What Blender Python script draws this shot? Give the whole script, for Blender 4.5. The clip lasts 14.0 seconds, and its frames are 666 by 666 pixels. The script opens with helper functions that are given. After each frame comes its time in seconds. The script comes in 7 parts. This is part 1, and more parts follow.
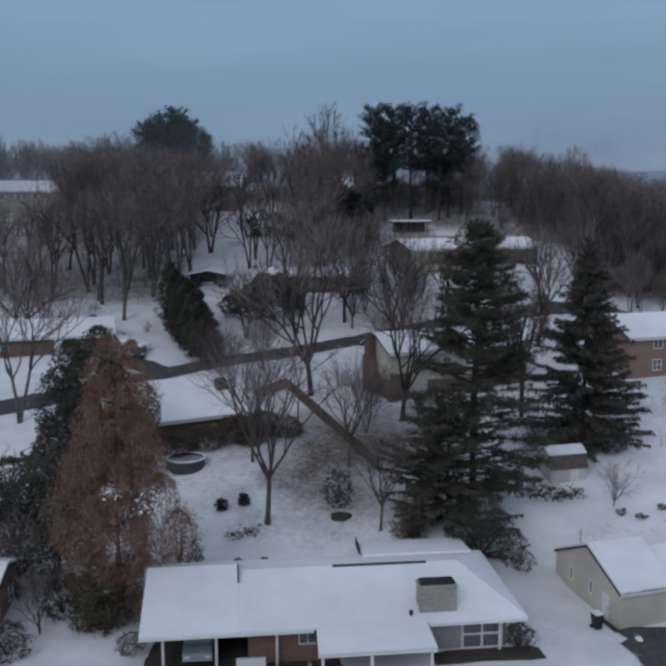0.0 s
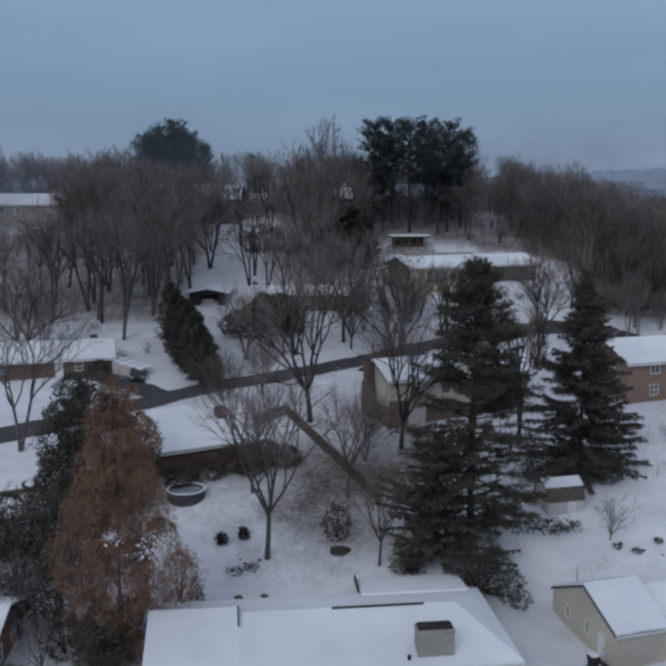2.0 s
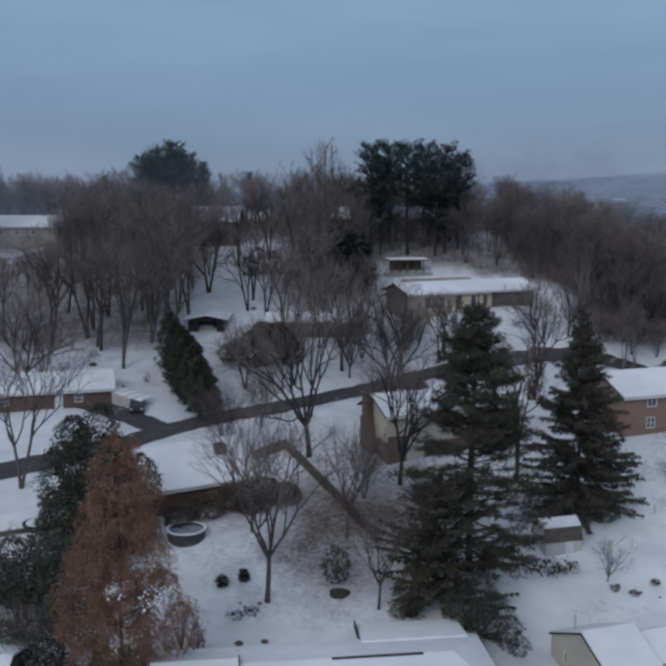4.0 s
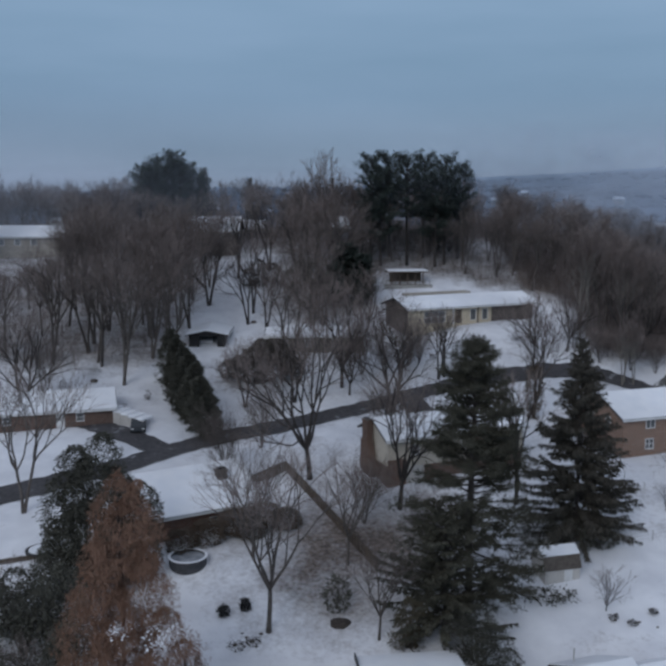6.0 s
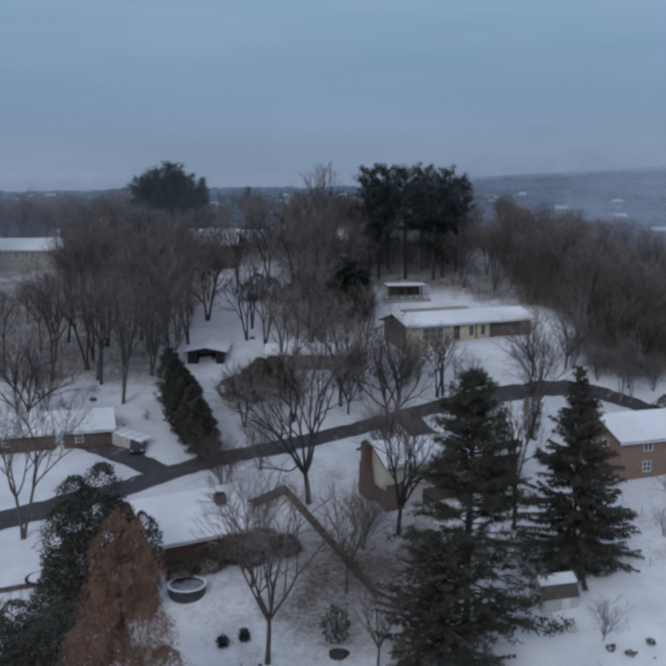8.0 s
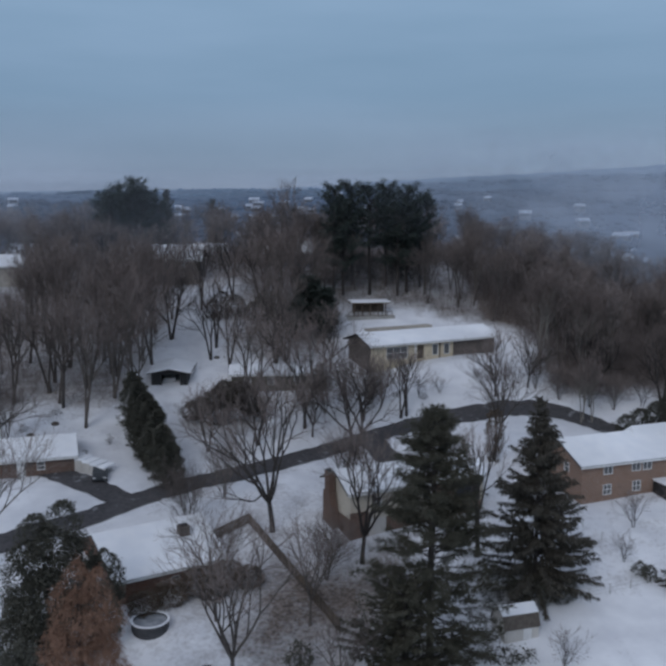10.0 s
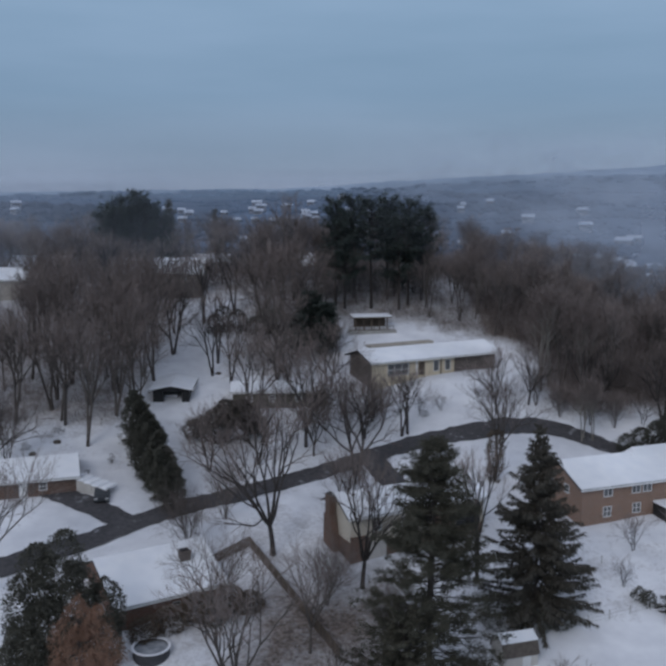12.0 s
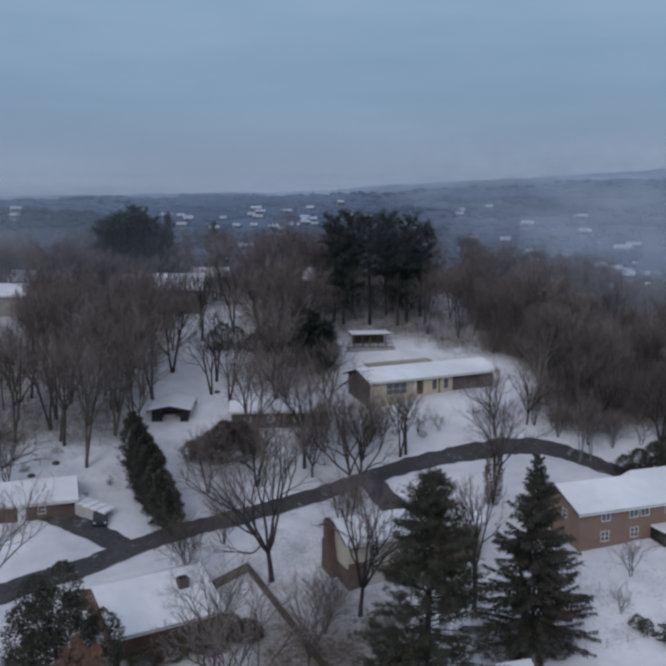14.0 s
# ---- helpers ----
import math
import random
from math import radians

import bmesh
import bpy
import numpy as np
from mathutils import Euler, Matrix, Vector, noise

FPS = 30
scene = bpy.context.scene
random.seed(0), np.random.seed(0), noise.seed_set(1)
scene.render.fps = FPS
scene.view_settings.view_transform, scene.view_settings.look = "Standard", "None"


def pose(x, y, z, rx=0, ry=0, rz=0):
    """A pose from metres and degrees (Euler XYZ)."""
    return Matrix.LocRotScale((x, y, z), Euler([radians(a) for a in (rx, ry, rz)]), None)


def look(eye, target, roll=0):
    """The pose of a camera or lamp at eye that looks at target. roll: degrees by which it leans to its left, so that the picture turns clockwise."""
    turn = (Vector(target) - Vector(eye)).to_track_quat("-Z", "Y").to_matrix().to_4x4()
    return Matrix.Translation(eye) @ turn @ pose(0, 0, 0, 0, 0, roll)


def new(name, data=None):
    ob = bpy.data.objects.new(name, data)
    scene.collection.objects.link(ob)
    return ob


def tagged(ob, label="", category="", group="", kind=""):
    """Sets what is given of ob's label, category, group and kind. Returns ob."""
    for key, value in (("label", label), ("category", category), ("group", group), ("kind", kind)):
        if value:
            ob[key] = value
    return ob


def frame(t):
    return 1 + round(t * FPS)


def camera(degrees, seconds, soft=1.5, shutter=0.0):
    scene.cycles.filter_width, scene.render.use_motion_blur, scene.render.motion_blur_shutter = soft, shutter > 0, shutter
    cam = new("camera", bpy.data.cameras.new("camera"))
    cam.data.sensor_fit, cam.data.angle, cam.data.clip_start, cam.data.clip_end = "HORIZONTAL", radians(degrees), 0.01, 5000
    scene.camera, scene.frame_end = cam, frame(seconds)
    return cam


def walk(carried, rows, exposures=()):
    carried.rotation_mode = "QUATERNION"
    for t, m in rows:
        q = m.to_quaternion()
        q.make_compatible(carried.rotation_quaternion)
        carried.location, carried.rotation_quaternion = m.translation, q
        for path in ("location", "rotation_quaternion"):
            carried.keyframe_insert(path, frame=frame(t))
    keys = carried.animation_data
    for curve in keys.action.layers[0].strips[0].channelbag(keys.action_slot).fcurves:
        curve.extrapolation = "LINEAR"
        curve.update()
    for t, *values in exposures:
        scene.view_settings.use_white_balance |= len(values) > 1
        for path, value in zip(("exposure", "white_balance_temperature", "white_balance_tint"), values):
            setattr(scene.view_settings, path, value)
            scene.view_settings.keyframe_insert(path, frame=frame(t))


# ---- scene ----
cam = camera(40.0, 14.0, soft=3.25)
# seconds, place of the drone, tilt and heading in degrees
PATH = [
    (0, 0.000, 0.000, 29.500, 81.713, -0.182),
    (0.5, -0.011, -0.140, 30.464, 81.867, -0.255),
    (1, -0.066, -0.142, 31.304, 81.552, -0.259),
    (1.5, -0.009, -0.146, 32.105, 81.744, -0.225),
    (2, -0.005, -0.114, 32.940, 81.449, -0.242),
    (2.5, -0.042, -0.109, 33.753, 81.476, -0.264),
    (3, -0.161, -0.155, 34.599, 81.691, -0.378),
    (3.2, -0.189, -0.169, 34.945, 81.743, -0.425),
    (5.5, -0.317, -0.290, 38.903, 81.649, -0.470),
    (6, -0.359, -0.219, 39.685, 81.335, -0.491),
    (6.5, -0.276, -0.143, 40.428, 81.394, -0.464),
    (7, -0.307, -0.070, 41.122, 81.137, -0.522),
    (7.5, -0.344, -0.046, 41.837, 81.311, -0.546),
    (8, -0.362, -0.056, 42.580, 81.235, -0.581),
    (8.5, -0.442, -0.007, 43.325, 81.258, -0.561),
    (8.85, -0.430, 0.020, 43.930, 81.191, -0.565),
    (8.9, -0.430, 0.020, 44.016, 81.181, -0.680),
    (9, -0.240, 0.119, 44.189, 81.162, -1.756),
    (9.1, -0.202, 0.139, 44.355, 81.202, -2.600),
    (9.2, -0.165, 0.159, 44.522, 81.242, -2.701),
    (11.3, 0.304, 0.262, 47.485, 81.214, -2.497),
    (11.5, 0.332, 0.271, 47.767, 81.258, -2.476),
    (12, 0.363, 0.297, 48.481, 81.201, -2.479),
    (12.5, 0.377, 0.335, 49.179, 81.299, -2.517),
    (13, 0.386, 0.379, 49.864, 81.339, -2.487),
    (13.5, 0.426, 0.424, 50.505, 81.400, -2.483),
    (14, 0.500, 0.466, 51.139, 81.370, -2.521),
]
walk(cam, [(t, pose(x, y, z, tilt, 0, turn)) for t, x, y, z, tilt, turn in PATH], [(0.0, -0.06, 6500, 10.5), (3.0, -0.04, 6520, 11), (7.5, 0.01, 6480, 10.5), (11.3, 0.05, 6550, 11.5), (14.0, 0.07, 6690, 13)])

# ---- light ----
world = bpy.data.worlds.new("winter_sky")
scene.world = world
world.use_nodes = True
wn, wl = world.node_tree.nodes, world.node_tree.links
wn.clear()
SUN_EL, SUN_AZ = radians(34), radians(-153)
sky = wn.new("ShaderNodeTexSky")
sky.sky_type, sky.sun_disc = "NISHITA", False
sky.sun_elevation, sky.sun_rotation, sky.air_density, sky.dust_density = SUN_EL, SUN_AZ, 1.4, 1.0
tc = wn.new("ShaderNodeTexCoord")
sep = wn.new("ShaderNodeSeparateXYZ")
wl.new(tc.outputs["Generated"], sep.inputs[0])
# overcast deck: darker near the horizon, brighter overhead
deck = wn.new("ShaderNodeValToRGB")
for pos, col in ((0.0, (0.22, 0.285, 0.395)), (0.03, (0.195, 0.28, 0.398)), (0.10, (0.180, 0.290, 0.428)), (0.22, (0.232, 0.360, 0.512)), (0.45, (0.32, 0.39, 0.51)), (1.0, (0.385, 0.44, 0.55))):
    e = deck.color_ramp.elements.new(pos)
    e.color = (*col, 1)
for _ in range(2):
    ends = [e for e in deck.color_ramp.elements if e.color[0] in (0.0, 1.0)]
    if ends:
        deck.color_ramp.elements.remove(ends[0])
wl.new(sep.outputs["Z"], deck.inputs[0])
cmap = wn.new("ShaderNodeMapping")
cmap.inputs["Scale"].default_value = (1.2, 1.2, 7.0)
wl.new(tc.outputs["Generated"], cmap.inputs[0])
cloud = wn.new("ShaderNodeTexNoise")
cloud.inputs["Scale"].default_value, cloud.inputs["Detail"].default_value = 2.6, 5
wl.new(cmap.outputs[0], cloud.inputs["Vector"])
cramp = wn.new("ShaderNodeValToRGB")
cramp.color_ramp.elements[0].position, cramp.color_ramp.elements[0].color = 0.3, (0.92, 0.94, 0.96, 1)
cramp.color_ramp.elements[1].position, cramp.color_ramp.elements[1].color = 0.7, (1.09, 1.06, 1.07, 1)
wl.new(cloud.outputs[0], cramp.inputs[0])
mul = wn.new("ShaderNodeMix")
mul.data_type, mul.blend_type = "RGBA", "MULTIPLY"
mul.inputs[0].default_value = 1.0
wl.new(deck.outputs[0], mul.inputs[6])
wl.new(cramp.outputs[0], mul.inputs[7])
veil = wn.new("ShaderNodeMix")
veil.data_type = "RGBA"
veil.inputs[0].default_value = 0.96
dim = wn.new("ShaderNodeVectorMath")
dim.operation = "SCALE"
dim.inputs[3].default_value = 0.1
wl.new(sky.outputs[0], dim.inputs[0])
wl.new(dim.outputs[0], veil.inputs[6])
wl.new(mul.outputs[2], veil.inputs[7])
bg = wn.new("ShaderNodeBackground")
bg.inputs[1].default_value = 1.0
wl.new(veil.outputs[2], bg.inputs[0])
wout = wn.new("ShaderNodeOutputWorld")
wl.new(bg.outputs[0], wout.inputs[0])

sun = new("sun", bpy.data.lights.new("sun", "SUN"))
sun.data.energy, sun.data.angle, sun.data.color = 0.6, radians(30), (0.98, 0.975, 0.99)
sun.matrix_world = look((-45, -90, 68), (0, 0, 0))


# ---- materials ----
def material(name, colors, scale=3.0, rough=0.85, bump=0.3, bump_scale=None, metal=0.0, detail=6.0, spots=None, stretch=(1, 1, 1), by_object=0.0, spec=0.3):
    """A noisy surface: two or three colours by fine noise, large faint stains, bump, and a shift from object to object."""
    m = bpy.data.materials.new(name)
    m.use_nodes = True
    n, l = m.node_tree.nodes, m.node_tree.links
    p = n["Principled BSDF"]
    p.inputs["Roughness"].default_value, p.inputs["Metallic"].default_value = rough, metal
    p.inputs["Specular IOR Level"].default_value = spec
    geo = n.new("ShaderNodeNewGeometry")
    mp = n.new("ShaderNodeMapping")
    mp.inputs["Scale"].default_value = stretch
    l.new(geo.outputs["Position"], mp.inputs[0])
    a = n.new("ShaderNodeTexNoise")
    a.inputs["Scale"].default_value, a.inputs["Detail"].default_value = scale, detail
    l.new(mp.outputs[0], a.inputs["Vector"])
    r = n.new("ShaderNodeValToRGB")
    r.color_ramp.elements[0].position, r.color_ramp.elements[1].position = 0.3, 0.7
    r.color_ramp.elements[0].color, r.color_ramp.elements[1].color = (*colors[0], 1), (*colors[-1], 1)
    if len(colors) > 2:
        r.color_ramp.elements.new(0.5).color = (*colors[1], 1)
    l.new(a.outputs[0], r.inputs[0])
    b = n.new("ShaderNodeTexNoise")
    b.inputs["Scale"].default_value, b.inputs["Detail"].default_value = scale * 0.13, 3
    l.new(geo.outputs["Position"], b.inputs["Vector"])
    br = n.new("ShaderNodeMapRange")
    br.inputs[1].default_value, br.inputs[2].default_value, br.inputs[3].default_value, br.inputs[4].default_value = 0.3, 0.7, 0.86, 1.1
    l.new(b.outputs[0], br.inputs[0])
    hsv = n.new("ShaderNodeHueSaturation")
    l.new(r.outputs[0], hsv.inputs["Color"])
    l.new(br.outputs[0], hsv.inputs["Value"])
    out = hsv.outputs[0]
    if by_object:
        info = n.new("ShaderNodeObjectInfo")
        vr = n.new("ShaderNodeMapRange")
        vr.inputs[3].default_value, vr.inputs[4].default_value = 1 - by_object, 1 + by_object
        l.new(info.outputs["Random"], vr.inputs[0])
        h2 = n.new("ShaderNodeHueSaturation")
        l.new(out, h2.inputs["Color"])
        l.new(vr.outputs[0], h2.inputs["Value"])
        out = h2.outputs[0]
    if spots:
        col, sc, lo, hi = spots
        s = n.new("ShaderNodeTexNoise")
        s.inputs["Scale"].default_value, s.inputs["Detail"].default_value = sc, 9
        s.inputs["Roughness"].default_value = 0.65
        l.new(geo.outputs["Position"], s.inputs["Vector"])
        sr = n.new("ShaderNodeMapRange")
        sr.inputs[1].default_value, sr.inputs[2].default_value = lo, hi
        l.new(s.outputs[0], sr.inputs[0])
        mx = n.new("ShaderNodeMix")
        mx.data_type = "RGBA"
        mx.inputs[7].default_value = (*col, 1)
        l.new(sr.outputs[0], mx.inputs[0])
        l.new(out, mx.inputs[6])
        out = mx.outputs[2]
    l.new(out, p.inputs["Base Color"])
    if bump:
        bn = n.new("ShaderNodeTexNoise")
        bn.inputs["Scale"].default_value, bn.inputs["Detail"].default_value = bump_scale or scale * 2, 5
        l.new(mp.outputs[0], bn.inputs["Vector"])
        bu = n.new("ShaderNodeBump")
        bu.inputs["Strength"].default_value, bu.inputs["Distance"].default_value = bump, 0.1
        l.new(bn.outputs[0], bu.inputs["Height"])
        l.new(bu.outputs[0], p.inputs["Normal"])
    return m


def brick_material(name, dark, light, mortar):
    m = material(name, (dark, light), 5.0, 0.9, 0.2)
    n, l = m.node_tree.nodes, m.node_tree.links
    p = n["Principled BSDF"]
    src = p.inputs["Base Color"].links[0].from_socket
    tex = n.new("ShaderNodeTexBrick")
    tex.inputs["Scale"].default_value = 1.0
    tex.inputs["Brick Width"].default_value, tex.inputs["Row Height"].default_value = 0.22, 0.075
    tex.inputs["Mortar Size"].default_value = 0.009
    tex.inputs["Color1"].default_value, tex.inputs["Color2"].default_value = (0.8, 0.8, 0.8, 1), (1.15, 1.1, 1.05, 1)
    tc2 = n.new("ShaderNodeTexCoord")
    sp = n.new("ShaderNodeSeparateXYZ")
    cb = n.new("ShaderNodeCombineXYZ")
    ad = n.new("ShaderNodeMath")
    l.new(tc2.outputs["Object"], sp.inputs[0])
    l.new(sp.outputs[0], ad.inputs[0])
    l.new(sp.outputs[1], ad.inputs[1])
    l.new(ad.outputs[0], cb.inputs[0])
    l.new(sp.outputs[2], cb.inputs[1])
    l.new(cb.outputs[0], tex.inputs["Vector"])
    mu = n.new("ShaderNodeMix")
    mu.data_type, mu.blend_type = "RGBA", "MULTIPLY"
    mu.inputs[0].default_value = 1.0
    l.new(src, mu.inputs[6])
    l.new(tex.outputs["Color"], mu.inputs[7])
    mm = n.new("ShaderNodeMix")
    mm.data_type = "RGBA"
    mm.inputs[7].default_value = (*mortar, 1)
    l.new(tex.outputs["Fac"], mm.inputs[0])
    l.new(mu.outputs[2], mm.inputs[6])
    l.new(mm.outputs[2], p.inputs["Base Color"])
    return m


M_SNOW = material("snow", ((0.80, 0.82, 0.85), (0.88, 0.89, 0.91)), 0.8, 0.75, 0.25, 3.0)
M_ROOFSNOW = material("roof_snow", ((0.82, 0.84, 0.87), (0.90, 0.91, 0.92)), 0.6, 0.7, 0.12, 2.5)
M_GROUND = material("snow_ground", ((0.70, 0.71, 0.74), (0.85, 0.86, 0.88)), 0.35, 0.8, 0.5, 1.5)


def add_litter(m):
    """Leaf litter and dead grass that shows through the snow where the mesh's litter value is high; in the yards this
    brown also stands for tree shade.
    """
    n, l = m.node_tree.nodes, m.node_tree.links
    p = n["Principled BSDF"]
    src = p.inputs["Base Color"].links[0].from_socket
    at = n.new("ShaderNodeAttribute")
    at.attribute_name = "litter"
    geo = n.new("ShaderNodeNewGeometry")
    total = at.outputs["Fac"]
    for sc, amp in ((0.22, 1.1), (2.2, 0.8)):
        t = n.new("ShaderNodeTexNoise")
        t.inputs["Scale"].default_value, t.inputs["Detail"].default_value, t.inputs["Roughness"].default_value = sc, 8, 0.65
        l.new(geo.outputs["Position"], t.inputs["Vector"])
        mad = n.new("ShaderNodeMath")
        mad.operation = "MULTIPLY_ADD"
        mad.inputs[1].default_value = amp
        l.new(t.outputs[0], mad.inputs[0])
        l.new(total, mad.inputs[2])
        total = mad.outputs[0]
    r = n.new("ShaderNodeMapRange")
    r.inputs[1].default_value, r.inputs[2].default_value = 1.08, 1.78
    l.new(total, r.inputs[0])
    lit = n.new("ShaderNodeTexNoise")
    lit.inputs["Scale"].default_value = 2.5
    l.new(geo.outputs["Position"], lit.inputs["Vector"])
    lr = n.new("ShaderNodeValToRGB")
    lr.color_ramp.elements[0].position, lr.color_ramp.elements[0].color = 0.35, (0.11, 0.088, 0.075, 1)
    lr.color_ramp.elements[1].position, lr.color_ramp.elements[1].color = 0.65, (0.25, 0.21, 0.185, 1)
    l.new(lit.outputs[0], lr.inputs[0])
    mx = n.new("ShaderNodeMix")
    mx.data_type = "RGBA"
    l.new(r.outputs[0], mx.inputs[0])
    l.new(src, mx.inputs[6])
    l.new(lr.outputs[0], mx.inputs[7])
    l.new(mx.outputs[2], p.inputs["Base Color"])


add_litter(M_GROUND)
# valley woods; haze is painted in with bluish colour and a weak glow
M_HAZEVALLEY = material("valley_woods_haze", ((0.07, 0.085, 0.11), (0.14, 0.16, 0.20)), 0.05, 1.0, 0.0, spots=((0.5, 0.55, 0.62), 0.025, 0.60, 0.72))
vp = M_HAZEVALLEY.node_tree.nodes["Principled BSDF"]
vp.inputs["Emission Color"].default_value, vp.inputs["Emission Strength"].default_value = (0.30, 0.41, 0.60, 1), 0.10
M_ASPHALT = material("asphalt", ((0.055, 0.054, 0.057), (0.095, 0.09, 0.092)), 2.0, 0.9, 0.2, 12, spots=((0.50, 0.51, 0.54), 0.55, 0.60, 0.78))
M_BRICK = brick_material("brick", (0.17, 0.075, 0.05), (0.27, 0.125, 0.08), (0.30, 0.27, 0.24))
M_BRICKDARK = brick_material("dark_brick", (0.105, 0.062, 0.047), (0.175, 0.10, 0.075), (0.2, 0.18, 0.16))
M_BRICKTAN = brick_material("orange_brick", (0.22, 0.135, 0.095), (0.32, 0.20, 0.145), (0.34, 0.28, 0.24))
M_CREAM = material("cream_siding", ((0.55, 0.47, 0.34), (0.66, 0.57, 0.42)), 2.0, 0.7, 0.15, stretch=(0.3, 0.3, 9))
M_BEIGE = material("beige_siding", ((0.50, 0.455, 0.38), (0.58, 0.53, 0.445)), 2.0, 0.75, 0.15, stretch=(0.3, 0.3, 8))
M_STONE = material("chimney_stone", ((0.26, 0.245, 0.215), (0.44, 0.41, 0.36)), 3.0, 0.9, 0.4, stretch=(1, 1, 5))
M_SHINGLE = material("dark_shingle", ((0.035, 0.036, 0.04), (0.075, 0.07, 0.068)), 4.0, 0.95, 0.3, stretch=(1, 1, 6))
M_WHITE = material("white_trim", ((0.68, 0.68, 0.67), (0.78, 0.78, 0.77)), 4.0, 0.5, 0.05)
M_GREYDOOR = material("grey_panel", ((0.30, 0.29, 0.27), (0.38, 0.37, 0.34)), 3.0, 0.6, 0.1)
M_DARK = material("dark_paint", ((0.02, 0.02, 0.022), (0.04, 0.04, 0.04)), 3.0, 0.6, 0.1)
M_BROWNWOOD = material("brown_fence_wood", ((0.09, 0.07, 0.055), (0.17, 0.135, 0.105)), 3.0, 0.9, 0.3, stretch=(4, 4, 0.5), by_object=0.2)
M_OLIVESIDING = material("olive_siding", ((0.085, 0.080, 0.060), (0.14, 0.13, 0.10)), 4.0, 0.95, 0.3, stretch=(1, 1, 6))
M_SHEDROOF = material("shed_roof", ((0.09, 0.075, 0.065), (0.15, 0.13, 0.11)), 3.0, 0.9, 0.2)
M_SHEDWALL = material("shed_wall", ((0.48, 0.46, 0.43), (0.60, 0.57, 0.53)), 2.0, 0.8, 0.15, stretch=(5, 5, 0.4))
M_BARK = material("bark", ((0.036, 0.032, 0.030), (0.085, 0.075, 0.070)), 3.0, 0.95, 0.5, 8, stretch=(3, 3, 0.6), by_object=0.25)
M_WOODBARK = material("woodland_bark", ((0.075, 0.066, 0.060), (0.165, 0.145, 0.130)), 3.0, 0.95, 0.4, 8, stretch=(3, 3, 0.6), by_object=0.3)
M_TWIG = material("twigs", ((0.152, 0.124, 0.112), (0.245, 0.203, 0.186)), 1.0, 0.95, 0.0, by_object=0.3)
M_PALEBARK = material("pale_bark", ((0.16, 0.15, 0.135), (0.27, 0.25, 0.22)), 3.0, 0.95, 0.4, stretch=(3, 3, 0.6))
M_SPRUCE = material("spruce_needles", ((0.060, 0.056, 0.046), (0.112, 0.104, 0.088)), 2.0, 0.9, 0.0, by_object=0.15, spec=0.1)
M_PINE = material("pine_needles", ((0.046, 0.058, 0.050), (0.092, 0.112, 0.097)), 1.5, 0.9, 0.0, by_object=0.15, spec=0.1)
M_BLUEPINE = material("blue_pine_needles", ((0.056, 0.055, 0.041), (0.110, 0.106, 0.082)), 1.2, 0.9, 0.0, spec=0.1)
M_RUST = material("rust_brown_foliage", ((0.160, 0.092, 0.064), (0.305, 0.186, 0.132)), 1.2, 0.95, 0.0, spec=0.1)
M_EVERGREEN = material("evergreen_leaves", ((0.055, 0.055, 0.044), (0.108, 0.106, 0.086)), 2.5, 0.75, 0.0, by_object=0.2, spec=0.2)
M_OLIVE = material("olive_foliage", ((0.075, 0.066, 0.046), (0.14, 0.122, 0.086)), 1.6, 0.9, 0.0, spec=0.1)
M_DUSKY = material("dusky_foliage", ((0.062, 0.055, 0.047), (0.118, 0.105, 0.090)), 1.6, 0.9, 0.0, spec=0.1)
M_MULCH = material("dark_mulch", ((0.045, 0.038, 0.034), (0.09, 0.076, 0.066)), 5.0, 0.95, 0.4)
M_LEAFLITTER = material("dead_leaves", ((0.085, 0.066, 0.05), (0.16, 0.125, 0.095)), 3.0, 0.95, 0.0)
M_POOLCOVER = material("pool_cover", ((0.16, 0.18, 0.20), (0.42, 0.44, 0.47)), 1.2, 0.7, 0.2)
M_POOLWALL = material("pool_wall", ((0.05, 0.052, 0.056), (0.09, 0.092, 0.10)), 2.0, 0.6, 0.1)
M_TYRE = material("tyre_rubber", ((0.02, 0.02, 0.02), (0.035, 0.035, 0.035)), 5, 0.9, 0.1)
# far roofs and walls: haze put into the colour, dimmed and bluish
M_HAZEROOF = material("hazed_roof_snow", ((0.38, 0.43, 0.51), (0.50, 0.55, 0.63)), 0.3, 0.8, 0.0)
M_HAZEWALL = material("hazed_wall", ((0.20, 0.22, 0.26), (0.30, 0.32, 0.36)), 0.3, 0.9, 0.0)
M_GLOOM = material("weathered_tan", ((0.30, 0.27, 0.23), (0.42, 0.38, 0.32)), 1.5, 0.9, 0.2)
M_BROWNSIDING = material("brown_siding", ((0.10, 0.085, 0.075), (0.16, 0.135, 0.12)), 2.0, 0.85, 0.2, stretch=(0.4, 0.4, 7))
M_PINKTWIG = material("pinkish_twigs", ((0.22, 0.145, 0.118), (0.37, 0.27, 0.235)), 2.0, 0.95, 0.0)


def paint(name, col):
    return material(name, (tuple(c * 0.9 for c in col), col), 2.0, 0.35, 0.0, spec=0.5)


def glass_material():
    m = bpy.data.materials.new("window_glass")
    m.use_nodes = True
    p = m.node_tree.nodes["Principled BSDF"]
    p.inputs["Base Color"].default_value = (0.16, 0.165, 0.17, 1)
    p.inputs["Roughness"].default_value = 0.08
    p.inputs["Transmission Weight"].default_value = 0.1
    return m


M_GLASS = glass_material()


# ---- building helpers ----
def mesh_of(name, verts, faces, mat, smooth=False):
    me = bpy.data.meshes.new(name)
    me.from_pydata([tuple(v) for v in verts], [], faces)
    me.materials.append(mat)
    if smooth:
        me.polygons.foreach_set("use_smooth", [True] * len(me.polygons))
    me.update()
    return me


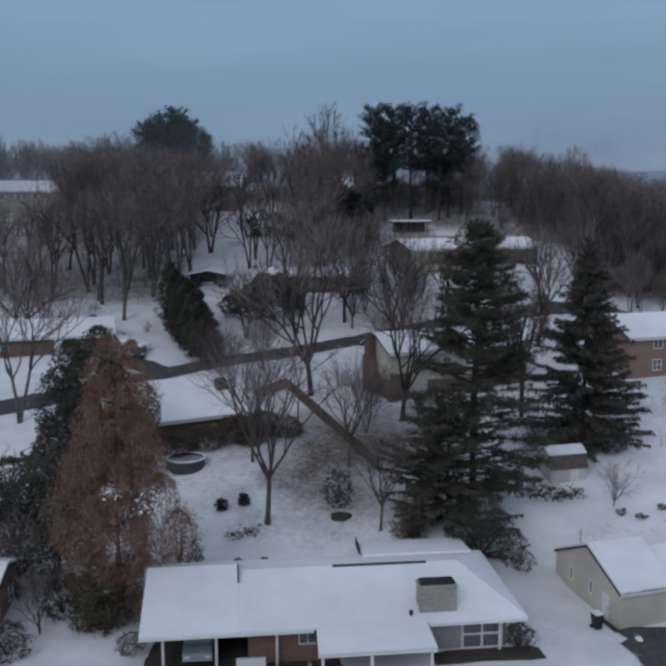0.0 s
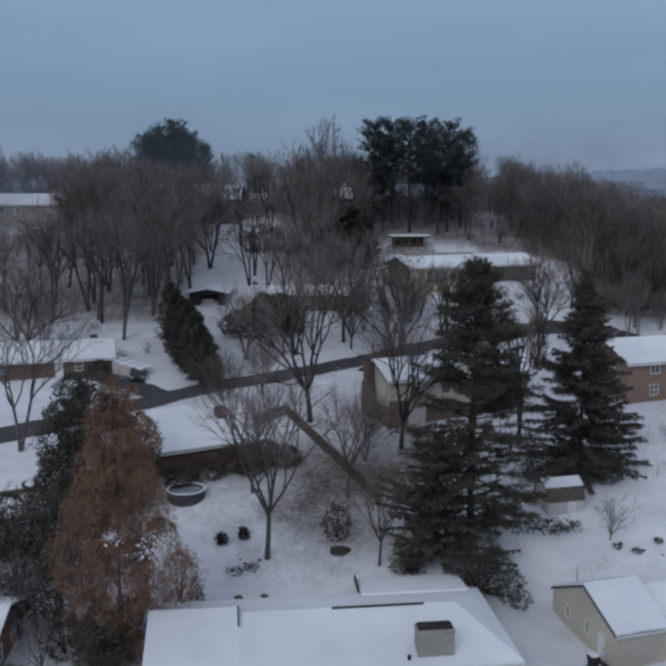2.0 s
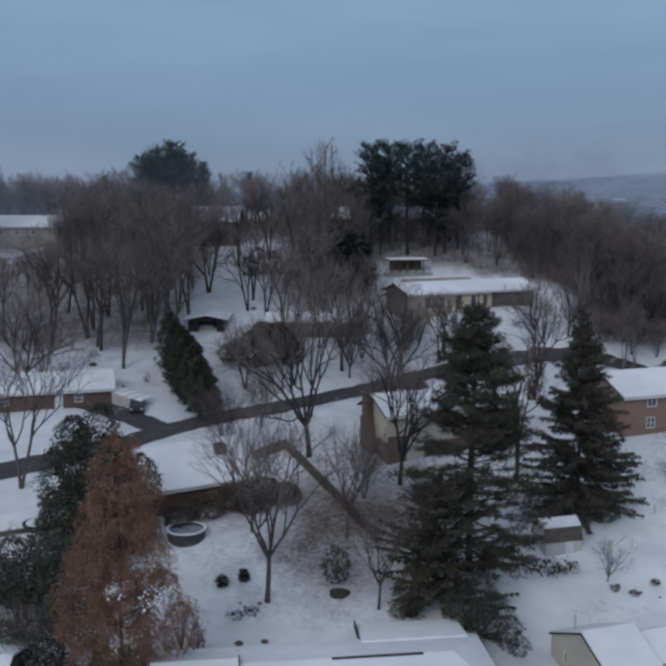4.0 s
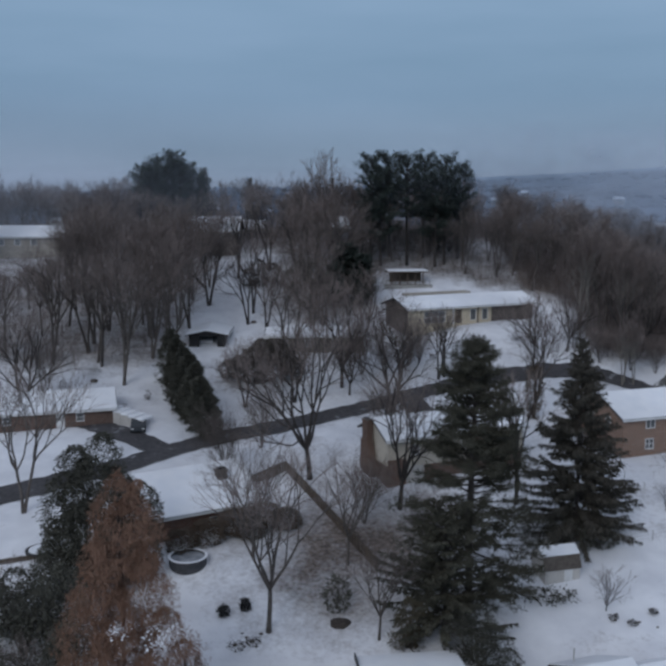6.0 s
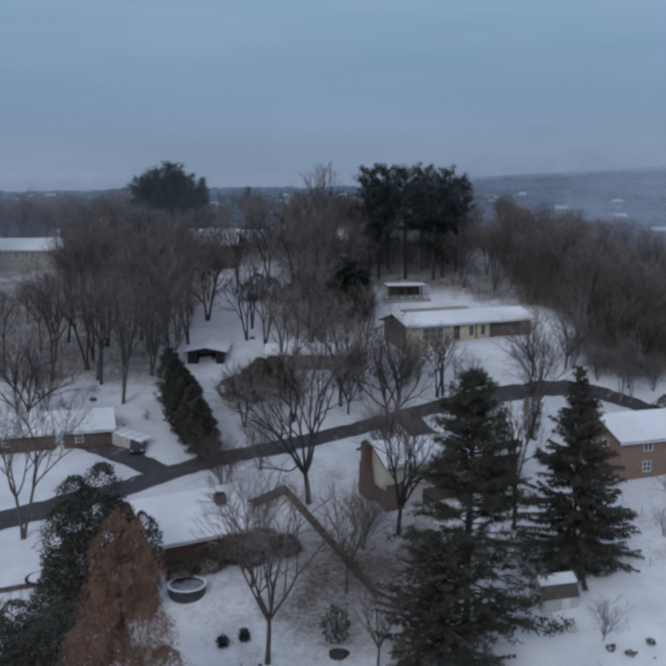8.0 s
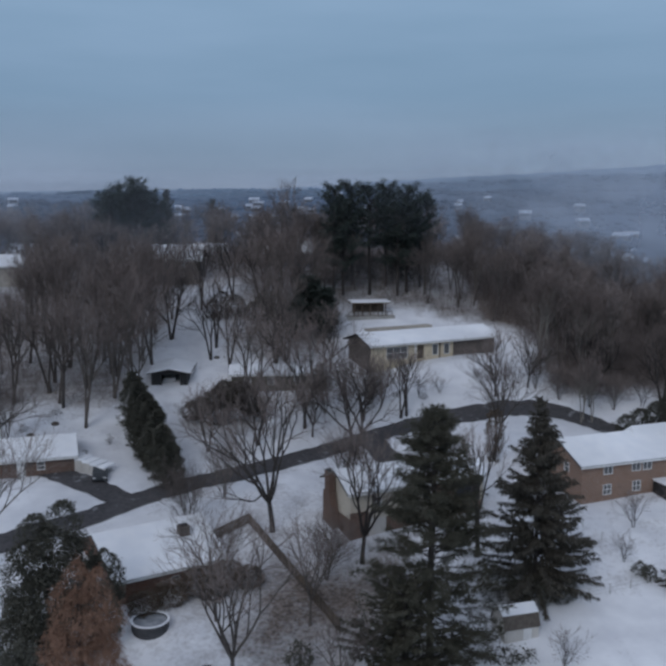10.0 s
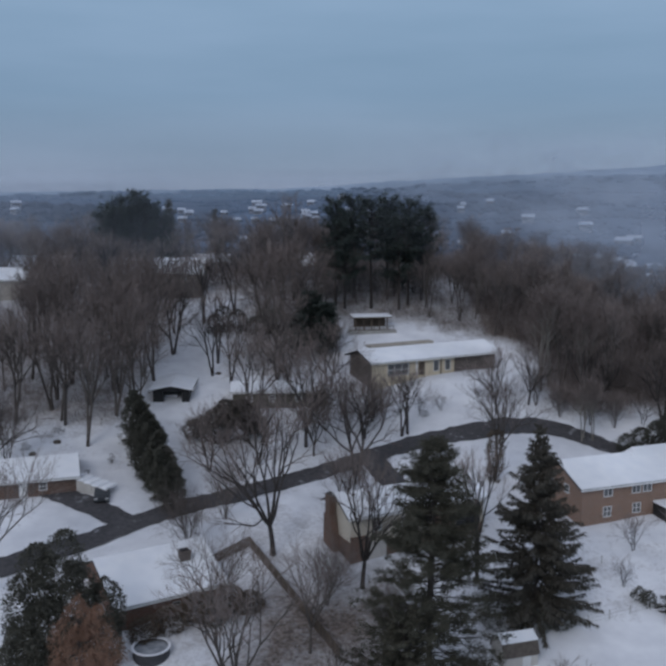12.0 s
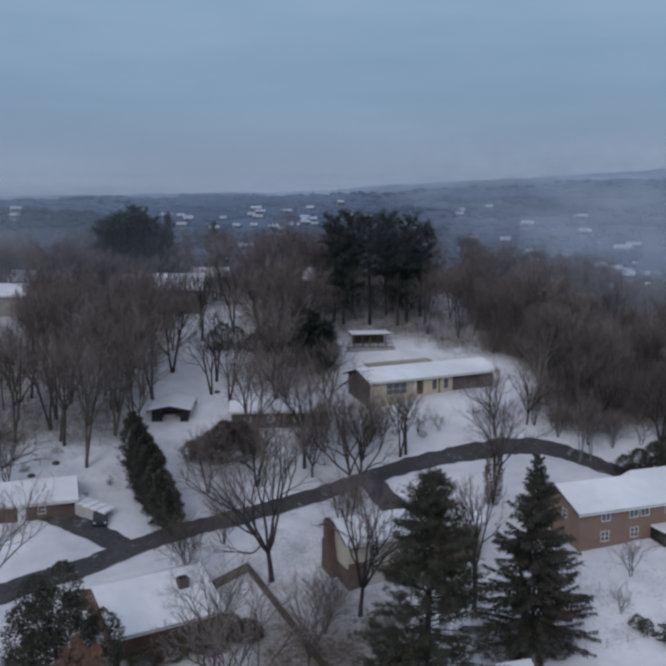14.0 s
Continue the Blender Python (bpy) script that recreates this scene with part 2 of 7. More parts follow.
def part_mesh(name, me, parent, label="", at=(0, 0, 0), rz=0.0):
    ob = new(name, me)
    ob.parent = parent
    ob.matrix_basis = pose(*at, 0, 0, rz)
    if label:
        tagged(ob, label)
    return ob


def part(name, geom, mat, parent, label="", at=(0, 0, 0), rz=0.0):
    return part_mesh(name, mesh_of(name, *geom, mat), parent, label, at, rz)


def thing(name, label, category, at, rz=0.0, group="", kind=""):
    ob = new(name)
    ob.empty_display_size = 0.5
    ob.matrix_basis = pose(*at, 0, 0, rz)
    return tagged(ob, label, category, group, kind)


def join(*geoms):
    verts, faces = [], []
    for v, f in geoms:
        k = len(verts)
        verts += list(v)
        faces += [tuple(i + k for i in q) for q in f]
    return verts, faces


def box(x0, y0, z0, x1, y1, z1, c=0.0):
    """A box; c chamfers its upright and top edges."""
    if c <= 0:
        v = [(x, y, z) for z in (z0, z1) for y in (y0, y1) for x in (x0, x1)]
        return v, [(0, 2, 3, 1), (4, 5, 7, 6), (0, 1, 5, 4), (2, 6, 7, 3), (0, 4, 6, 2), (1, 3, 7, 5)]
    ring = lambda i, z: [(x0 + c, y0 + i, z), (x1 - c, y0 + i, z), (x1 - i, y0 + c, z), (x1 - i, y1 - c, z), (x1 - c, y1 - i, z), (x0 + c, y1 - i, z), (x0 + i, y1 - c, z), (x0 + i, y0 + c, z)]
    v = ring(0, z0) + ring(0, z1 - c) + [(min(max(x, x0 + c), x1 - c), min(max(y, y0 + c), y1 - c), z1) for x, y, _ in ring(0, z1)]
    f = [tuple(reversed(range(8))), tuple(range(16, 24))]
    for r in (0, 8):
        f += [(r + i, r + (i + 1) % 8, r + 8 + (i + 1) % 8, r + 8 + i) for i in range(8)]
    return v, f


def slab(corners, t):
    """A sheet over the given corners (counter-clockwise from above), t thick downwards."""
    n = len(corners)
    v = [tuple(c) for c in corners] + [(c[0], c[1], c[2] - t) for c in corners]
    f = [tuple(range(n)), tuple(reversed(range(n, 2 * n)))]
    f += [(i, i + n, (i + 1) % n + n, (i + 1) % n) for i in range(n)]
    return v, f


def cyl(x, y, z0, z1, r0, r1=None, n=10):
    r1 = r0 if r1 is None else r1
    v = [(x + r * math.cos(math.tau * i / n), y + r * math.sin(math.tau * i / n), z) for z, r in ((z0, r0), (z1, r1)) for i in range(n)]
    f = [tuple(reversed(range(n))), tuple(range(n, 2 * n))] + [(i, (i + 1) % n, (i + 1) % n + n, i + n) for i in range(n)]
    return v, f


def placed(geom, m):
    return [tuple(m @ Vector(v)) for v in geom[0]], geom[1]


def wall_geom(length, z0, z1, holes, t=0.2):
    """A wall in the plane y = 0 (outer face) to y = t, with rectangular holes (x0, z0, x1, z1) right through it."""
    xs = sorted({0.0, length, *[h[0] for h in holes], *[h[2] for h in holes]})
    zs = sorted({z0, z1, *[h[1] for h in holes], *[h[3] for h in holes]})
    solid = {}
    for i in range(len(xs) - 1):
        for j in range(len(zs) - 1):
            cx, cz = (xs[i] + xs[i + 1]) / 2, (zs[j] + zs[j + 1]) / 2
            solid[i, j] = not any(h[0] < cx < h[2] and h[1] < cz < h[3] for h in holes)
    v, f = [], []

    def quad(*q):
        k = len(v)
        v.extend(q)
        f.append((k, k + 1, k + 2, k + 3))

    for (i, j), s in solid.items():
        if not s:
            continue
        a, b, c, d = xs[i], xs[i + 1], zs[j], zs[j + 1]
        quad((a, 0, c), (b, 0, c), (b, 0, d), (a, 0, d))
        quad((b, t, c), (a, t, c), (a, t, d), (b, t, d))
        if not solid.get((i - 1, j)):
            quad((a, t, c), (a, 0, c), (a, 0, d), (a, t, d))
        if not solid.get((i + 1, j)):
            quad((b, 0, c), (b, t, c), (b, t, d), (b, 0, d))
        if not solid.get((i, j - 1)):
            quad((a, t, c), (b, t, c), (b, 0, c), (a, 0, c))
        if not solid.get((i, j + 1)):
            quad((a, 0, d), (b, 0, d), (b, t, d), (a, t, d))
    return v, f


def window_in(parent, m, x0, z0, x1, z1, bars=(1, 1), frame_mat=None):
    """A window as a part of a house: frame with sill, and one pane a light."""
    fm = frame_mat or M_WHITE
    w = 0.08
    geo = [box(x0, -0.03, z0, x0 + w, 0.12, z1), box(x1 - w, -0.03, z0, x1, 0.12, z1), box(x0 + w, -0.03, z1 - w, x1 - w, 0.12, z1), box(x0 + w, -0.07, z0, x1 - w, 0.12, z0 + w)]
    nx, nz = bars
    for i in range(1, nx):
        x = x0 + (x1 - x0) * i / nx
        geo.append(box(x - 0.03, -0.02, z0 + w, x + 0.03, 0.1, z1 - w))
    for j in range(1, nz):
        z = z0 + (z1 - z0) * j / nz
        geo.append(box(x0 + w, -0.015, z - 0.03, x1 - w, 0.09, z + 0.03))
    fr = part("window", placed(join(*geo), m), fm, parent, "white-framed window")
    part("pane", placed(box(x0 + w, 0.04, z0 + w, x1 - w, 0.05, z1 - w), m), M_GLASS, fr, "dark reflective glass")
    return fr


def door_in(parent, m, x0, z0, x1, z1, mat, label):
    d = part("door", placed(join(box(x0, 0.03, z0, x1, 0.10, z1), box(x0 + 0.12, 0.015, z0 + 0.15, x1 - 0.12, 0.03, (z0 + z1) / 2 - 0.06), box(x0 + 0.12, 0.015, (z0 + z1) / 2 + 0.06, x1 - 0.12, 0.03, z1 - 0.15)), m), mat, parent, label)
    part("handle", placed(box(x1 - 0.12, -0.03, z0 + 1.0, x1 - 0.07, 0.015, z0 + 1.1), m), M_DARK, d)
    return d


def side_matrix(side, L, W):
    return {"front": pose(0, 0, 0), "right": pose(L, 0, 0, 0, 0, 90), "back": pose(L, W, 0, 0, 0, 180), "left": pose(0, W, 0, 0, 0, -90)}[side]


def walls(house, L, W, z0, z1, mats, openings, t=0.2):
    """Four walls with their windows and doors. openings: side -> list of (kind, x0, z0, x1, z1, bars)."""
    for side in ("front", "right", "back", "left"):
        length = L if side in ("front", "back") else W - 2 * t
        m = side_matrix(side, L, W)
        if side in ("right", "left"):
            m = m @ pose(t, 0, 0)
        rows = openings.get(side, [])
        mat = mats.get(side, mats["all"])
        part("wall", placed(wall_geom(length, z0, z1, [r[1:5] for r in rows], t), m), mat, house)
        for r in rows:
            if r[0] == "window":
                window_in(house, m, *r[1:5], r[5] if len(r) > 5 else (1, 2))
            elif r[0] == "door":
                door_in(house, m, *r[1:5], M_WHITE if len(r) < 6 else r[5], "panelled house door")
            elif r[0] == "garage":
                g = [box(r[1], 0.05, r[2] + k * (r[4] - r[2]) / 4, r[3], 0.11, r[2] + (k + 1) * (r[4] - r[2]) / 4 - 0.03) for k in range(4)]
                part("garage_door", placed(join(*g), m), M_WHITE if len(r) < 6 else r[5], house, "sectional garage door panel, dark where it fills a shaded opening")


def gable_roof(house, L, W, z1, rise, over=0.5, snow=0.16, mat=None, gable_mat=None, snow_inset=0.05, x0=0.0):
    """A gable roof with its ridge along x: gables, two boarded slopes with fascias, a ridge of snow on each slope."""
    mat, gable_mat = mat or M_SHINGLE, gable_mat or M_BRICK
    for x, name in ((x0, "gable"), (L - 0.2, "gable")):
        v = [(x, 0.0, z1), (x, W, z1), (x, W / 2, z1 + rise), (x + 0.2, 0.0, z1), (x + 0.2, W, z1), (x + 0.2, W / 2, z1 + rise)]
        part(name, (v, [(0, 2, 1), (3, 4, 5), (0, 3, 5, 2), (1, 2, 5, 4), (0, 1, 4, 3)]), gable_mat, house)
    k = rise / (W / 2)
    zb = z1 - over * k
    for s, name in ((0, "roof"), (1, "roof")):
        y_e, y_r = (-over, W / 2) if s == 0 else (W + over, W / 2)
        c = [(x0 - over, y_e, zb + 0.16), (L + over, y_e, zb + 0.16), (L + over, y_r, z1 + rise + 0.16), (x0 - over, y_r, z1 + rise + 0.16)]
        if s:
            c = c[::-1]
        r = part(name, slab(c, 0.15), mat, house, "dark shingled roof slope")
        i = snow_inset
        n = 9
        x_a, x_b = x0 - over + i, L + over - i
        y_a = y_e + (i if s == 0 else -i)
        v, f = [], []
        rnd = random.Random(int(L * 10 + s))
        for j in range(n):
            for a, (y, z) in enumerate(((y_a, zb), (y_e * 0.5 + y_r * 0.5, (zb + z1 + rise) / 2), (y_r, z1 + rise))):
                x = x_a + (x_b - x_a) * j / (n - 1)
                yy = y + (rnd.uniform(-0.04, 0.04) if a == 0 else 0)
                zz = z + 0.165 + snow * (0.8 + 0.3 * rnd.random())
                v += [(x, yy, zz), (x, yy, z + 0.16)]
        for j in range(n - 1):
            for a in range(2):
                p, q = (j * 3 + a) * 2, ((j + 1) * 3 + a) * 2
                f.append((p, q, q + 2, p + 2))
            p, q = j * 6, (j + 1) * 6
            f += [(p + 1, q + 1, q, p), (p + 4, q + 4, q + 5, p + 5)]
        for j in (0, n - 1):
            p = j * 6
            f += [(p, p + 2, p + 3, p + 1), (p + 2, p + 4, p + 5, p + 3)]
        part("roof_snow", (v, f), M_ROOFSNOW, r, "smooth blanket of snow on the roof")
        yf = y_e + (-0.03 if s == 0 else 0.0)
        part("fascia", box(x0 - over, yf, zb - 0.06, L + over, yf + 0.03, zb + 0.155), M_WHITE, house)


def chimney_on(house, x0, y0, x1, y1, z0, z1, mat, label):
    c = part("chimney", box(x0, y0, z0, x1, y1, z1 - 0.12), mat, house, label)
    part("chimney_cap", join(box(x0 - 0.06, y0 - 0.06, z1 - 0.12, x1 + 0.06, y1 + 0.06, z1, 0.03)), mat, c)
    part("flue", box(x0 + 0.08, y0 + 0.2, z1 + 0.004, x1 - 0.08, y1 - 0.1, z1 + 0.18, 0.04), M_DARK, c, "dark flue cap")
    return c


# ---- ground ----
GY = (-400, 30, 57, 63, 69, 73, 81, 98, 112, 128, 137, 150, 168, 190, 215, 300, 420, 520, 700, 1000, 1400, 6000)
GZ = (0, 0, 0.4, 1.0, 2.0, 3.0, 5.0, 8.6, 10.4, 12.6, 15.4, 18.3, 23.0, 28.5, 29.5, 19, 9, 8, 9, 10, 10, 0)


def ground(x, y):
    """Height of the land: a hillside that climbs away from the near house to a wooded ridge, a valley behind it."""
    k = 4.0 if y < 250 else 20.0
    z = sum(float(np.interp(y + d * k, GY, GZ)) for d in (-0.7, 0, 0.7)) / 3
    z += 1.6 * math.exp(-(((x - 26) / 16) ** 2) - ((y - 143) / 9) ** 2)
    z -= 0.9 * math.exp(-(((x - 20) / 6) ** 2) - ((y - 66) / 6) ** 2)
    q = min(1.0, max(0.0, (x - 42) / 70)) * min(1.0, max(0.0, (y - 138) / 45))
    if y < 420:
        z -= 16 * q * q * (3 - 2 * q) * min(1.0, max(0.0, (420 - y) / 150))
    return z


ROAD = [(-75, 74), (-52, 84), (-34.5, 94.3), (-24.2, 100.6), (-18.5, 105.3), (-13.5, 109.0), (-4.4, 113.7), (5.8, 119.9), (12.9, 124.7), (19.4, 127.9), (29.3, 130.8), (35.5, 131.6), (40.5, 130.0), (45.4, 125.4), (52, 117), (64, 108), (90, 98)]
DRIVES = [([(-34, 115.5), (-29, 112.8), (-24, 109.2), (-19.2, 104.8)], 3.6), ([(11.2, 122.5), (12.3, 118.0), (14.2, 113.0), (17.5, 108.5)], 3.8), ([(22.6, 36), (23.4, 46), (24.2, 59.0)], 9.0), ([(-19, 108.5), (-18.8, 118), (-18.9, 130), (-18.6, 138)], 0.0)]


def smooth_line(pts, step=1.5):
    out = []
    for i in range(len(pts) - 1):
        p0, p1, p2, p3 = (np.array(pts[min(max(i + d, 0), len(pts) - 1)], float) for d in (-1, 0, 1, 2))
        n = max(2, int(np.linalg.norm(p2 - p1) / step))
        for s in range(n):
            t = s / n
            out.append(0.5 * (2 * p1 + (p2 - p0) * t + (2 * p0 - 5 * p1 + 4 * p2 - p3) * t * t + (3 * p1 - p0 - 3 * p2 + p3) * t**3))
    return np.array(out + [np.array(pts[-1], float)])


ROAD_LINE = smooth_line(ROAD, 0.9)
DRIVE_LINES = [(smooth_line(p, 0.8), w) for p, w in DRIVES if w > 0]


def lane_distance(x, y):
    d = np.hypot(ROAD_LINE[:, 0] - x, ROAD_LINE[:, 1] - y).min() - 2.4
    for line, w in DRIVE_LINES:
        d = min(d, np.hypot(line[:, 0] - x, line[:, 1] - y).min() - w / 2)
    return d


def spread(a, near, step, far, grow):
    out, s = [0.0], step
    while out[-1] < far:
        if out[-1] > near:
            s *= grow
        out.append(out[-1] + s)
    return [a + v for v in out]


def build_ground():
    xs = spread(0, 70, 1.6, 3500, 1.13)
    xs = [-v for v in xs[:0:-1]] + xs
    ys = [-v for v in spread(-30, 20, 4, 300, 1.3)[:0:-1]] + spread(30, 170, 1.6, 4500, 1.1)
    ys = sorted(set(ys))
    verts, faces = [], []
    for y in ys:
        for x in xs:
            z = ground(x, y)
            if abs(x) < 80 and 30 < y < 220:
                soft = min(1.0, max(0.0, lane_distance(x, y) / 2.0))
                z += soft * (0.16 * noise.noise(Vector((x * 0.2, y * 0.2, 0))) + 0.07 * noise.noise(Vector((x * 0.8, y * 0.8, 3))) + 0.12)
                if lane_distance(x, y) < 0.3:
                    z -= 0.04
            if -11.9 < x < 0.6 and 49.0 < y < 63:
                z = min(z, 0.12)
            verts.append((x, y, z))
    n = len(xs)
    for j in range(len(ys) - 1):
        for i in range(n - 1):
            a = j * n + i
            faces.append((a, a + 1, a + 1 + n, a + n))
    me = mesh_of("ground", verts, faces, M_GROUND, True)
    me.materials.append(M_HAZEVALLEY)
    me.attributes.new("litter", "FLOAT", "POINT").data.foreach_set("value", [litter_and_shade(v[0], v[1]) for v in verts])
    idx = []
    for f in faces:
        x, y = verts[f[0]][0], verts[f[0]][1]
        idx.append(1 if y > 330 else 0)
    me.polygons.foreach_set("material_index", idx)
    tagged(new("ground", me), "snow covered hillside with brown leaf litter under trees", "ground", kind="structure")


def litter_and_shade(x, y):
    """How much leaf litter shows: full in the woods, a trace under the yard trees, raised there to paint in tree shade
    too.
    """
    if abs(x) > 150 or y > 330 or y < 20:
        return 0.55 if y > 215 else 0.1
    s = sum(is_wood(x + dx, y + dy) for dx in (-2.5, 0, 2.5) for dy in (-2.5, 0, 2.5)) / 9
    # yard patches: litter, deepened to take in the shade of twigs
    yard = 0.62 * math.exp(-(((x - 5) / 9) ** 2) - ((y - 87) / 7) ** 2) + 0.58 * math.exp(-(((x + 1) / 9) ** 2) - ((y - 80) / 9) ** 2) + 0.26 * math.exp(-(((x - 2) / 14) ** 2) - ((y - 104) / 8) ** 2) + 0.2 * math.exp(-(((x - 12) / 7) ** 2) - ((y - 72) / 6) ** 2)
    yard += 0.22 * math.exp(-(((x + 5) / 13) ** 2) - ((y - 128) / 7) ** 2) + 0.18 * math.exp(-(((x + 38) / 10) ** 2) - ((y - 122) / 8) ** 2)
    yard += 0.2 * math.exp(-(((x - 36) / 9) ** 2) - ((y - 92) / 7) ** 2) + 0.14 * math.exp(-(((x - 23) / 9) ** 2) - ((y - 104) / 8) ** 2)
    return max((0.92 if x > 36 else 0.58 if x < -20 and y < 185 else 0.62) * s, yard)


def is_wood(x, y):
    e = 5 * noise.noise(Vector((x * 0.06, y * 0.06, 9)))
    if y > 163 + e and not (abs(x - 15) < 11 and y < 172) and not (-21 < x < -10 and y < 186):
        return True
    if -10 < x < 9 and y > 149 + e:
        return True
    if x < -24 + e and 133 + e < y:
        return True
    if x > 40 + e and y > 136 + e:
        return True
    if x > 58 and y > 118:
        return True
    return False


def ribbon(name, line, w, mat, label, category, lift=0.05):
    v, f = [], []
    rnd = random.Random(len(line))
    for i, p in enumerate(line):
        d = line[min(i + 1, len(line) - 1)] - line[max(i - 1, 0)]
        d = d / np.linalg.norm(d)
        side = np.array([-d[1], d[0]])
        for k in range(5):
            q = p + side * w * (k / 4 - 0.5) * (1 + (rnd.uniform(-0.16, 0.10) if k in (0, 4) else 0))
            v.append((q[0], q[1], ground(q[0], q[1]) + lift + 0.03 * (1 - abs(k - 2) / 2)))
    for i in range(len(line) - 1):
        for k in range(4):
            a = i * 5 + k
            f.append((a + 1, a, a + 5, a + 6))
    ob = new(name, mesh_of(name, v, f, mat, True))
    return tagged(ob, label, category, kind="structure")


build_ground()
ribbon("road", ROAD_LINE, 3.85, M_ASPHALT, "wet dark asphalt street cleared of snow", "road")
for line, w in DRIVE_LINES:
    ribbon("driveway", line, w, M_ASPHALT, "dark asphalt driveway cleared of snow", "driveway", 0.07)


# ---- near ranch house ----
def near_house():
    """Local x runs along the front, y to the back; z from the ground before the house."""
    h = thing("ranch_house", "long brick ranch house with snow covered hip roof and carport", "house", (-11.3, 53.3, 0.0), 6.4)
    L, W, E, R = 23.6, 10.4, 2.85, 1.65
    t = 0.2
    # walls stand back from the carport in the left bay
    m = pose(6.2, 0.6, 0)
    holes = [(3.2, 1.4, 4.4, 2.3), (7.2, 0.1, 8.2, 2.15), (13.9, 0.5, 16.5, 2.5)]
    part("wall", placed(wall_geom(16.8, -0.5, E, holes, t), m), M_BRICK, h, "red-brown brick front wall")
    window_in(h, m, *holes[0], (2, 1))
    door_in(h, m, *holes[1], M_WHITE, "white front door")
    window_in(h, m, *holes[2], (1, 1))
    for zz in (0.42, 1.42, 2.42):
        part("mullion", placed(box(13.8, -0.06, zz, 16.6, -0.004, zz + 0.14), m), M_WHITE, h)
    for xx in (13.8, 15.13, 16.46):
        part("mullion", placed(box(xx, -0.055, 0.57, xx + 0.14, -0.004, 2.41), m), M_WHITE, h)
    part("siding_panel", placed(box(11.7, -0.03, 0.1, 13.76, -0.004, E), m), M_GREYDOOR, h, "grey vertical siding panel")
    part("wall", placed(wall_geom(W - 1.2, -0.5, E, [(2.5, 1.0, 4.0, 2.2)], t), pose(23.0, 0.8, 0, 0, 0, 90)), M_BRICK, h)
    part("wall", placed(wall_geom(16.4, -0.5, E - 0.05, [], t), pose(23.0, W - 0.3, 0, 0, 0, 180)), M_BRICK, h)
    part("wall", placed(wall_geom(W - 1.4, -0.5, E, [(3.0, 0.1, 4.0, 2.1)], t), pose(6.4, W - 0.5, 0, 0, 0, -90)), M_BRICK, h)
    for x in (0.9, 4.2, 8.0):
        part("post", box(x - 0.08, 0.05, -0.3, x + 0.08, 0.21, E), M_WHITE, h, "white carport post")
    # main roof: gable end over the carport, hip at the other end
    xr0, xr1, ym = 5.6, 20.8, 5.2
    ov = 0.5
    zr = E + R
    fr = [(xr0, -ov, E), (L + ov, -ov, E), (xr1, ym, zr), (xr0, ym, zr)]
    bk = [(L + ov, W + ov, E), (xr0, W + ov, E), (xr0, ym, zr), (xr1, ym, zr)]
    hp = [(L + ov, -ov, E), (L + ov, W + ov, E), (xr1, ym, zr)]
    low = -0.42
    cf = [(-ov, -ov, E), (xr0, -ov, E), (xr0, ym, zr - low), (-ov + 0.1, ym, zr - low)]
    cb = [(xr0, W + ov, E), (-ov, W + ov, E), (-ov + 0.1, ym, zr - low), (xr0, ym, zr - low)]
    for c, lab in ((fr, "front roof slope"), (bk, "rear roof slope"), (hp, "hip end of the roof"), (cf, "carport roof slope"), (cb, "carport roof slope")):
        r = part("roof", slab(c, 0.16), M_SHINGLE, h, lab)
        cx, cy = sum(p[0] for p in c) / len(c), sum(p[1] for p in c) / len(c)
        up = [(p[0] + 0.002 * (cx - p[0]), p[1] + 0.002 * (cy - p[1]), p[2] + 0.17) for p in c]
        part("roof_snow", slab(up, 0.165), M_ROOFSNOW, r, "smooth unbroken snow on the roof")
    # the step between the roof levels shows only towards the ridge
    q = 3.6
    zq = E + (zr - low - E) * q / ym + 0.15
    tri = [(0.0, q, zq), (0.0, W - q, zq), (0.0, ym, zr - low + 0.17)]
    part("gable", ([(xr0 + 0.004, y, z) for _, y, z in tri] + [(xr0 + 0.09, y, z) for _, y, z in tri], [(0, 2, 1), (3, 4, 5), (0, 3, 5, 2), (1, 2, 5, 4), (0, 1, 4, 3)]), M_DARK, h, "dark step between the two roof levels")
    v = []
    for y, wide in ((-ov + 0.02, 0.02), (1.0, 0.5), (2.4, 1.0), (3.5, 1.3)):
        v += [(xr0 - 0.03, y, E + (zr - low - E) * (y + ov) / (ym + ov) + 0.176), (xr0 + wide, y, E + (zr - E) * (y + ov) / (ym + ov) + 0.174), (xr0 - 0.03, y, E + (zr - E) * (y + ov) / (ym + ov) + 0.05)]
    part("snow_drift", (v, [(i * 3 + a, i * 3 + b, i * 3 + 3 + b, i * 3 + 3 + a) for i in range(3) for a, b in ((0, 1), (1, 2), (2, 0))] + [(0, 2, 1), (9, 10, 11)]), M_ROOFSNOW, h, "snow drift over the step in the roof")
    part("roof_vent", box(12.1, ym - 0.18, zr + 0.1, 18.6, ym + 0.02, zr + 0.24, 0.03), M_SHINGLE, h, "bare dark ridge vent")
    # rear wing
    part("roof", slab([(14.9, W + 0.2, E + 0.25), (23.1, W + 0.2, E + 0.25), (23.1, 13.4, E + 0.05), (14.9, 13.4, E + 0.05)], 0.16), M_SHINGLE, h, "low rear wing roof")
    part("roof_snow", slab([(14.92, W - 0.6, E + 0.62), (23.08, W - 0.6, E + 0.62), (23.08, 13.38, E + 0.25), (14.92, 13.38, E + 0.25)], 0.18), M_ROOFSNOW, h, "snow on the rear wing")
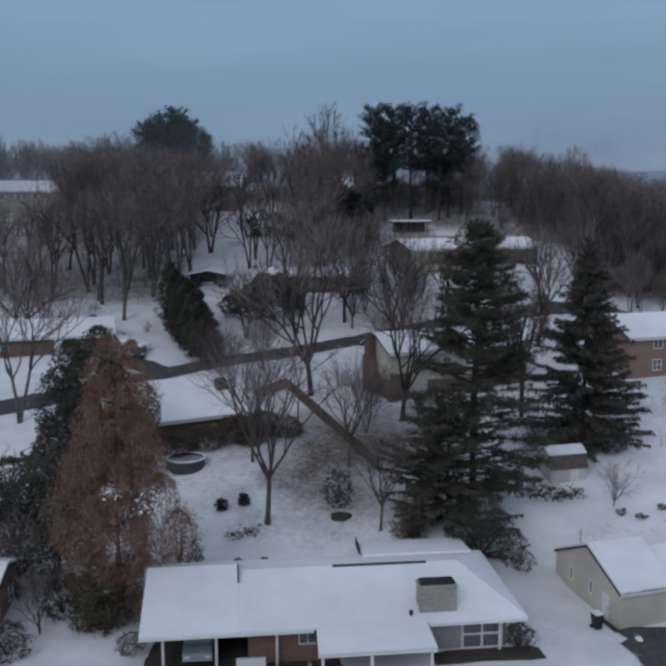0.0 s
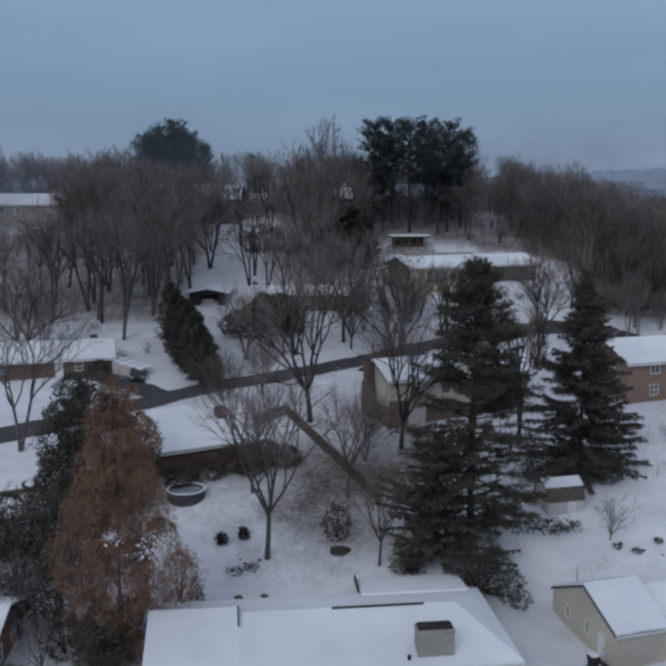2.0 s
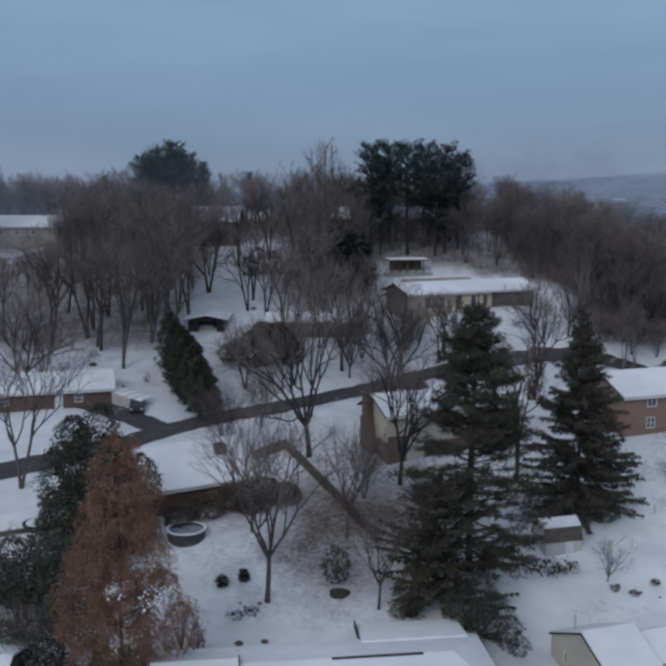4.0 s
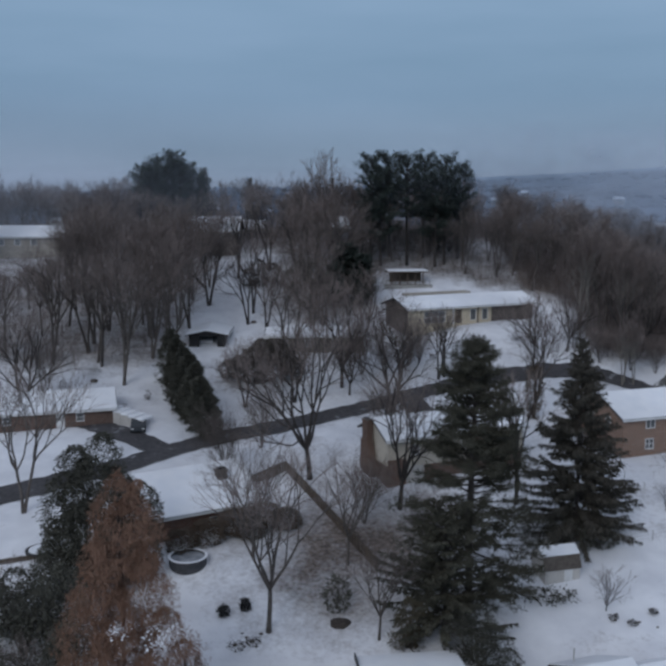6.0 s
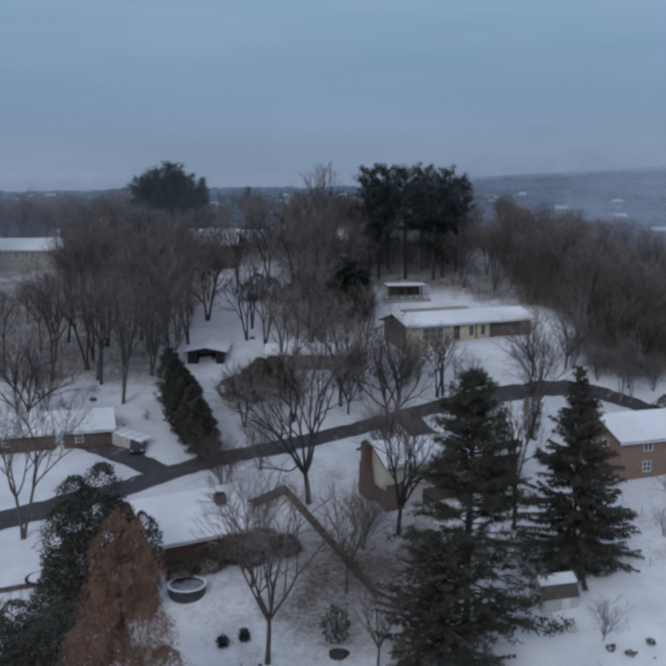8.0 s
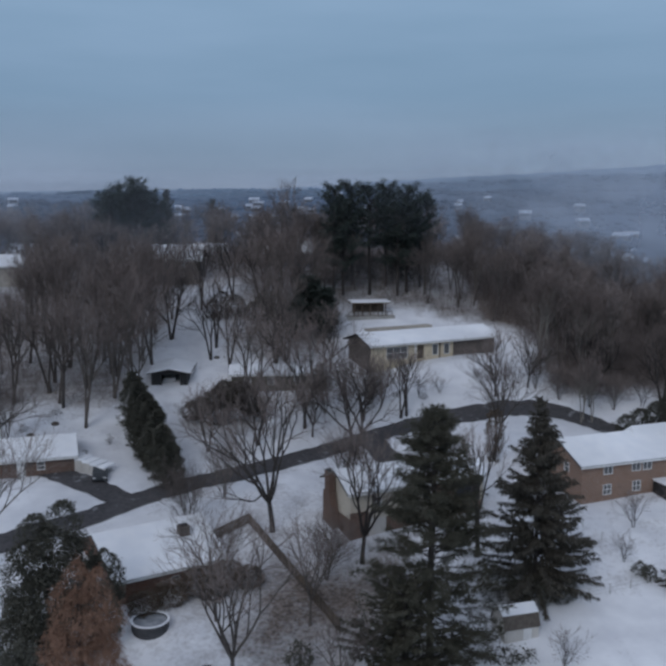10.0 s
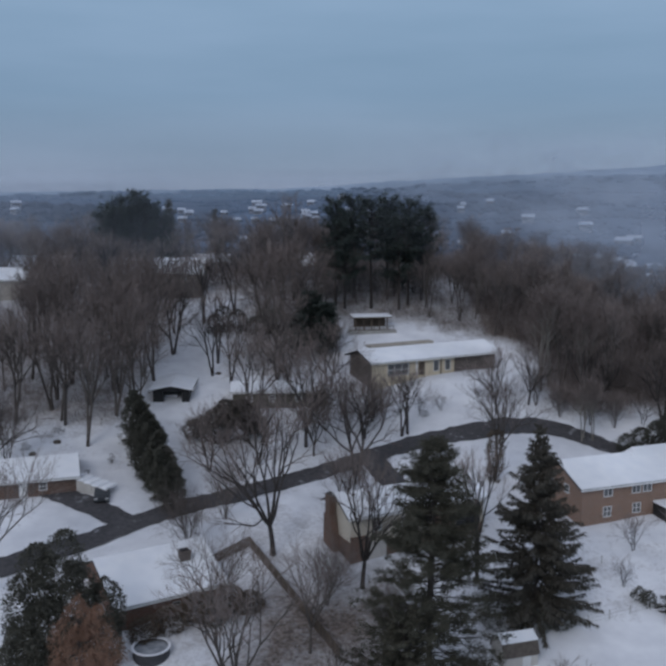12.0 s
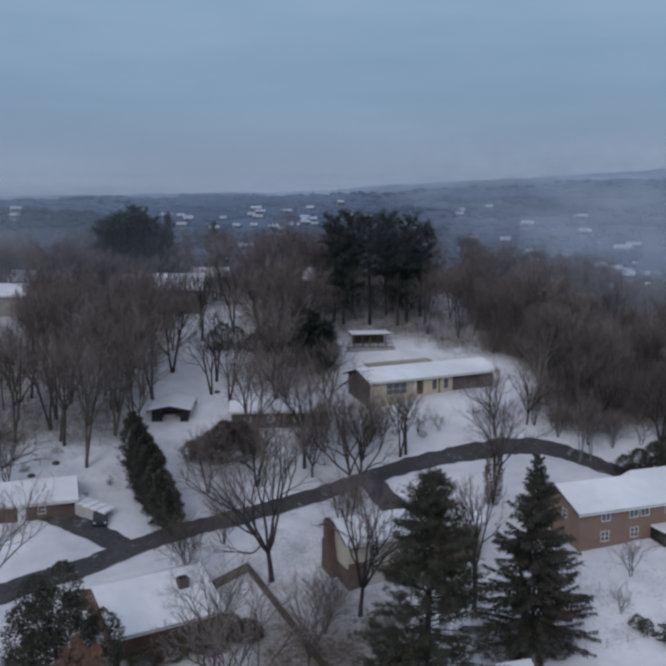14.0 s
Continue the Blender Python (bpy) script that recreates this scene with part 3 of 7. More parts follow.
    part("wall", placed(wall_geom(7.6, -0.5, E, [], t), pose(22.8, 13.1, 0, 0, 0, 180)), M_BRICK, h)
    part("wall", placed(wall_geom(3.0, -0.5, E, [], t), pose(22.8, 10.1, 0, 0, 0, 90)), M_BRICK, h)
    part("wall", placed(wall_geom(2.6, -0.5, E, [], t), pose(15.2, 12.9, 0, 0, 0, -90)), M_BRICK, h)
    part("flashing", box(14.75, 11.0, E + 0.25, 14.85, 13.0, E + 0.75), M_DARK, h, "dark upright flashing strip")
    # porch
    p = part("porch_roof", slab([(10.3, -3.1, E - 0.32), (17.6, -3.1, E - 0.32), (17.6, -0.4, E + 0.02), (10.3, -0.4, E + 0.02)], 0.14), M_SHINGLE, h, "low porch roof")
    part("porch_snow", slab([(10.32, -3.08, E - 0.16), (17.58, -3.08, E - 0.16), (17.45, -0.3, E + 0.28), (10.45, -0.3, E + 0.28)], 0.16), M_ROOFSNOW, p, "snow on the porch roof")
    part("fascia", box(10.3, -3.14, E - 0.5, 17.6, -3.105, E - 0.32), M_WHITE, h)
    for x in (10.6, 13.6, 17.3):
        part("post", box(x - 0.08, -2.95, -0.3, x + 0.08, -2.79, E - 0.46), M_WHITE, h, "white porch post")
    part("carport_floor", box(-0.4, -2.6, -0.4, 9.9, 9.5, 0.3), M_MULCH, h, "dark carport floor")
    part("planting_bed", box(17.9, -1.3, -0.4, 25.2, 0.5, 0.55, 0.1), M_MULCH, h, "dark mulch bed free of snow")
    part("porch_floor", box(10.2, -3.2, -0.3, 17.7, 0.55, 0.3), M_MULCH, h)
    part("fascia", box(-ov, -ov - 0.035, E - 0.16, 10.3, -ov - 0.004, E + 0.02), M_WHITE, h)
    part("fascia", box(17.6, -ov - 0.035, E - 0.16, L + ov, -ov - 0.004, E + 0.02), M_WHITE, h)
    chimney_on(h, 17.2, 0.3, 19.6, 1.5, 2.5, 5.0, M_STONE, "broad grey stone chimney")
    part("pipe", cyl(16.6, 0.2, 2.9, 3.5, 0.12), M_DARK, h, "dark vent pipe")
    part("post", box(22.4, 0.1, -0.3, 22.56, 0.26, E), M_WHITE, h, "white corner post")


near_house()


def parked_car(name, label, at, rz, col, kind="car"):
    c = thing(name, label, "car", at, rz, "parked cars")
    L, W = (4.6, 1.85)
    prof = [(0, 0.35), (0.05, 0.75), (1.15, 0.95), (1.75, 1.45), (3.35, 1.5), (4.15, 1.0), (4.55, 0.95), (4.6, 0.4)]
    if kind == "suv":
        prof = [(0, 0.4), (0.05, 0.9), (1.1, 1.08), (1.6, 1.68), (4.1, 1.72), (4.5, 1.1), (4.6, 0.45)]
    n = len(prof)
    v, f = [], []
    for k, (y, s) in enumerate(((-W / 2, 0), (-W / 2 + 0.06, 1), (W / 2 - 0.06, 1), (W / 2, 0))):
        for x, z in prof:
            inset = 0.12 * max(0, z - 1.0)
            v.append((x, y + (inset if y < 0 else -inset), z + (0.02 if s else 0)))
    for k in range(3):
        f += [(k * n + i, k * n + i + 1, (k + 1) * n + i + 1, (k + 1) * n + i) for i in range(n - 1)]
        f.append(((k + 1) * n, k * n + n - 1 + n, k * n + n - 1, k * n)[::-1])
    f += [tuple(range(n))[::-1], tuple(range(3 * n, 4 * n))]
    body = part("body", (v, f), paint(name + "_paint", col), c)
    a, b = prof[2], prof[3]
    part("windscreen", ([(a[0] + 0.1, -0.68, a[1] + 0.1), (a[0] + 0.1, 0.68, a[1] + 0.1), (b[0] - 0.06, 0.62, b[1] - 0.03), (b[0] - 0.06, -0.62, b[1] - 0.03)], [(0, 1, 2, 3)]), M_GLASS, c, "dark windscreen")
    for s in (-1, 1):
        part("side_window", ([(b[0], s * 0.90, 1.05), (prof[4][0], s * 0.90, 1.05), (prof[4][0] - 0.05, s * 0.875, 1.4), (b[0] + 0.15, s * 0.875, 1.4)], [(0, 1, 2, 3)]), M_GLASS, c)
        part("headlight", box(-0.02, s * 0.65 - 0.18, 0.62, 0.06, s * 0.65 + 0.18, 0.76), M_WHITE, c)
        for x in (0.85, 3.7):
            w = part("wheel", placed(cyl(0, 0, -0.11, 0.11, 0.33, n=14), pose(x, s * 0.82, 0.33, 90)), M_TYRE, c)
            part("rim", placed(cyl(0, 0, -0.12, 0.12, 0.19, n=10), pose(x, s * 0.82, 0.33, 90)), M_GREYDOOR, w)
    return c


def local_to_world(ox, oy, rz, x, y):
    a = radians(rz)
    return ox + x * math.cos(a) - y * math.sin(a), oy + x * math.sin(a) + y * math.cos(a)


x, y = local_to_world(-11.3, 53.3, 6.4, 3.0, 0.3)
parked_car("pickup_truck", "silver grey car parked under the carport", (x, y, ground(x, y) + 0.02), 96, (0.30, 0.33, 0.37), "suv")
x, y = local_to_world(-11.3, 53.3, 6.4, 6.3, -5.2)
parked_car("sedan", "white car parked before the carport", (x, y, ground(x, y) + 0.12), 96, (0.62, 0.62, 0.62))


# ---- beige garage ----
def garage():
    at = (19.75, 58.9)
    h = thing("detached_garage", "beige sided garage with snow covered gable roof", "garage", (*at, 0.3), 17)
    L, W, H = 4.3, 8.3, 2.6
    walls(h, L, W, -0.5, H, {"all": M_BEIGE}, {"left": [("window", 1.7, 1.2, 2.15, 2.2, (1, 1)), ("window", 4.3, 1.2, 4.75, 2.2, (1, 1)), ("door", 5.9, 0.0, 6.8, 2.0)], "front": []})
    gable_roof(h, L, W, H, 1.9, 0.15, gable_mat=M_BEIGE)
    part("ground_strip", box(-0.55, -0.3, -0.4, -0.004, W + 0.3, 0.16, 0.05), M_MULCH, h, "dark bare strip along the wall")
    part("vent_pipe", cyl(0.9, W - 1.8, 3.5, 4.9, 0.05, n=6), M_GREYDOOR, h, "thin roof pipe")
    w = thing("garage_wing", "lower beige wing joined to the garage", "garage", (*local_to_world(*at, 17, 4.36, 1.6), 0.3), 17)
    walls(w, 5.0, 5.2, -0.5, 2.4, {"all": M_BEIGE}, {"front": [("garage", 0.8, 0.0, 4.2, 2.2)]})
    gable_roof(w, 5.0, 5.2, 2.4, 1.3, 0.0, gable_mat=M_BEIGE)


garage()


# ---- houses up the hill ----
def simple_house(name, label, at, rz, L, W, H, rise, mats, openings, base=-1.5, over=0.5, gable_mat=None, roof_mat=None, cat="house"):
    h = thing(name, label, cat, at, rz)
    walls(h, L, W, base, H, mats, openings)
    gable_roof(h, L, W, H, rise, over, gable_mat=gable_mat or mats["all"], mat=roof_mat)
    return h


def win_row(xs, z0, z1, w, bars=(1, 2)):
    return [("window", x, z0, x + w, z1, bars) for x in xs]


# brick house behind the pool
h2 = simple_house("brick_bungalow", "low brown brick bungalow with snowy roof beside a pool", (-16.9, 84.9, 5.6), 29, 11.2, 12.6, 2.9, 2.5, {"all": M_BRICK}, {"front": win_row((5.6,), 1.3, 2.1, 0.9), "right": win_row((2.0, 6.5), 1.1, 2.2, 1.1)})
chimney_on(h2, 8.0, 3.4, 9.1, 4.3, 3.4, 5.6, M_BROWNSIDING, "square dark brown chimney")

# brick and tan house behind the tall conifer
# the dark panel at the right paints in the shade of an open porch
h3 = simple_house("split_level_house", "brick split-level house with tan siding and snowy roof", (6.4, 95.2, 8.0), 22, 17.2, 6.6, 5.5, 1.5, {"all": M_BEIGE}, {"front": win_row((2.6, 6.2, 9.0), 3.5, 4.7, 1.2) + [("garage", 13.4, 2.3, 16.7, 4.9, M_DARK)], "left": win_row((1.0,), 3.6, 4.6, 1.0)})
part("brick_base", join(box(-0.05, -0.09, -1.5, 2.2, -0.004, 3.2), box(4.4, -0.09, -1.5, 17.25, -0.004, 2.28)), M_BRICKDARK, h3, "red-brown brick lower storey")
part("brick_base", box(-0.09, -0.09, -1.5, -0.004, 6.65, 2.5), M_BRICKDARK, h3, "red-brown brick lower storey")
part("brick_base", box(10.6, -0.09, 2.284, 13.3, -0.004, 5.3), M_BRICKDARK, h3, "red-brown brick bay")
part("siding_panel", box(2.24, -0.1, -0.6, 4.36, -0.004, 2.3), M_SHEDWALL, h3, "pale lower panel door")
part("post", box(16.95, -0.25, -1.0, 17.15, -0.1, 5.4), M_WHITE, h3, "white porch post")
chimney_on(h3, -0.9, 3.6, -0.15, 4.8, 4.604, 6.9, M_BRICKDARK, "brick chimney stack with a dark cap")
part("chimney_breast", ([(-0.85, 2.6, -1.0), (-0.1, 2.6, -1.0), (-0.1, 5.6, -1.0), (-0.85, 5.6, -1.0), (-0.85, 2.9, 2.6), (-0.1, 2.9, 2.6), (-0.1, 5.4, 2.6), (-0.85, 5.4, 2.6), (-0.95, 3.5, 4.6), (-0.1, 3.5, 4.6), (-0.1, 5.1, 4.6), (-0.95, 5.1, 4.6)], [(3, 2, 1, 0), (8, 9, 10, 11)] + [(r + i, r + (i + 1) % 4, r + 4 + (i + 1) % 4, r + 4 + i) for r in (0, 4) for i in range(4)]), M_BRICKDARK, h3, "broad brown brick chimney breast")

# two-storey brick house
h4 = simple_house("two_storey_brick_house", "wide two-storey orange brick house with snowy roof", (34.1, 102.3, 9.3), 17, 22.0, 9.5, 4.7, 1.9, {"all": M_BRICKTAN}, {"front": win_row((3.0, 7.0, 8.6, 12.2, 16.0), 3.3, 4.4, 1.3, (2, 1)) + win_row((3.0, 7.2, 15.0), 0.8, 2.1, 1.2, (2, 2)), "left": win_row((2.2, 5.6), 3.2, 4.3, 1.1)})
part("raised_roof", ([(9.5, 2.2, 5.4), (22.5, 2.2, 5.4), (22.5, 4.75, 7.5), (10.4, 4.75, 7.5), (9.5, 7.3, 5.4), (22.5, 7.3, 5.4)], [(0, 1, 2, 3), (3, 2, 5, 4), (0, 3, 4), (1, 5, 2), (0, 4, 5, 1)]), M_ROOFSNOW, h4, "higher snow-covered ridge")
# solid block; dark paint replaces the porch's shaded inside
part("porch", box(10.2, -2.6, -1.0, 14.4, -0.004, 1.9), M_DARK, h4, "covered rear porch as a solid dark block")
part("porch_snow", box(10.1, -2.7, 1.9, 14.5, -0.004, 2.12, 0.06), M_ROOFSNOW, h4, "snow on the porch roof")

# cream and brick rambler on the knoll
zk = 19.0
h5 = simple_house("cream_rambler", "long cream and brick rambler on a snowy knoll", (12.7, 141.4, zk), 23, 23.2, 8.0, 2.9, 1.2, {"all": M_BROWNSIDING, "front": M_CREAM}, {"front": [("window", 2.7, 0.4, 6.6, 2.3, (3, 2)), ("door", 8.4, 0.1, 9.6, 2.3, M_BROWNWOOD)] + win_row((11.2, 13.4), 0.5, 2.3, 1.1, (1, 1))}, over=0.7)
part("brick_bay", box(15.2, -0.06, -1.5, 23.25, -0.004, 2.85), M_BROWNSIDING, h5, "dark brick garage bay")
part("siding_batten", box(7.9, -0.05, 0.0, 8.2, -0.004, 2.8), M_WHITE, h5)
part("siding_batten", box(12.5, -0.05, 0.0, 12.75, -0.004, 2.8), M_BROWNWOOD, h5)
part("ridge_skylight", box(2.0, 4.5, 4.3, 14.0, 6.3, 4.66, 0.05), M_GLOOM, h5, "long tan ridge monitor bare of snow")
pv = thing("garden_pavilion", "flat-roofed timber pavilion with snow on its roof", "pavilion", (11.6, 167.0, ground(14, 168)), 6)
part("floor", box(-1.2, -1.4, -0.6, 7.6, 4.6, 0.15), M_GREYDOOR, pv, "raised deck")
part("wall", box(0.2, 2.2, 0.15, 6.2, 2.4, 2.4), M_BROWNWOOD, pv)
for xx in (0.2, 1.7, 3.2, 4.7, 6.1):
    part("post", box(xx - 0.09, 0.0, 0.15, xx + 0.09, 0.18, 2.4), M_BROWNWOOD, pv)
part("roof", box(-0.5, -0.6, 2.4, 6.9, 3.2, 2.62), M_BROWNWOOD, pv)
part("roof_snow", box(-0.48, -0.58, 2.62, 6.88, 3.18, 2.85, 0.08), M_ROOFSNOW, pv)
part("railing", join(*[box(k * 0.9 - 1.1, -1.35, 0.15, k * 0.9 - 1.03, -1.28, 1.0) for k in range(10)], box(-1.1, -1.36, 1.0, 7.1, -1.27, 1.08)), M_BROWNWOOD, pv)

# long brick house by the lane
h6 = simple_house("brick_ranch_house", "long low brick house with deep snow on its roof", (-50.0, 107.8, 10.2), 15, 23.4, 8.5, 2.5, 1.5, {"all": M_BRICKDARK}, {"front": win_row((4, 10, 18.8), 1.0, 2.1, 1.0) + [("door", 16.4, 0.1, 17.4, 2.2)]})
parked_car("dark_car", "dark car standing beside the lane", (-23.6, 110.2, ground(-23.6, 110.2)), 98, (0.04, 0.045, 0.05))
rw = thing("retaining_wall", "pale block retaining wall capped with deep snow by a drive", "wall", (-29.6, 114.9, ground(-29.6, 114.9)), -27)
for k in range(6):
    top = 1.75 - 0.2 * k
    for j in range(3):
        part("block", box(k * 1.2, 0, -0.9 + j * (top + 0.9) / 3, k * 1.2 + 1.17, 0.4, -0.92 + (j + 1) * (top + 0.9) / 3, 0.04), M_SHEDWALL, rw)
    part("snow_cap", box(k * 1.2 - 0.01, -0.1, top - 0.016, k * 1.2 + 1.19, 2.2, top + 0.24, 0.1), M_ROOFSNOW, rw)

# house with the open carport
h7 = simple_house("carport_house", "low gabled house with open carport under snow", (-15.9, 139.9, 16.1), 90, 9.0, 5.6, 1.95, 0.55, {"all": M_DARK}, {"left": [("opening", 1.4, -0.2, 4.2, 1.75)], "right": win_row((2, 4), 0.7, 1.6, 0.9)}, over=0.6)
parked_car("white_car", "white car inside the open carport", (-18.9, 141.2, 16.2), 93, (0.65, 0.65, 0.65))
# long low house among the trees
h7b = simple_house("brown_house", "low olive-brown house half hidden by trees", (-9.0, 137.2, 15.6), 2, 14.5, 7.0, 2.6, 0.7, {"all": M_OLIVESIDING}, {"front": win_row((2, 5.5, 9.5), 1.0, 2.1, 1.0)})

# neighbour at the edge of the near lot
h8 = simple_house("neighbour_house", "brick house with a snowy roof next to the lot", (-36.0, 55.2, 0.3), 3, 13.6, 8.6, 2.8, 1.4, {"all": M_BRICK}, {"right": win_row((2.0, 5.2), 1.0, 2.2, 1.1), "front": win_row((3, 8), 1.0, 2.2, 1.4)})

# houses on the ridge
RIDGE = [("hill_house", "tan two-storey house with snowy roof on the ridge", (-67, 183, 27.0), 4, 14.0, 8.0, 4.2, 1.8, M_GLOOM), ("hill_house", "dark house with snowy roof among bare trees", (-36.5, 185, 28.0), -2, 18.5, 8.5, 4.4, 2.4, M_BROWNSIDING), ("hill_house", "low snow-roofed house behind bare trees", (-62, 205, 29.2), 0, 14, 8, 3.0, 1.8, M_BRICK), ("hill_house", "snow-roofed house behind bare trees on the crest", (-5.5, 203, 29.2), 8, 11, 8, 3.2, 2.0, M_HAZEWALL), ("hill_house", "pale snow-roofed house on the crest", (-24, 222, 28.5), 5, 9, 7, 3.0, 1.6, M_HAZEWALL)]
for nm, lab, at, rz, L, W, H, rise, mt in RIDGE:
    simple_house(nm, lab, at, rz, L, W, H, rise, {"all": mt}, {"front": win_row([1.5 + k * 3.2 for k in range(int((L - 2) / 3.2))], H - 1.7, H - 0.6, 1.2)})


# ---- garden shed ----
def shed():
    h = thing("garden_shed", "small barn-roofed garden shed, pale walls, snow on top", "shed", (19.6, 78.5, ground(21, 79.0) - 0.25), 14)
    L, W = 3.5, 2.7
    prof = [(0, 1.7), (0.35, 2.65), (1.35, 3.2), (2.35, 2.65), (2.7, 1.7)]
    for x in (0.0, L - 0.08):
        v = [(x, 0, -0.4), (x, W, -0.4)] + [(x, y, z) for y, z in prof[::-1]]
        n = len(v)
        v += [(a + 0.08, b, c) for a, b, c in v]
        part("end_wall", (v, [tuple(range(n))[::-1], tuple(range(n, 2 * n))] + [(i, (i + 1) % n, (i + 1) % n + n, i + n) for i in range(n)]), M_SHEDWALL, h)
    part("front_wall", box(0.08, 0, -0.4, L - 0.08, 0.08, 1.7), M_SHEDWALL, h)
    part("back_wall", box(0.08, W - 0.08, -0.4, L - 0.08, W, 1.7), M_SHEDWALL, h)
    part("door", join(box(1.9, -0.03, 0.0, 2.75, -0.004, 1.6), box(1.98, -0.045, 0.1, 2.67, -0.03, 1.5)), M_WHITE, h, "pale boarded shed door")
    for k in range(4):
        (y0, z0), (y1, z1) = prof[k], prof[k + 1]
        dy = -0.12 if k == 0 else (0.12 if k == 3 else 0)
        a = (y0 + (dy if k == 0 else 0), z0 - (0.2 if k == 0 else 0))
        b = (y1 + (dy if k == 3 else 0), z1 - (0.2 if k == 3 else 0))
        c = [(-0.12, a[0], a[1] + 0.08), (L + 0.12, a[0], a[1] + 0.08), (L + 0.12, b[0], b[1] + 0.08), (-0.12, b[0], b[1] + 0.08)]
        r = part("roof", slab(c, 0.06), M_SHEDROOF, h, "brown lower roof slope" if k in (0, 3) else "")
        if k in (1, 2):
            part("roof_snow", slab([(p[0], p[1], p[2] + 0.12) for p in c], 0.118), M_ROOFSNOW, r, "snow cap")


shed()


# ---- round pool ----
def pool():
    c = thing("swimming_pool", "round above-ground pool with dark cover and snowy rim", "pool", (-13.3, 81.8, ground(-13.3, 81.8)), 0)
    r, H, n = 1.75, 0.85, 40
    ring = lambda rr, z: [(rr * math.cos(math.tau * i / n), rr * math.sin(math.tau * i / n), z) for i in range(n)]
    strip = lambda a, b: [(a * n + i, a * n + (i + 1) % n, b * n + (i + 1) % n, b * n + i) for i in range(n)]
    part("wall", (ring(r, -0.5) + ring(r, H) + ring(r - 0.05, H) + ring(r - 0.05, 0.45), strip(0, 1) + strip(1, 2) + strip(2, 3)), M_POOLWALL, c)
    part("cover", (ring(r - 0.06, 0.66) + ring(r * 0.5, 0.6) + [(0, 0, 0.58)], strip(0, 1) + [(n + i, n + (i + 1) % n, 2 * n) for i in range(n)]), M_POOLCOVER, c, "sagging dark cover dusted with snow")
    part("rim", (ring(r + 0.1, H) + ring(r + 0.1, H + 0.08) + ring(r - 0.14, H + 0.08) + ring(r - 0.14, H), strip(0, 1) + strip(1, 2) + strip(2, 3) + strip(3, 0)), M_SNOW, c, "snow-covered rim")


pool()


def trampoline():
    c = thing("trampoline", "round trampoline heaped with snow, dark edge pad", "trampoline", (-27.3, 83.0, ground(-27.3, 83.0)), 0)
    r, n = 1.6, 24
    ring = lambda rr, z: [(rr * math.cos(math.tau * i / n), rr * math.sin(math.tau * i / n), z) for i in range(n)]
    strip = lambda a, b: [(a * n + i, a * n + (i + 1) % n, b * n + (i + 1) % n, b * n + i) for i in range(n)]
    part("edge_pad", (ring(r, 0.72) + ring(r, 0.82) + ring(r - 0.3, 0.82) + ring(r - 0.3, 0.72), strip(0, 1) + strip(1, 2) + strip(2, 3) + strip(3, 0)), M_DARK, c, "dark padded rim")
    part("snow_cap", (ring(r - 0.31, 0.74) + ring(r - 0.36, 0.9) + ring(r * 0.4, 0.96) + [(0, 0, 0.97)], strip(0, 1) + strip(1, 2) + [(2 * n + i, 2 * n + (i + 1) % n, 3 * n) for i in range(n)]), M_SNOW, c, "snow lying on the mat")
    for i in range(6):
        a = math.tau * (i + 0.3) / 6
        part("leg", cyl((r - 0.1) * math.cos(a), (r - 0.1) * math.sin(a), -0.4, 0.72, 0.04, n=6), M_DARK, c)


trampoline()


def mulch_ring(x, y, r):
    n = 18
    rnd = random.Random(12)
    v = [(r * k * math.cos(math.tau * i / n) * rnd.uniform(0.9, 1.1), 0.8 * r * k * math.sin(math.tau * i / n) * rnd.uniform(0.9, 1.1), z) for k, z in ((1.0, -0.2), (0.95, 0.22), (0.5, 0.32)) for i in range(n)] + [(0, 0, 0.34)]
    f = [(a * n + i, a * n + (i + 1) % n, (a + 1) * n + (i + 1) % n, (a + 1) * n + i) for a in (0, 1) for i in range(n)] + [(2 * n + i, 2 * n + (i + 1) % n, 3 * n) for i in range(n)]
    t = new("mulch_mound", mesh_of("mulch_mound", v, f, M_MULCH, True))
    t.matrix_basis = pose(x, y, ground(x, y) + 0.05)
    tagged(t, "dark round mulch mound free of snow in the yard", "mulch")


mulch_ring(0.9, 73.6, 0.95)


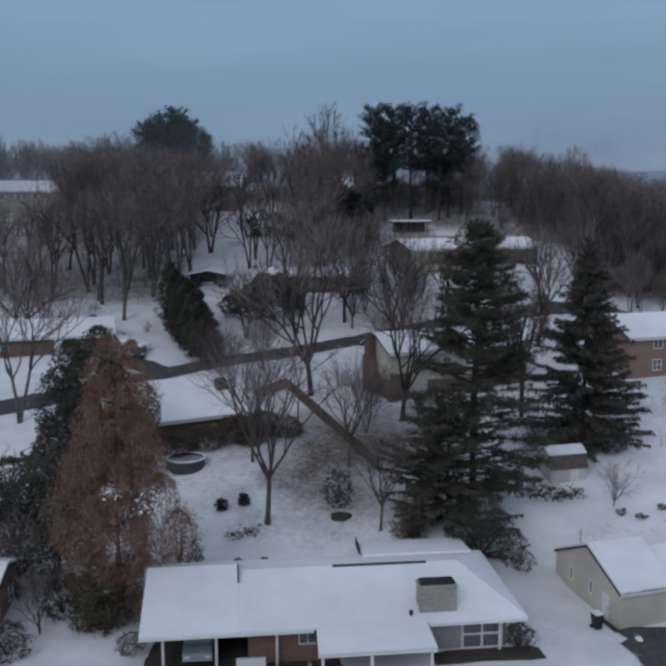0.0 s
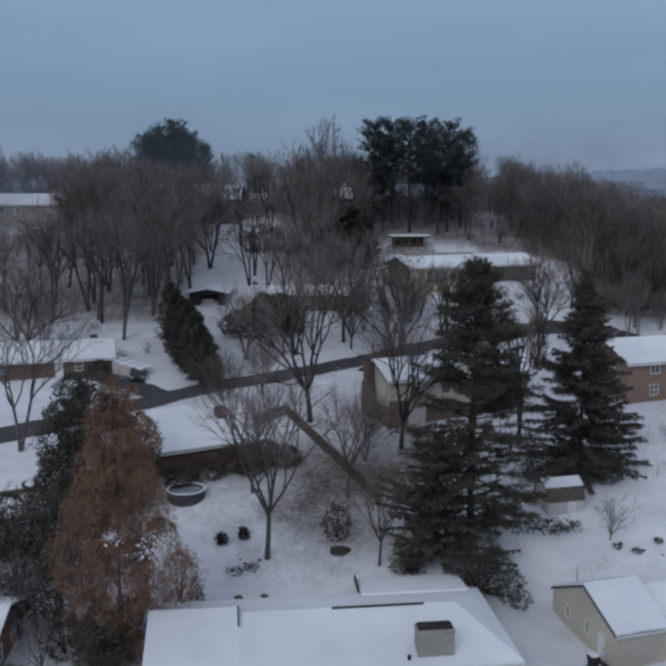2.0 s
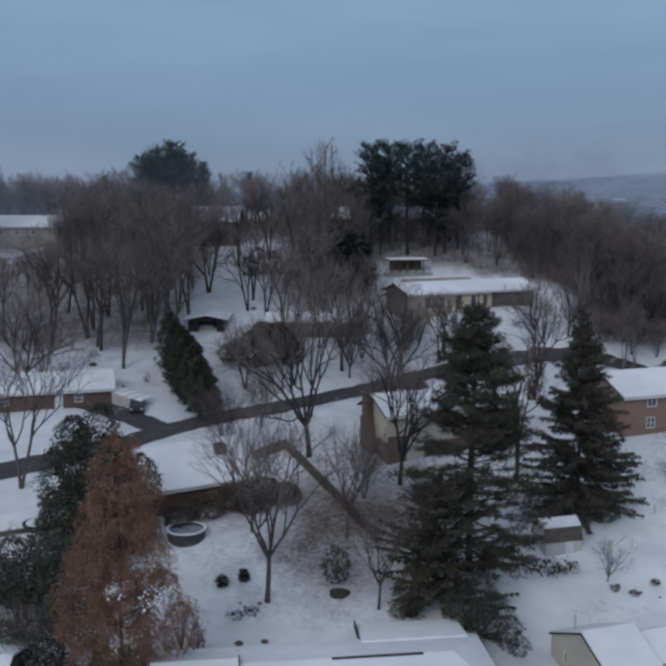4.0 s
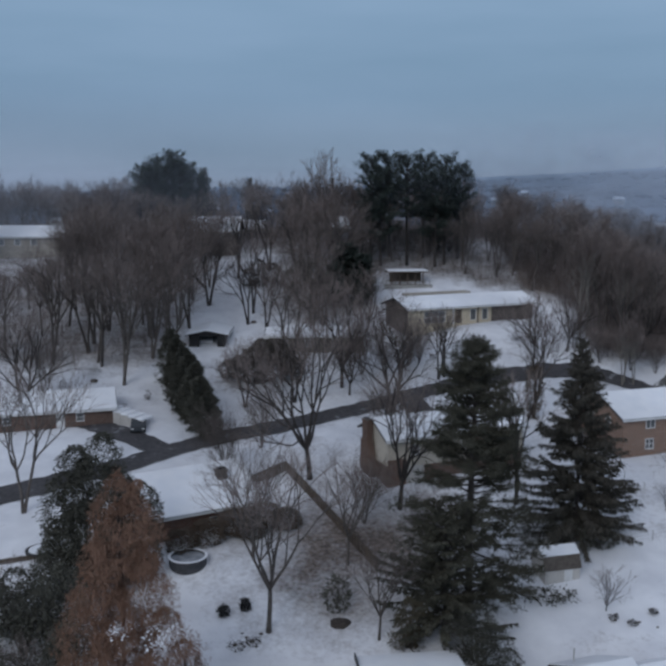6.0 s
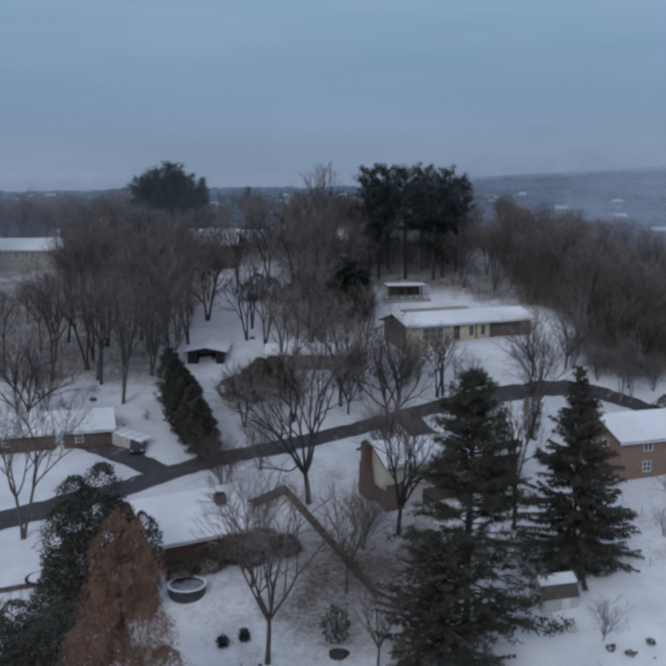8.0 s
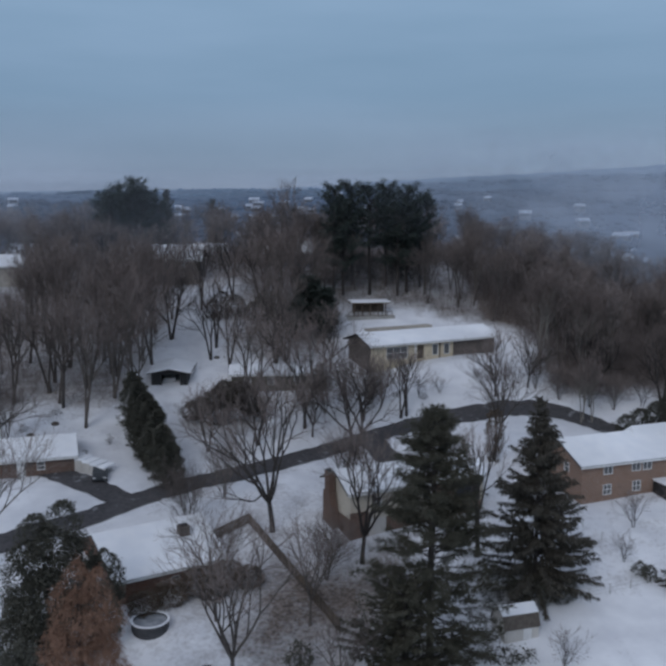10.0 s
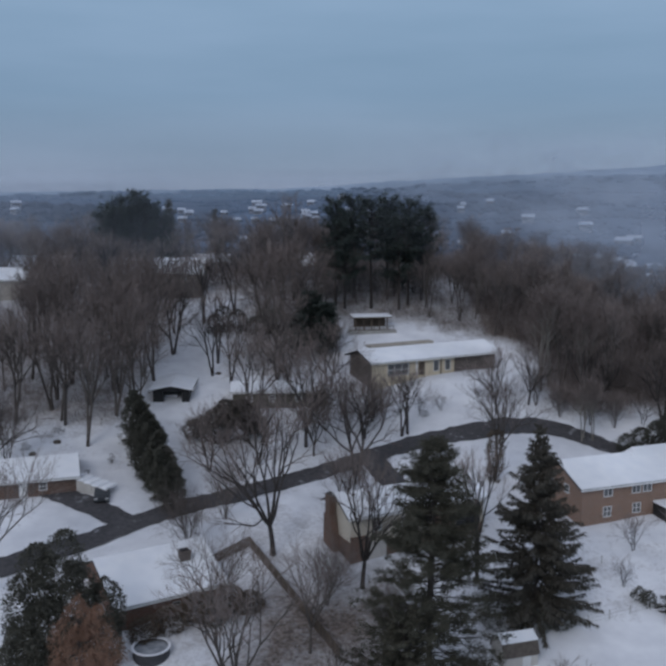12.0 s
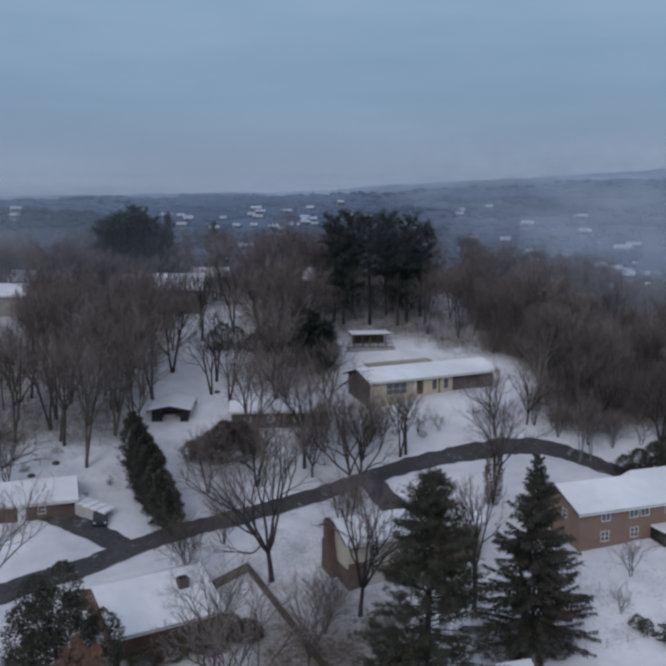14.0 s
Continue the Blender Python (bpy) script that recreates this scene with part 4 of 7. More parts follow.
# ---- timber fence ----
def board_fence(name, label, pts, height, w=0.3, gap=0.015):
    f = thing(name, label, "fence", (pts[0][0], pts[0][1], ground(*pts[0])), 0)
    board = mesh_of("board", *box(-w / 2 + gap, -0.012, -0.25, w / 2 - gap, 0.012, height, 0.01), M_BROWNWOOD)
    post = mesh_of("post", *box(-0.05, 0.03, -0.3, 0.05, 0.13, height - 0.05), M_BROWNWOOD)
    x0, y0, z0 = pts[0][0], pts[0][1], ground(*pts[0])
    for (xa, ya), (xb, yb) in zip(pts, pts[1:]):
        d = math.hypot(xb - xa, yb - ya)
        a = math.degrees(math.atan2(yb - ya, xb - xa))
        n = int(d / w)
        for i in range(n):
            s = (i + 0.5) / n
            x, y = xa + (xb - xa) * s, ya + (yb - ya) * s
            part_mesh("board", board, f, at=(x - x0, y - y0, ground(x, y) - z0 + random.uniform(-0.02, 0.02)), rz=a)
            if i % 8 == 0:
                part_mesh("post", post, f, at=(x - x0, y - y0, ground(x, y) - z0), rz=a)
        for zz in (0.35, height - 0.25):
            v = []
            m = 12
            for i in range(m + 1):
                x, y = xa + (xb - xa) * i / m, ya + (yb - ya) * i / m
                nx, ny = -(yb - ya) / d * 0.03, (xb - xa) / d * 0.03
                z = ground(x, y) - z0 + zz
                v += [(x - x0 + nx * k, y - y0 + ny * k, z + q) for k, q in ((0.5, 0), (1.3, 0), (1.3, 0.09), (0.5, 0.09))]
            q = [(i * 4 + k, i * 4 + (k + 1) % 4, i * 4 + 4 + (k + 1) % 4, i * 4 + 4 + k) for i in range(m) for k in range(4)]
            part("rail", (v, q), M_BROWNWOOD, f)


board_fence("board_fence", "weathered brown board fence round a snowy yard", [(-9.6, 94.6), (-4.8, 99.1), (4.5, 80.4)], 1.35)
board_fence("low_fence", "low dark rail fence at the edge of the lawn", [(-40, 80.5), (-31, 81.6), (-24.0, 83.5)], 0.7)


def wheelie_bin(at, rz):
    b = thing("wheeled_bin", "dark wheeled bin with snow on its lid", "bin", at, rz)
    part("body", ([(-0.24, -0.28, 0.05), (0.24, -0.28, 0.05), (0.24, 0.22, 0.05), (-0.24, 0.22, 0.05), (-0.3, -0.36, 1.0), (0.3, -0.36, 1.0), (0.3, 0.34, 1.0), (-0.3, 0.34, 1.0)], [(3, 2, 1, 0), (4, 5, 6, 7), (0, 1, 5, 4), (1, 2, 6, 5), (2, 3, 7, 6), (3, 0, 4, 7)]), M_DARK, b)
    part("lid", box(-0.33, -0.4, 1.004, 0.33, 0.38, 1.08, 0.03), M_DARK, b)
    part("snow_cap", box(-0.3, -0.36, 1.084, 0.3, 0.34, 1.2, 0.05), M_SNOW, b)
    for s in (-1, 1):
        part("wheel", placed(cyl(0, 0, -0.04, 0.04, 0.12, n=10), pose(s * 0.28, 0.26, 0.12, 0, 90)), M_TYRE, b)


wheelie_bin((18.2, 58.9, ground(18.2, 58.9) + 0.1), 20)


def snow_heap(at, L, W, H, seed):
    rnd = random.Random(seed)
    v, f = [], []
    n, m = 12, 5
    for j in range(m):
        a = j / (m - 1) * math.pi / 2
        for i in range(n):
            b = math.tau * i / n
            r = math.cos(a) * (1 + rnd.uniform(-0.2, 0.2))
            v.append((L * r * math.cos(b), W * r * math.sin(b), -0.1 + (H + 0.1) * math.sin(a) * (1 + rnd.uniform(-0.1, 0.1))))
    f = [(j * n + i, j * n + (i + 1) % n, (j + 1) * n + (i + 1) % n, (j + 1) * n + i) for j in range(m - 1) for i in range(n)]
    f.append(tuple(range((m - 1) * n, m * n)))
    t = new("snow_heap", mesh_of("snow_heap", v, f, M_SNOW, True))
    t.matrix_basis = pose(*at, 0, 0, rnd.uniform(0, 180))
    tagged(t, "shovelled heap of snow beside the drive", "snow", "snow heaps")


for k, (x, y, s) in enumerate(((20.6, 57.4, 0.35), (6.5, 52.6, 0.4), (-13.6, 55.6, 0.4))):
    snow_heap((x, y, ground(x, y) + 0.1), s, s * 0.7, s * 0.5, k)


def stone(at, r, seed):
    rnd = random.Random(seed)
    v, f = [], []
    n, m = 9, 5
    for j in range(m):
        a = -math.pi / 2 + math.pi * (j + 0.5) / m
        for i in range(n):
            b = math.tau * i / n
            k = r * rnd.uniform(0.82, 1.1)
            v.append((k * math.cos(a) * math.cos(b) * 1.3, k * math.cos(a) * math.sin(b), k * 0.75 * math.sin(a) + 0.3 * r))
    f = [(j * n + i, j * n + (i + 1) % n, (j + 1) * n + (i + 1) % n, (j + 1) * n + i) for j in range(m - 1) for i in range(n)]
    f += [tuple(range(n))[::-1], tuple(range((m - 1) * n, m * n))]
    t = new("garden_stone", mesh_of("garden_stone", v, f, M_SHEDROOF))
    t.matrix_basis = pose(*at)
    tagged(t, "dark garden stone poking out of the snow", "stone", "garden stones")


for k, (x, y, r) in enumerate(((-7.9, 71.0, 0.16), (-7.0, 71.9, 0.14), (-6.5, 71.4, 0.2), (-5.8, 72.3, 0.16), (-7.4, 72.4, 0.12), (-6.1, 70.8, 0.1), (-7.1, 67.4, 0.28), (-5.1, 67.6, 0.25), (26.6, 73.6, 0.16), (28.0, 73.0, 0.1), (24.6, 73.9, 0.12), (25.3, 73.6, 0.1), (-33.5, 128.5, 0.5), (-36.0, 125.0, 0.45), (-12.2, 150.2, 0.4), (17.0, 160.0, 0.3))):
    stone((x, y, ground(x, y) + 0.08), r, k)


def wire_fence(pts, height=1.2):
    f = thing("wire_fence", "thin wire fence with slender posts across the snow", "fence", (*pts[0], ground(*pts[0])), 0)
    x0, y0, z0 = pts[0][0], pts[0][1], ground(*pts[0])
    post = mesh_of("post", *cyl(0, 0, -0.3, height, 0.035, n=6), M_GREYDOOR)
    for (xa, ya), (xb, yb) in zip(pts, pts[1:]):
        d = math.hypot(xb - xa, yb - ya)
        n = int(d / 2.4)
        for i in range(n + 1):
            x, y = xa + (xb - xa) * i / n, ya + (yb - ya) * i / n
            part_mesh("post", post, f, at=(x - x0, y - y0, ground(x, y) - z0))
        for zz in (0.4, 0.8, height - 0.04):
            v = []
            for i in range(n + 1):
                x, y = xa + (xb - xa) * i / n, ya + (yb - ya) * i / n
                z = ground(x, y) - z0 + zz
                v += [(x - x0, y - y0 - 0.008, z), (x - x0, y - y0 + 0.008, z), (x - x0, y - y0, z + 0.016)]
            q = [(i * 3 + k, i * 3 + (k + 1) % 3, i * 3 + 3 + (k + 1) % 3, i * 3 + 3 + k) for i in range(n) for k in range(3)]
            part("wire", (v, q), M_GREYDOOR, f)


wire_fence([(27.0, 83.8), (36.5, 86.7), (46.0, 89.6)])
wire_fence([(31.4, 99.6), (34.0, 94.5), (36.4, 88.9)], 1.1)


# ---- trees ----
def frame_of(d):
    u = Vector((0, 0, 1)).cross(d)
    if u.length < 1e-3:
        u = Vector((1, 0, 0))
    u.normalize()
    return u, d.cross(u)


class Wood:
    """Collects tapered limbs as one mesh."""

    def __init__(self):
        self.v, self.f = [], []

    def limb(self, pts, radii, n):
        base = len(self.v)
        for i, p in enumerate(pts):
            d = (pts[min(i + 1, len(pts) - 1)] - pts[max(i - 1, 0)]).normalized()
            u, w = frame_of(d)
            for k in range(n):
                a = math.tau * k / n
                q = p + (u * math.cos(a) + w * math.sin(a)) * radii[i]
                self.v.append((q.x, q.y, q.z))
        for i in range(len(pts) - 1):
            for k in range(n):
                a, b = base + i * n + k, base + i * n + (k + 1) % n
                self.f.append((a, b, b + n, a + n))

    def sliver(self, p, d, length, w):
        u = frame_of(d)[0]
        b = len(self.v)
        for q in (p - u * w, p + u * w, p + d * length):
            self.v.append((q.x, q.y, q.z))
        self.f.append((b, b + 1, b + 2))

    def twig(self, p, d, length, r):
        u, w = frame_of(d)
        b = len(self.v)
        for k in range(3):
            a = math.tau * k / 3
            q = p + (u * math.cos(a) + w * math.sin(a)) * r
            self.v.append((q.x, q.y, q.z))
        q = p + d * length
        self.v.append((q.x, q.y, q.z))
        self.f += [(b, b + 1, b + 3), (b + 1, b + 2, b + 3), (b + 2, b, b + 3)]


def curve_points(p, d, length, n, bend, lift, rnd):
    pts, d = [p.copy()], d.copy()
    for _ in range(n):
        d = (d + Vector((rnd.gauss(0, bend), rnd.gauss(0, bend), rnd.gauss(0, bend) + lift))).normalized()
        pts.append(pts[-1] + d * (length / n))
    return pts, d


def bare_tree_meshes(seed, H=13.0, stems=1, fork=0.25, tilt=38, arms=5, levels=4, split=3, tips=6, r0=None, lift=0.04, mat=None, fine=0.012, ratio=0.72, lean=14, wide=1.0, true_height=False):
    """A leafless tree: stems that fork into arms, which fork again and again into a domed haze of twigs."""
    rnd = random.Random(seed)
    r0 = r0 or H * 0.017
    trunk, crown = Wood(), Wood()
    first = H * (1 - fork) / sum(ratio**k for k in range(levels + 1)) * 1.12

    def turned(d, angle):
        u, w = frame_of(d)
        a = rnd.random() * math.tau
        return (d * math.cos(angle) + (u * math.cos(a) + w * math.sin(a)) * math.sin(angle)).normalized()

    def grow(p, d, ln, r, lev):
        if lev == levels:
            crown.twig(p, d, ln * 1.1, max(fine, r * 0.8))
            for _ in range(tips):
                sd = turned(d, rnd.uniform(0.2, 0.8))
                sd.z += 0.03
                crown.sliver(p + d * ln * rnd.uniform(0.05, 0.95), sd.normalized(), ln * rnd.uniform(0.45, 0.95), fine)
            return
        n = 4 if lev < 2 else 2 if lev < 3 else 1
        pts, end = curve_points(p, d, ln, n, 0.09, lift if lev < 3 else lift * 0.5, rnd)
        (trunk if lev < 3 else crown).limb(pts, [max(fine, r * (1 - 0.35 * i / n)) for i in range(n + 1)], 5 if lev < 2 else 3)
        for k in range(split):
            if k < 2:
                q, axis, angle = pts[-1], end, radians(rnd.uniform(14, 36) * wide)
            else:
                f = rnd.uniform(0.35, 0.85) * n
                j = min(int(f), n - 1)
                q, axis, angle = pts[j].lerp(pts[j + 1], f - j), (pts[j + 1] - pts[j]).normalized(), radians(rnd.uniform(30, 62) * wide)
            grow(q, turned(axis, angle), ln * ratio * rnd.uniform(0.78, 1.15), r * 0.6, lev + 1)

    for s in range(stems):
        az = math.tau * (s + rnd.random() * 0.6) / stems
        tl = radians(3 if stems == 1 else lean * rnd.uniform(0.7, 1.2))
        d = Vector((math.cos(az) * math.sin(tl), math.sin(az) * math.sin(tl), math.cos(tl)))
        hh = H * fork * rnd.uniform(0.8, 1.1)
        pts, end = curve_points(Vector((0, 0, -0.3)) + Vector((d.x, d.y, 0)) * (0.6 if stems > 1 else 0), d, hh + 0.3, 4, 0.04, 0.02, rnd)
        rr = r0 / stems**0.4
        trunk.limb(pts, [rr * 1.3, rr, rr * 0.92, rr * 0.86, rr * 0.8], 7)
        for k in range(arms):
            a = math.tau * (k + rnd.random() * 0.7) / arms
            tt = radians(tilt * rnd.uniform(0.75, 1.25) if k else tilt * 0.3)
            u, w = frame_of(end)
            dd = end * math.cos(tt) + (u * math.cos(a) + w * math.sin(a)) * math.sin(tt)
            back = rnd.uniform(0, 0.3) if k else 0
            grow(pts[-1].lerp(pts[-2], back), dd.normalized(), first * rnd.uniform(0.85, 1.1), rr * (0.6 if k else 0.7), 0)
    if true_height:
        k = H / max(v[2] for v in crown.v)
        trunk.v = [(x * k, y * k, z * k) for x, y, z in trunk.v]
        crown.v = [(x * k, y * k, z * k) for x, y, z in crown.v]
    return mesh_of("trunk", trunk.v, trunk.f, mat or M_BARK, True), mesh_of("crown", crown.v, crown.f, M_TWIG)


def bare_tree(label, meshes, at, rz=0.0, s=1.0, group="", name="bare_tree"):
    t = thing(name, label, "tree", at, rz, group)
    t.scale = (s, s, s)
    part_mesh("trunk", meshes[0], t)
    part_mesh("crown", meshes[1], t, "bare leafless twigs")
    return t


def put(x, y, dz=0.0):
    return (x, y, ground(x, y) + dz)


TREE = {
    "yard": bare_tree_meshes(1, 15, 1, 0.24, 32, 6, 4, 3, 4, r0=0.21, fine=0.012, lift=0.06, wide=0.9, mat=M_WOODBARK, true_height=True),
    "multi": bare_tree_meshes(2, 18, 1, 0.2, 32, 6, 4, 3, 8, r0=0.34, fine=0.013, lift=0.05, wide=0.9, true_height=True),
    "tall": bare_tree_meshes(3, 19, 2, 0.36, 24, 4, 4, 3, 7, r0=0.30, fine=0.014, lift=0.06, wide=0.82, lean=6, mat=M_WOODBARK, true_height=True),
    "fork": bare_tree_meshes(4, 17, 2, 0.26, 34, 4, 4, 3, 8, r0=0.38, fine=0.014, lean=10, lift=0.05, wide=0.88, true_height=True),
    "small": bare_tree_meshes(5, 6, 2, 0.16, 34, 4, 3, 3, 9, r0=0.10, fine=0.009),
    "vase": bare_tree_meshes(6, 13, 5, 0.15, 22, 3, 3, 4, 6, r0=0.20, fine=0.011, lean=13, lift=0.07, wide=0.9, mat=M_WOODBARK, true_height=True),
    "slim": bare_tree_meshes(8, 15, 2, 0.35, 20, 3, 3, 3, 9, r0=0.27, fine=0.014, lean=6, lift=0.06, wide=0.85, true_height=True),
}
WOODS = [bare_tree_meshes(20 + k, 18, 1 + (k % 3 == 0), 0.36 + 0.07 * (k % 2), 18 + 4 * (k % 3), 5 if k % 3 else 4, 4, 3, 6, r0=0.24, fine=0.018, lean=5, lift=0.07, wide=0.78, ratio=0.76, mat=M_WOODBARK, true_height=True) for k in range(6)]
PALE = [bare_tree_meshes(40, 18, 2, 0.45, 15, 4, 4, 3, 6, r0=0.24, mat=M_PALEBARK, fine=0.017, lean=4, lift=0.08, wide=0.7, true_height=True)]
BIGCROWN = bare_tree_meshes(51, 20.5, 2, 0.2, 42, 7, 4, 3, 11, r0=0.5, fine=0.026, lift=0.06, wide=0.95, mat=M_WOODBARK, true_height=True)

NAMED = [
    ("yard", (-5.2, 72.6), 0, 1.22, "spreading bare yard tree standing in snow"),
    ("yard", (4.1, 71.6), 40, 0.66, "slender bare tree beside evergreen shrubs"),
    ("yard", (1.7, 81.5), 80, 0.8, "upright bare tree by the board fence"),
    ("yard", (-7.2, 82.5), 130, 0.85, "upright bare tree near the pool"),
    ("multi", (-2.1, 97.4), 10, 1.25, "large bare tree with several stems"),
    ("multi", (7.4, 91.2), 200, 1.02, "dark many-stemmed bare tree before a house"),
    ("slim", (19.7, 92.0), 60, 1.0, "thin forked bare tree in deep snow"),
    ("tall", (-31.5, 90.5), 120, 0.9, "tall forked bare tree by the street"),
    ("tall", (-29.0, 127.6), 30, 1.1, "dark twin-trunked bare tree in the snow"),
    ("tall", (26.6, 115.2), 10, 0.85, "big bare tree with ivy on its trunk"),
    ("fork", (8.5, 117.2), 300, 1.0, "bare tree at the roadside"),
    ("fork", (2.0, 126.5), 240, 0.95, "bare tree across the street"),
    ("tall", (-6.0, 130.5), 70, 0.95, "bare tree before a low house"),
    ("slim", (16.0, 129.4), 0, 0.72, "thin bare pole-like tree"),
    ("slim", (16.9, 129.9), 100, 0.72, "thin bare pole-like tree"),
    ("multi", (31.0, 134.5), 20, 0.72, "bare branching tree below the knoll"),
    ("multi", (36.5, 136.8), 160, 0.68, "bare branching tree below the knoll"),
    ("small", (38.5, 97.0), 140, 0.75, "small bare tree behind a brick house"),
    ("small", (35.0, 90.5), 40, 0.5, "small bare bush by the wire fence"),
    ("small", (-19.5, 58.1), 210, 0.75, "thin bare tree beside a brick house"),
    ("small", (24.2, 75.2), 0, 0.62, "small bare sapling in the snow"),
    ("slim", (-12.6, 154.5), 50, 0.95, "slim dark bare tree on the open slope"),
    ("slim", (-13.1, 149.6), 150, 0.8, "slim dark bare tree on the open slope"),
    ("slim", (-9.9, 146.6), 10, 0.85, "slim dark bare tree on the open slope"),
    ("fork", (-20.5, 158.0), 10, 0.95, "dark bare tree at the edge of the open slope"),
    ("fork", (-2.4, 147.3), 100, 0.85, "dark bare tree at the edge of the open slope"),
    ("slim", (-16.5, 171.0), 70, 1.0, "slim dark bare tree on the open slope"),
    ("fork", (-5.5, 172.0), 190, 0.95, "dark bare tree at the edge of the open slope"),
    ("slim", (-11.0, 176.0), 210, 1.0, "slim dark bare tree on the open slope"),
    ("fork", (2.8, 164.5), 290, 0.95, "dark bare tree at the edge of the open slope"),
    ("tall", (-31.0, 139.0), 100, 1.12, "tall dark bare tree at the wood's edge"),
    ("tall", (-24.2, 140.0), 200, 1.05, "tall dark bare tree at the wood's edge"),
    ("tall", (-36.5, 138.0), 260, 1.08, "tall dark bare tree at the wood's edge"),
    ("tall", (-22.9, 134.0), 320, 0.92, "tall dark bare tree at the wood's edge"),
    ("tall", (-28.4, 144.5), 140, 1.12, "tall dark bare tree at the wood's edge"),
    ("tall", (-41.0, 134.5), 40, 1.0, "tall dark bare tree at the wood's edge"),
    ("tall", (-22.5, 148.0), 230, 1.05, "dark bare tree at the wood's edge"),
    ("slim", (-25.0, 181.5), 20, 1.0, "slim bare tree in front of a brown house"),
    ("fork", (-31.0, 180.5), 330, 0.9, "bare tree in front of a brown house"),
    ("slim", (-35.5, 181.0), 130, 1.0, "slim bare tree in front of a brown house"),
    ("vase", (-11.5, 98.0), 70, 0.75, "bare tree behind the bungalow"),
    ("small", (-27.5, 73.0), 70, 0.9, "small bare tree by dark shrubs"),
    ("small", (-26.5, 65.0), 170, 0.8, "small bare tree beside a house"),
    ("fork", (46.0, 98.0), 10, 0.55, "bare tree in front of a brick house"),
    ("vase", (6.5, 107.0), 200, 0.8, "bare tree behind a house"),
    ("vase", (12.0, 133.0), 90, 0.7, "bare tree below the knoll"),
    ("vase", (5.0, 131.0), 150, 0.85, "bare tree below the knoll"),
    ("fork", (-4.5, 121.0), 15, 0.7, "wide bare tree on the roadside bank"),
    ("multi", (3.0, 123.5), 75, 0.62, "wide bare tree on the roadside bank"),
    ("fork", (-11.0, 119.0), 195, 0.62, "bare tree on the roadside bank"),
    ("vase", (-8.0, 105.5), 250, 0.72, "bushy bare tree along the verge"),
    ("vase", (9.5, 83.5), 30, 0.62, "bushy bare tree behind the board fence"),
    ("vase", (3.6, 88.5), 210, 0.68, "bushy bare tree behind the board fence"),
    ("fork", (10.5, 128.5), 210, 0.62, "bare tree below the knoll"),
    ("multi", (-0.5, 143.0), 30, 0.72, "bare tree behind a low house"),
    ("fork", (6.0, 143.5), 130, 0.75, "bare tree beside the knoll"),
    ("tall", (-26.5, 136.0), 60, 1.08, "bare tree at the wood's edge"),
    ("tall", (-33.5, 133.5), 10, 1.0, "bare tree at the wood's edge"),
    ("small", (-22.5, 62.5), 20, 1.0, "small bare tree beside a brick house"),
    ("small", (29.0, 129.0), 20, 0.7, "small bare tree by the road"),
    ("slim", (44.5, 135.5), 20, 0.8, "thin bare tree above the road bend"),
    ("multi", (48.5, 138.0), 80, 0.75, "bare tree above the road bend"),
    ("fork", (56.0, 133.0), 140, 0.8, "bare tree above the road bend"),
    ("vase", (40.5, 133.8), 30, 0.55, "twiggy bare thicket above the road bend"),
    ("vase", (44.6, 131.8), 130, 0.5, "twiggy bare thicket above the road bend"),
    ("vase", (48.0, 131.0), 230, 0.55, "twiggy bare thicket above the road bend"),
    ("vase", (37.6, 136.6), 330, 0.6, "twiggy bare thicket above the road bend"),
    ("small", (52.5, 131.5), 60, 0.8, "small bare bush above the road bend"),
    ("vase", (8.2, 130.6), 70, 0.5, "twiggy bare sapling below the knoll"),
    ("vase", (11.4, 131.8), 170, 0.45, "twiggy bare sapling below the knoll"),
    ("vase", (3.2, 130.0), 270, 0.55, "twiggy bare sapling below the knoll"),
    ("small", (19.2, 134.2), 10, 0.6, "small bare bush on the knoll's slope"),
    ("small", (22.5, 134.8), 110, 0.5, "small bare bush on the knoll's slope"),
    ("small", (13.6, 134.0), 210, 0.7, "small bare bush on the knoll's slope"),
    ("fork", (-40.0, 118.0), 150, 0.9, "bare tree beside a long house"),
    ("vase", (-38.5, 122.0), 20, 0.9, "bare tree beside a long house"),
]
for key, (x, y), rz, s, lab in NAMED:
    bare_tree(lab, TREE[key], put(x, y), rz, s)


bare_tree("great bare tree standing above the ridge", BIGCROWN, put(-2.6, 186), 75, 1.08)
for x, y, rz, k in ((39.6, 141.0, 20, 1.0), (41.2, 142.6, 140, 0.95), (46.0, 140.5, 260, 0.9), (51.0, 143.0, 60, 0.85)):
    bare_tree("tall pale-barked bare tree at the edge of the wood", PALE[0], put(x, y), rz, k, "pale trees at the wood's edge")
for x, y, rz, k in ((42.6, 128.2, 0, 0.6), (43.6, 127.4, 120, 0.55), (41.9, 127.2, 240, 0.5)):
    bare_tree("pale-stemmed bare tree clump at the road bend", PALE[0], put(x, y), rz, k, "trees at the bend")
bare_tree("great bare tree standing above the ridge", BIGCROWN, put(-46, 180), 120, 0.85)
bare_tree("great bare tree standing above the ridge", BIGCROWN, put(47, 172), 220, 0.8)

for k, (x, y) in enumerate(((-34.0, 183.2), (-28.3, 182.4), (-22.0, 182.6), (-37.8, 180.5), (-60.0, 200.0), (-55.0, 201.0), (-50.0, 199.0), (-66.0, 199.5))):
    bare_tree("bare brown tree in front of a ridge house", WOODS[k % 6], put(x, y), 47 * k, 0.72, "woodland trees")


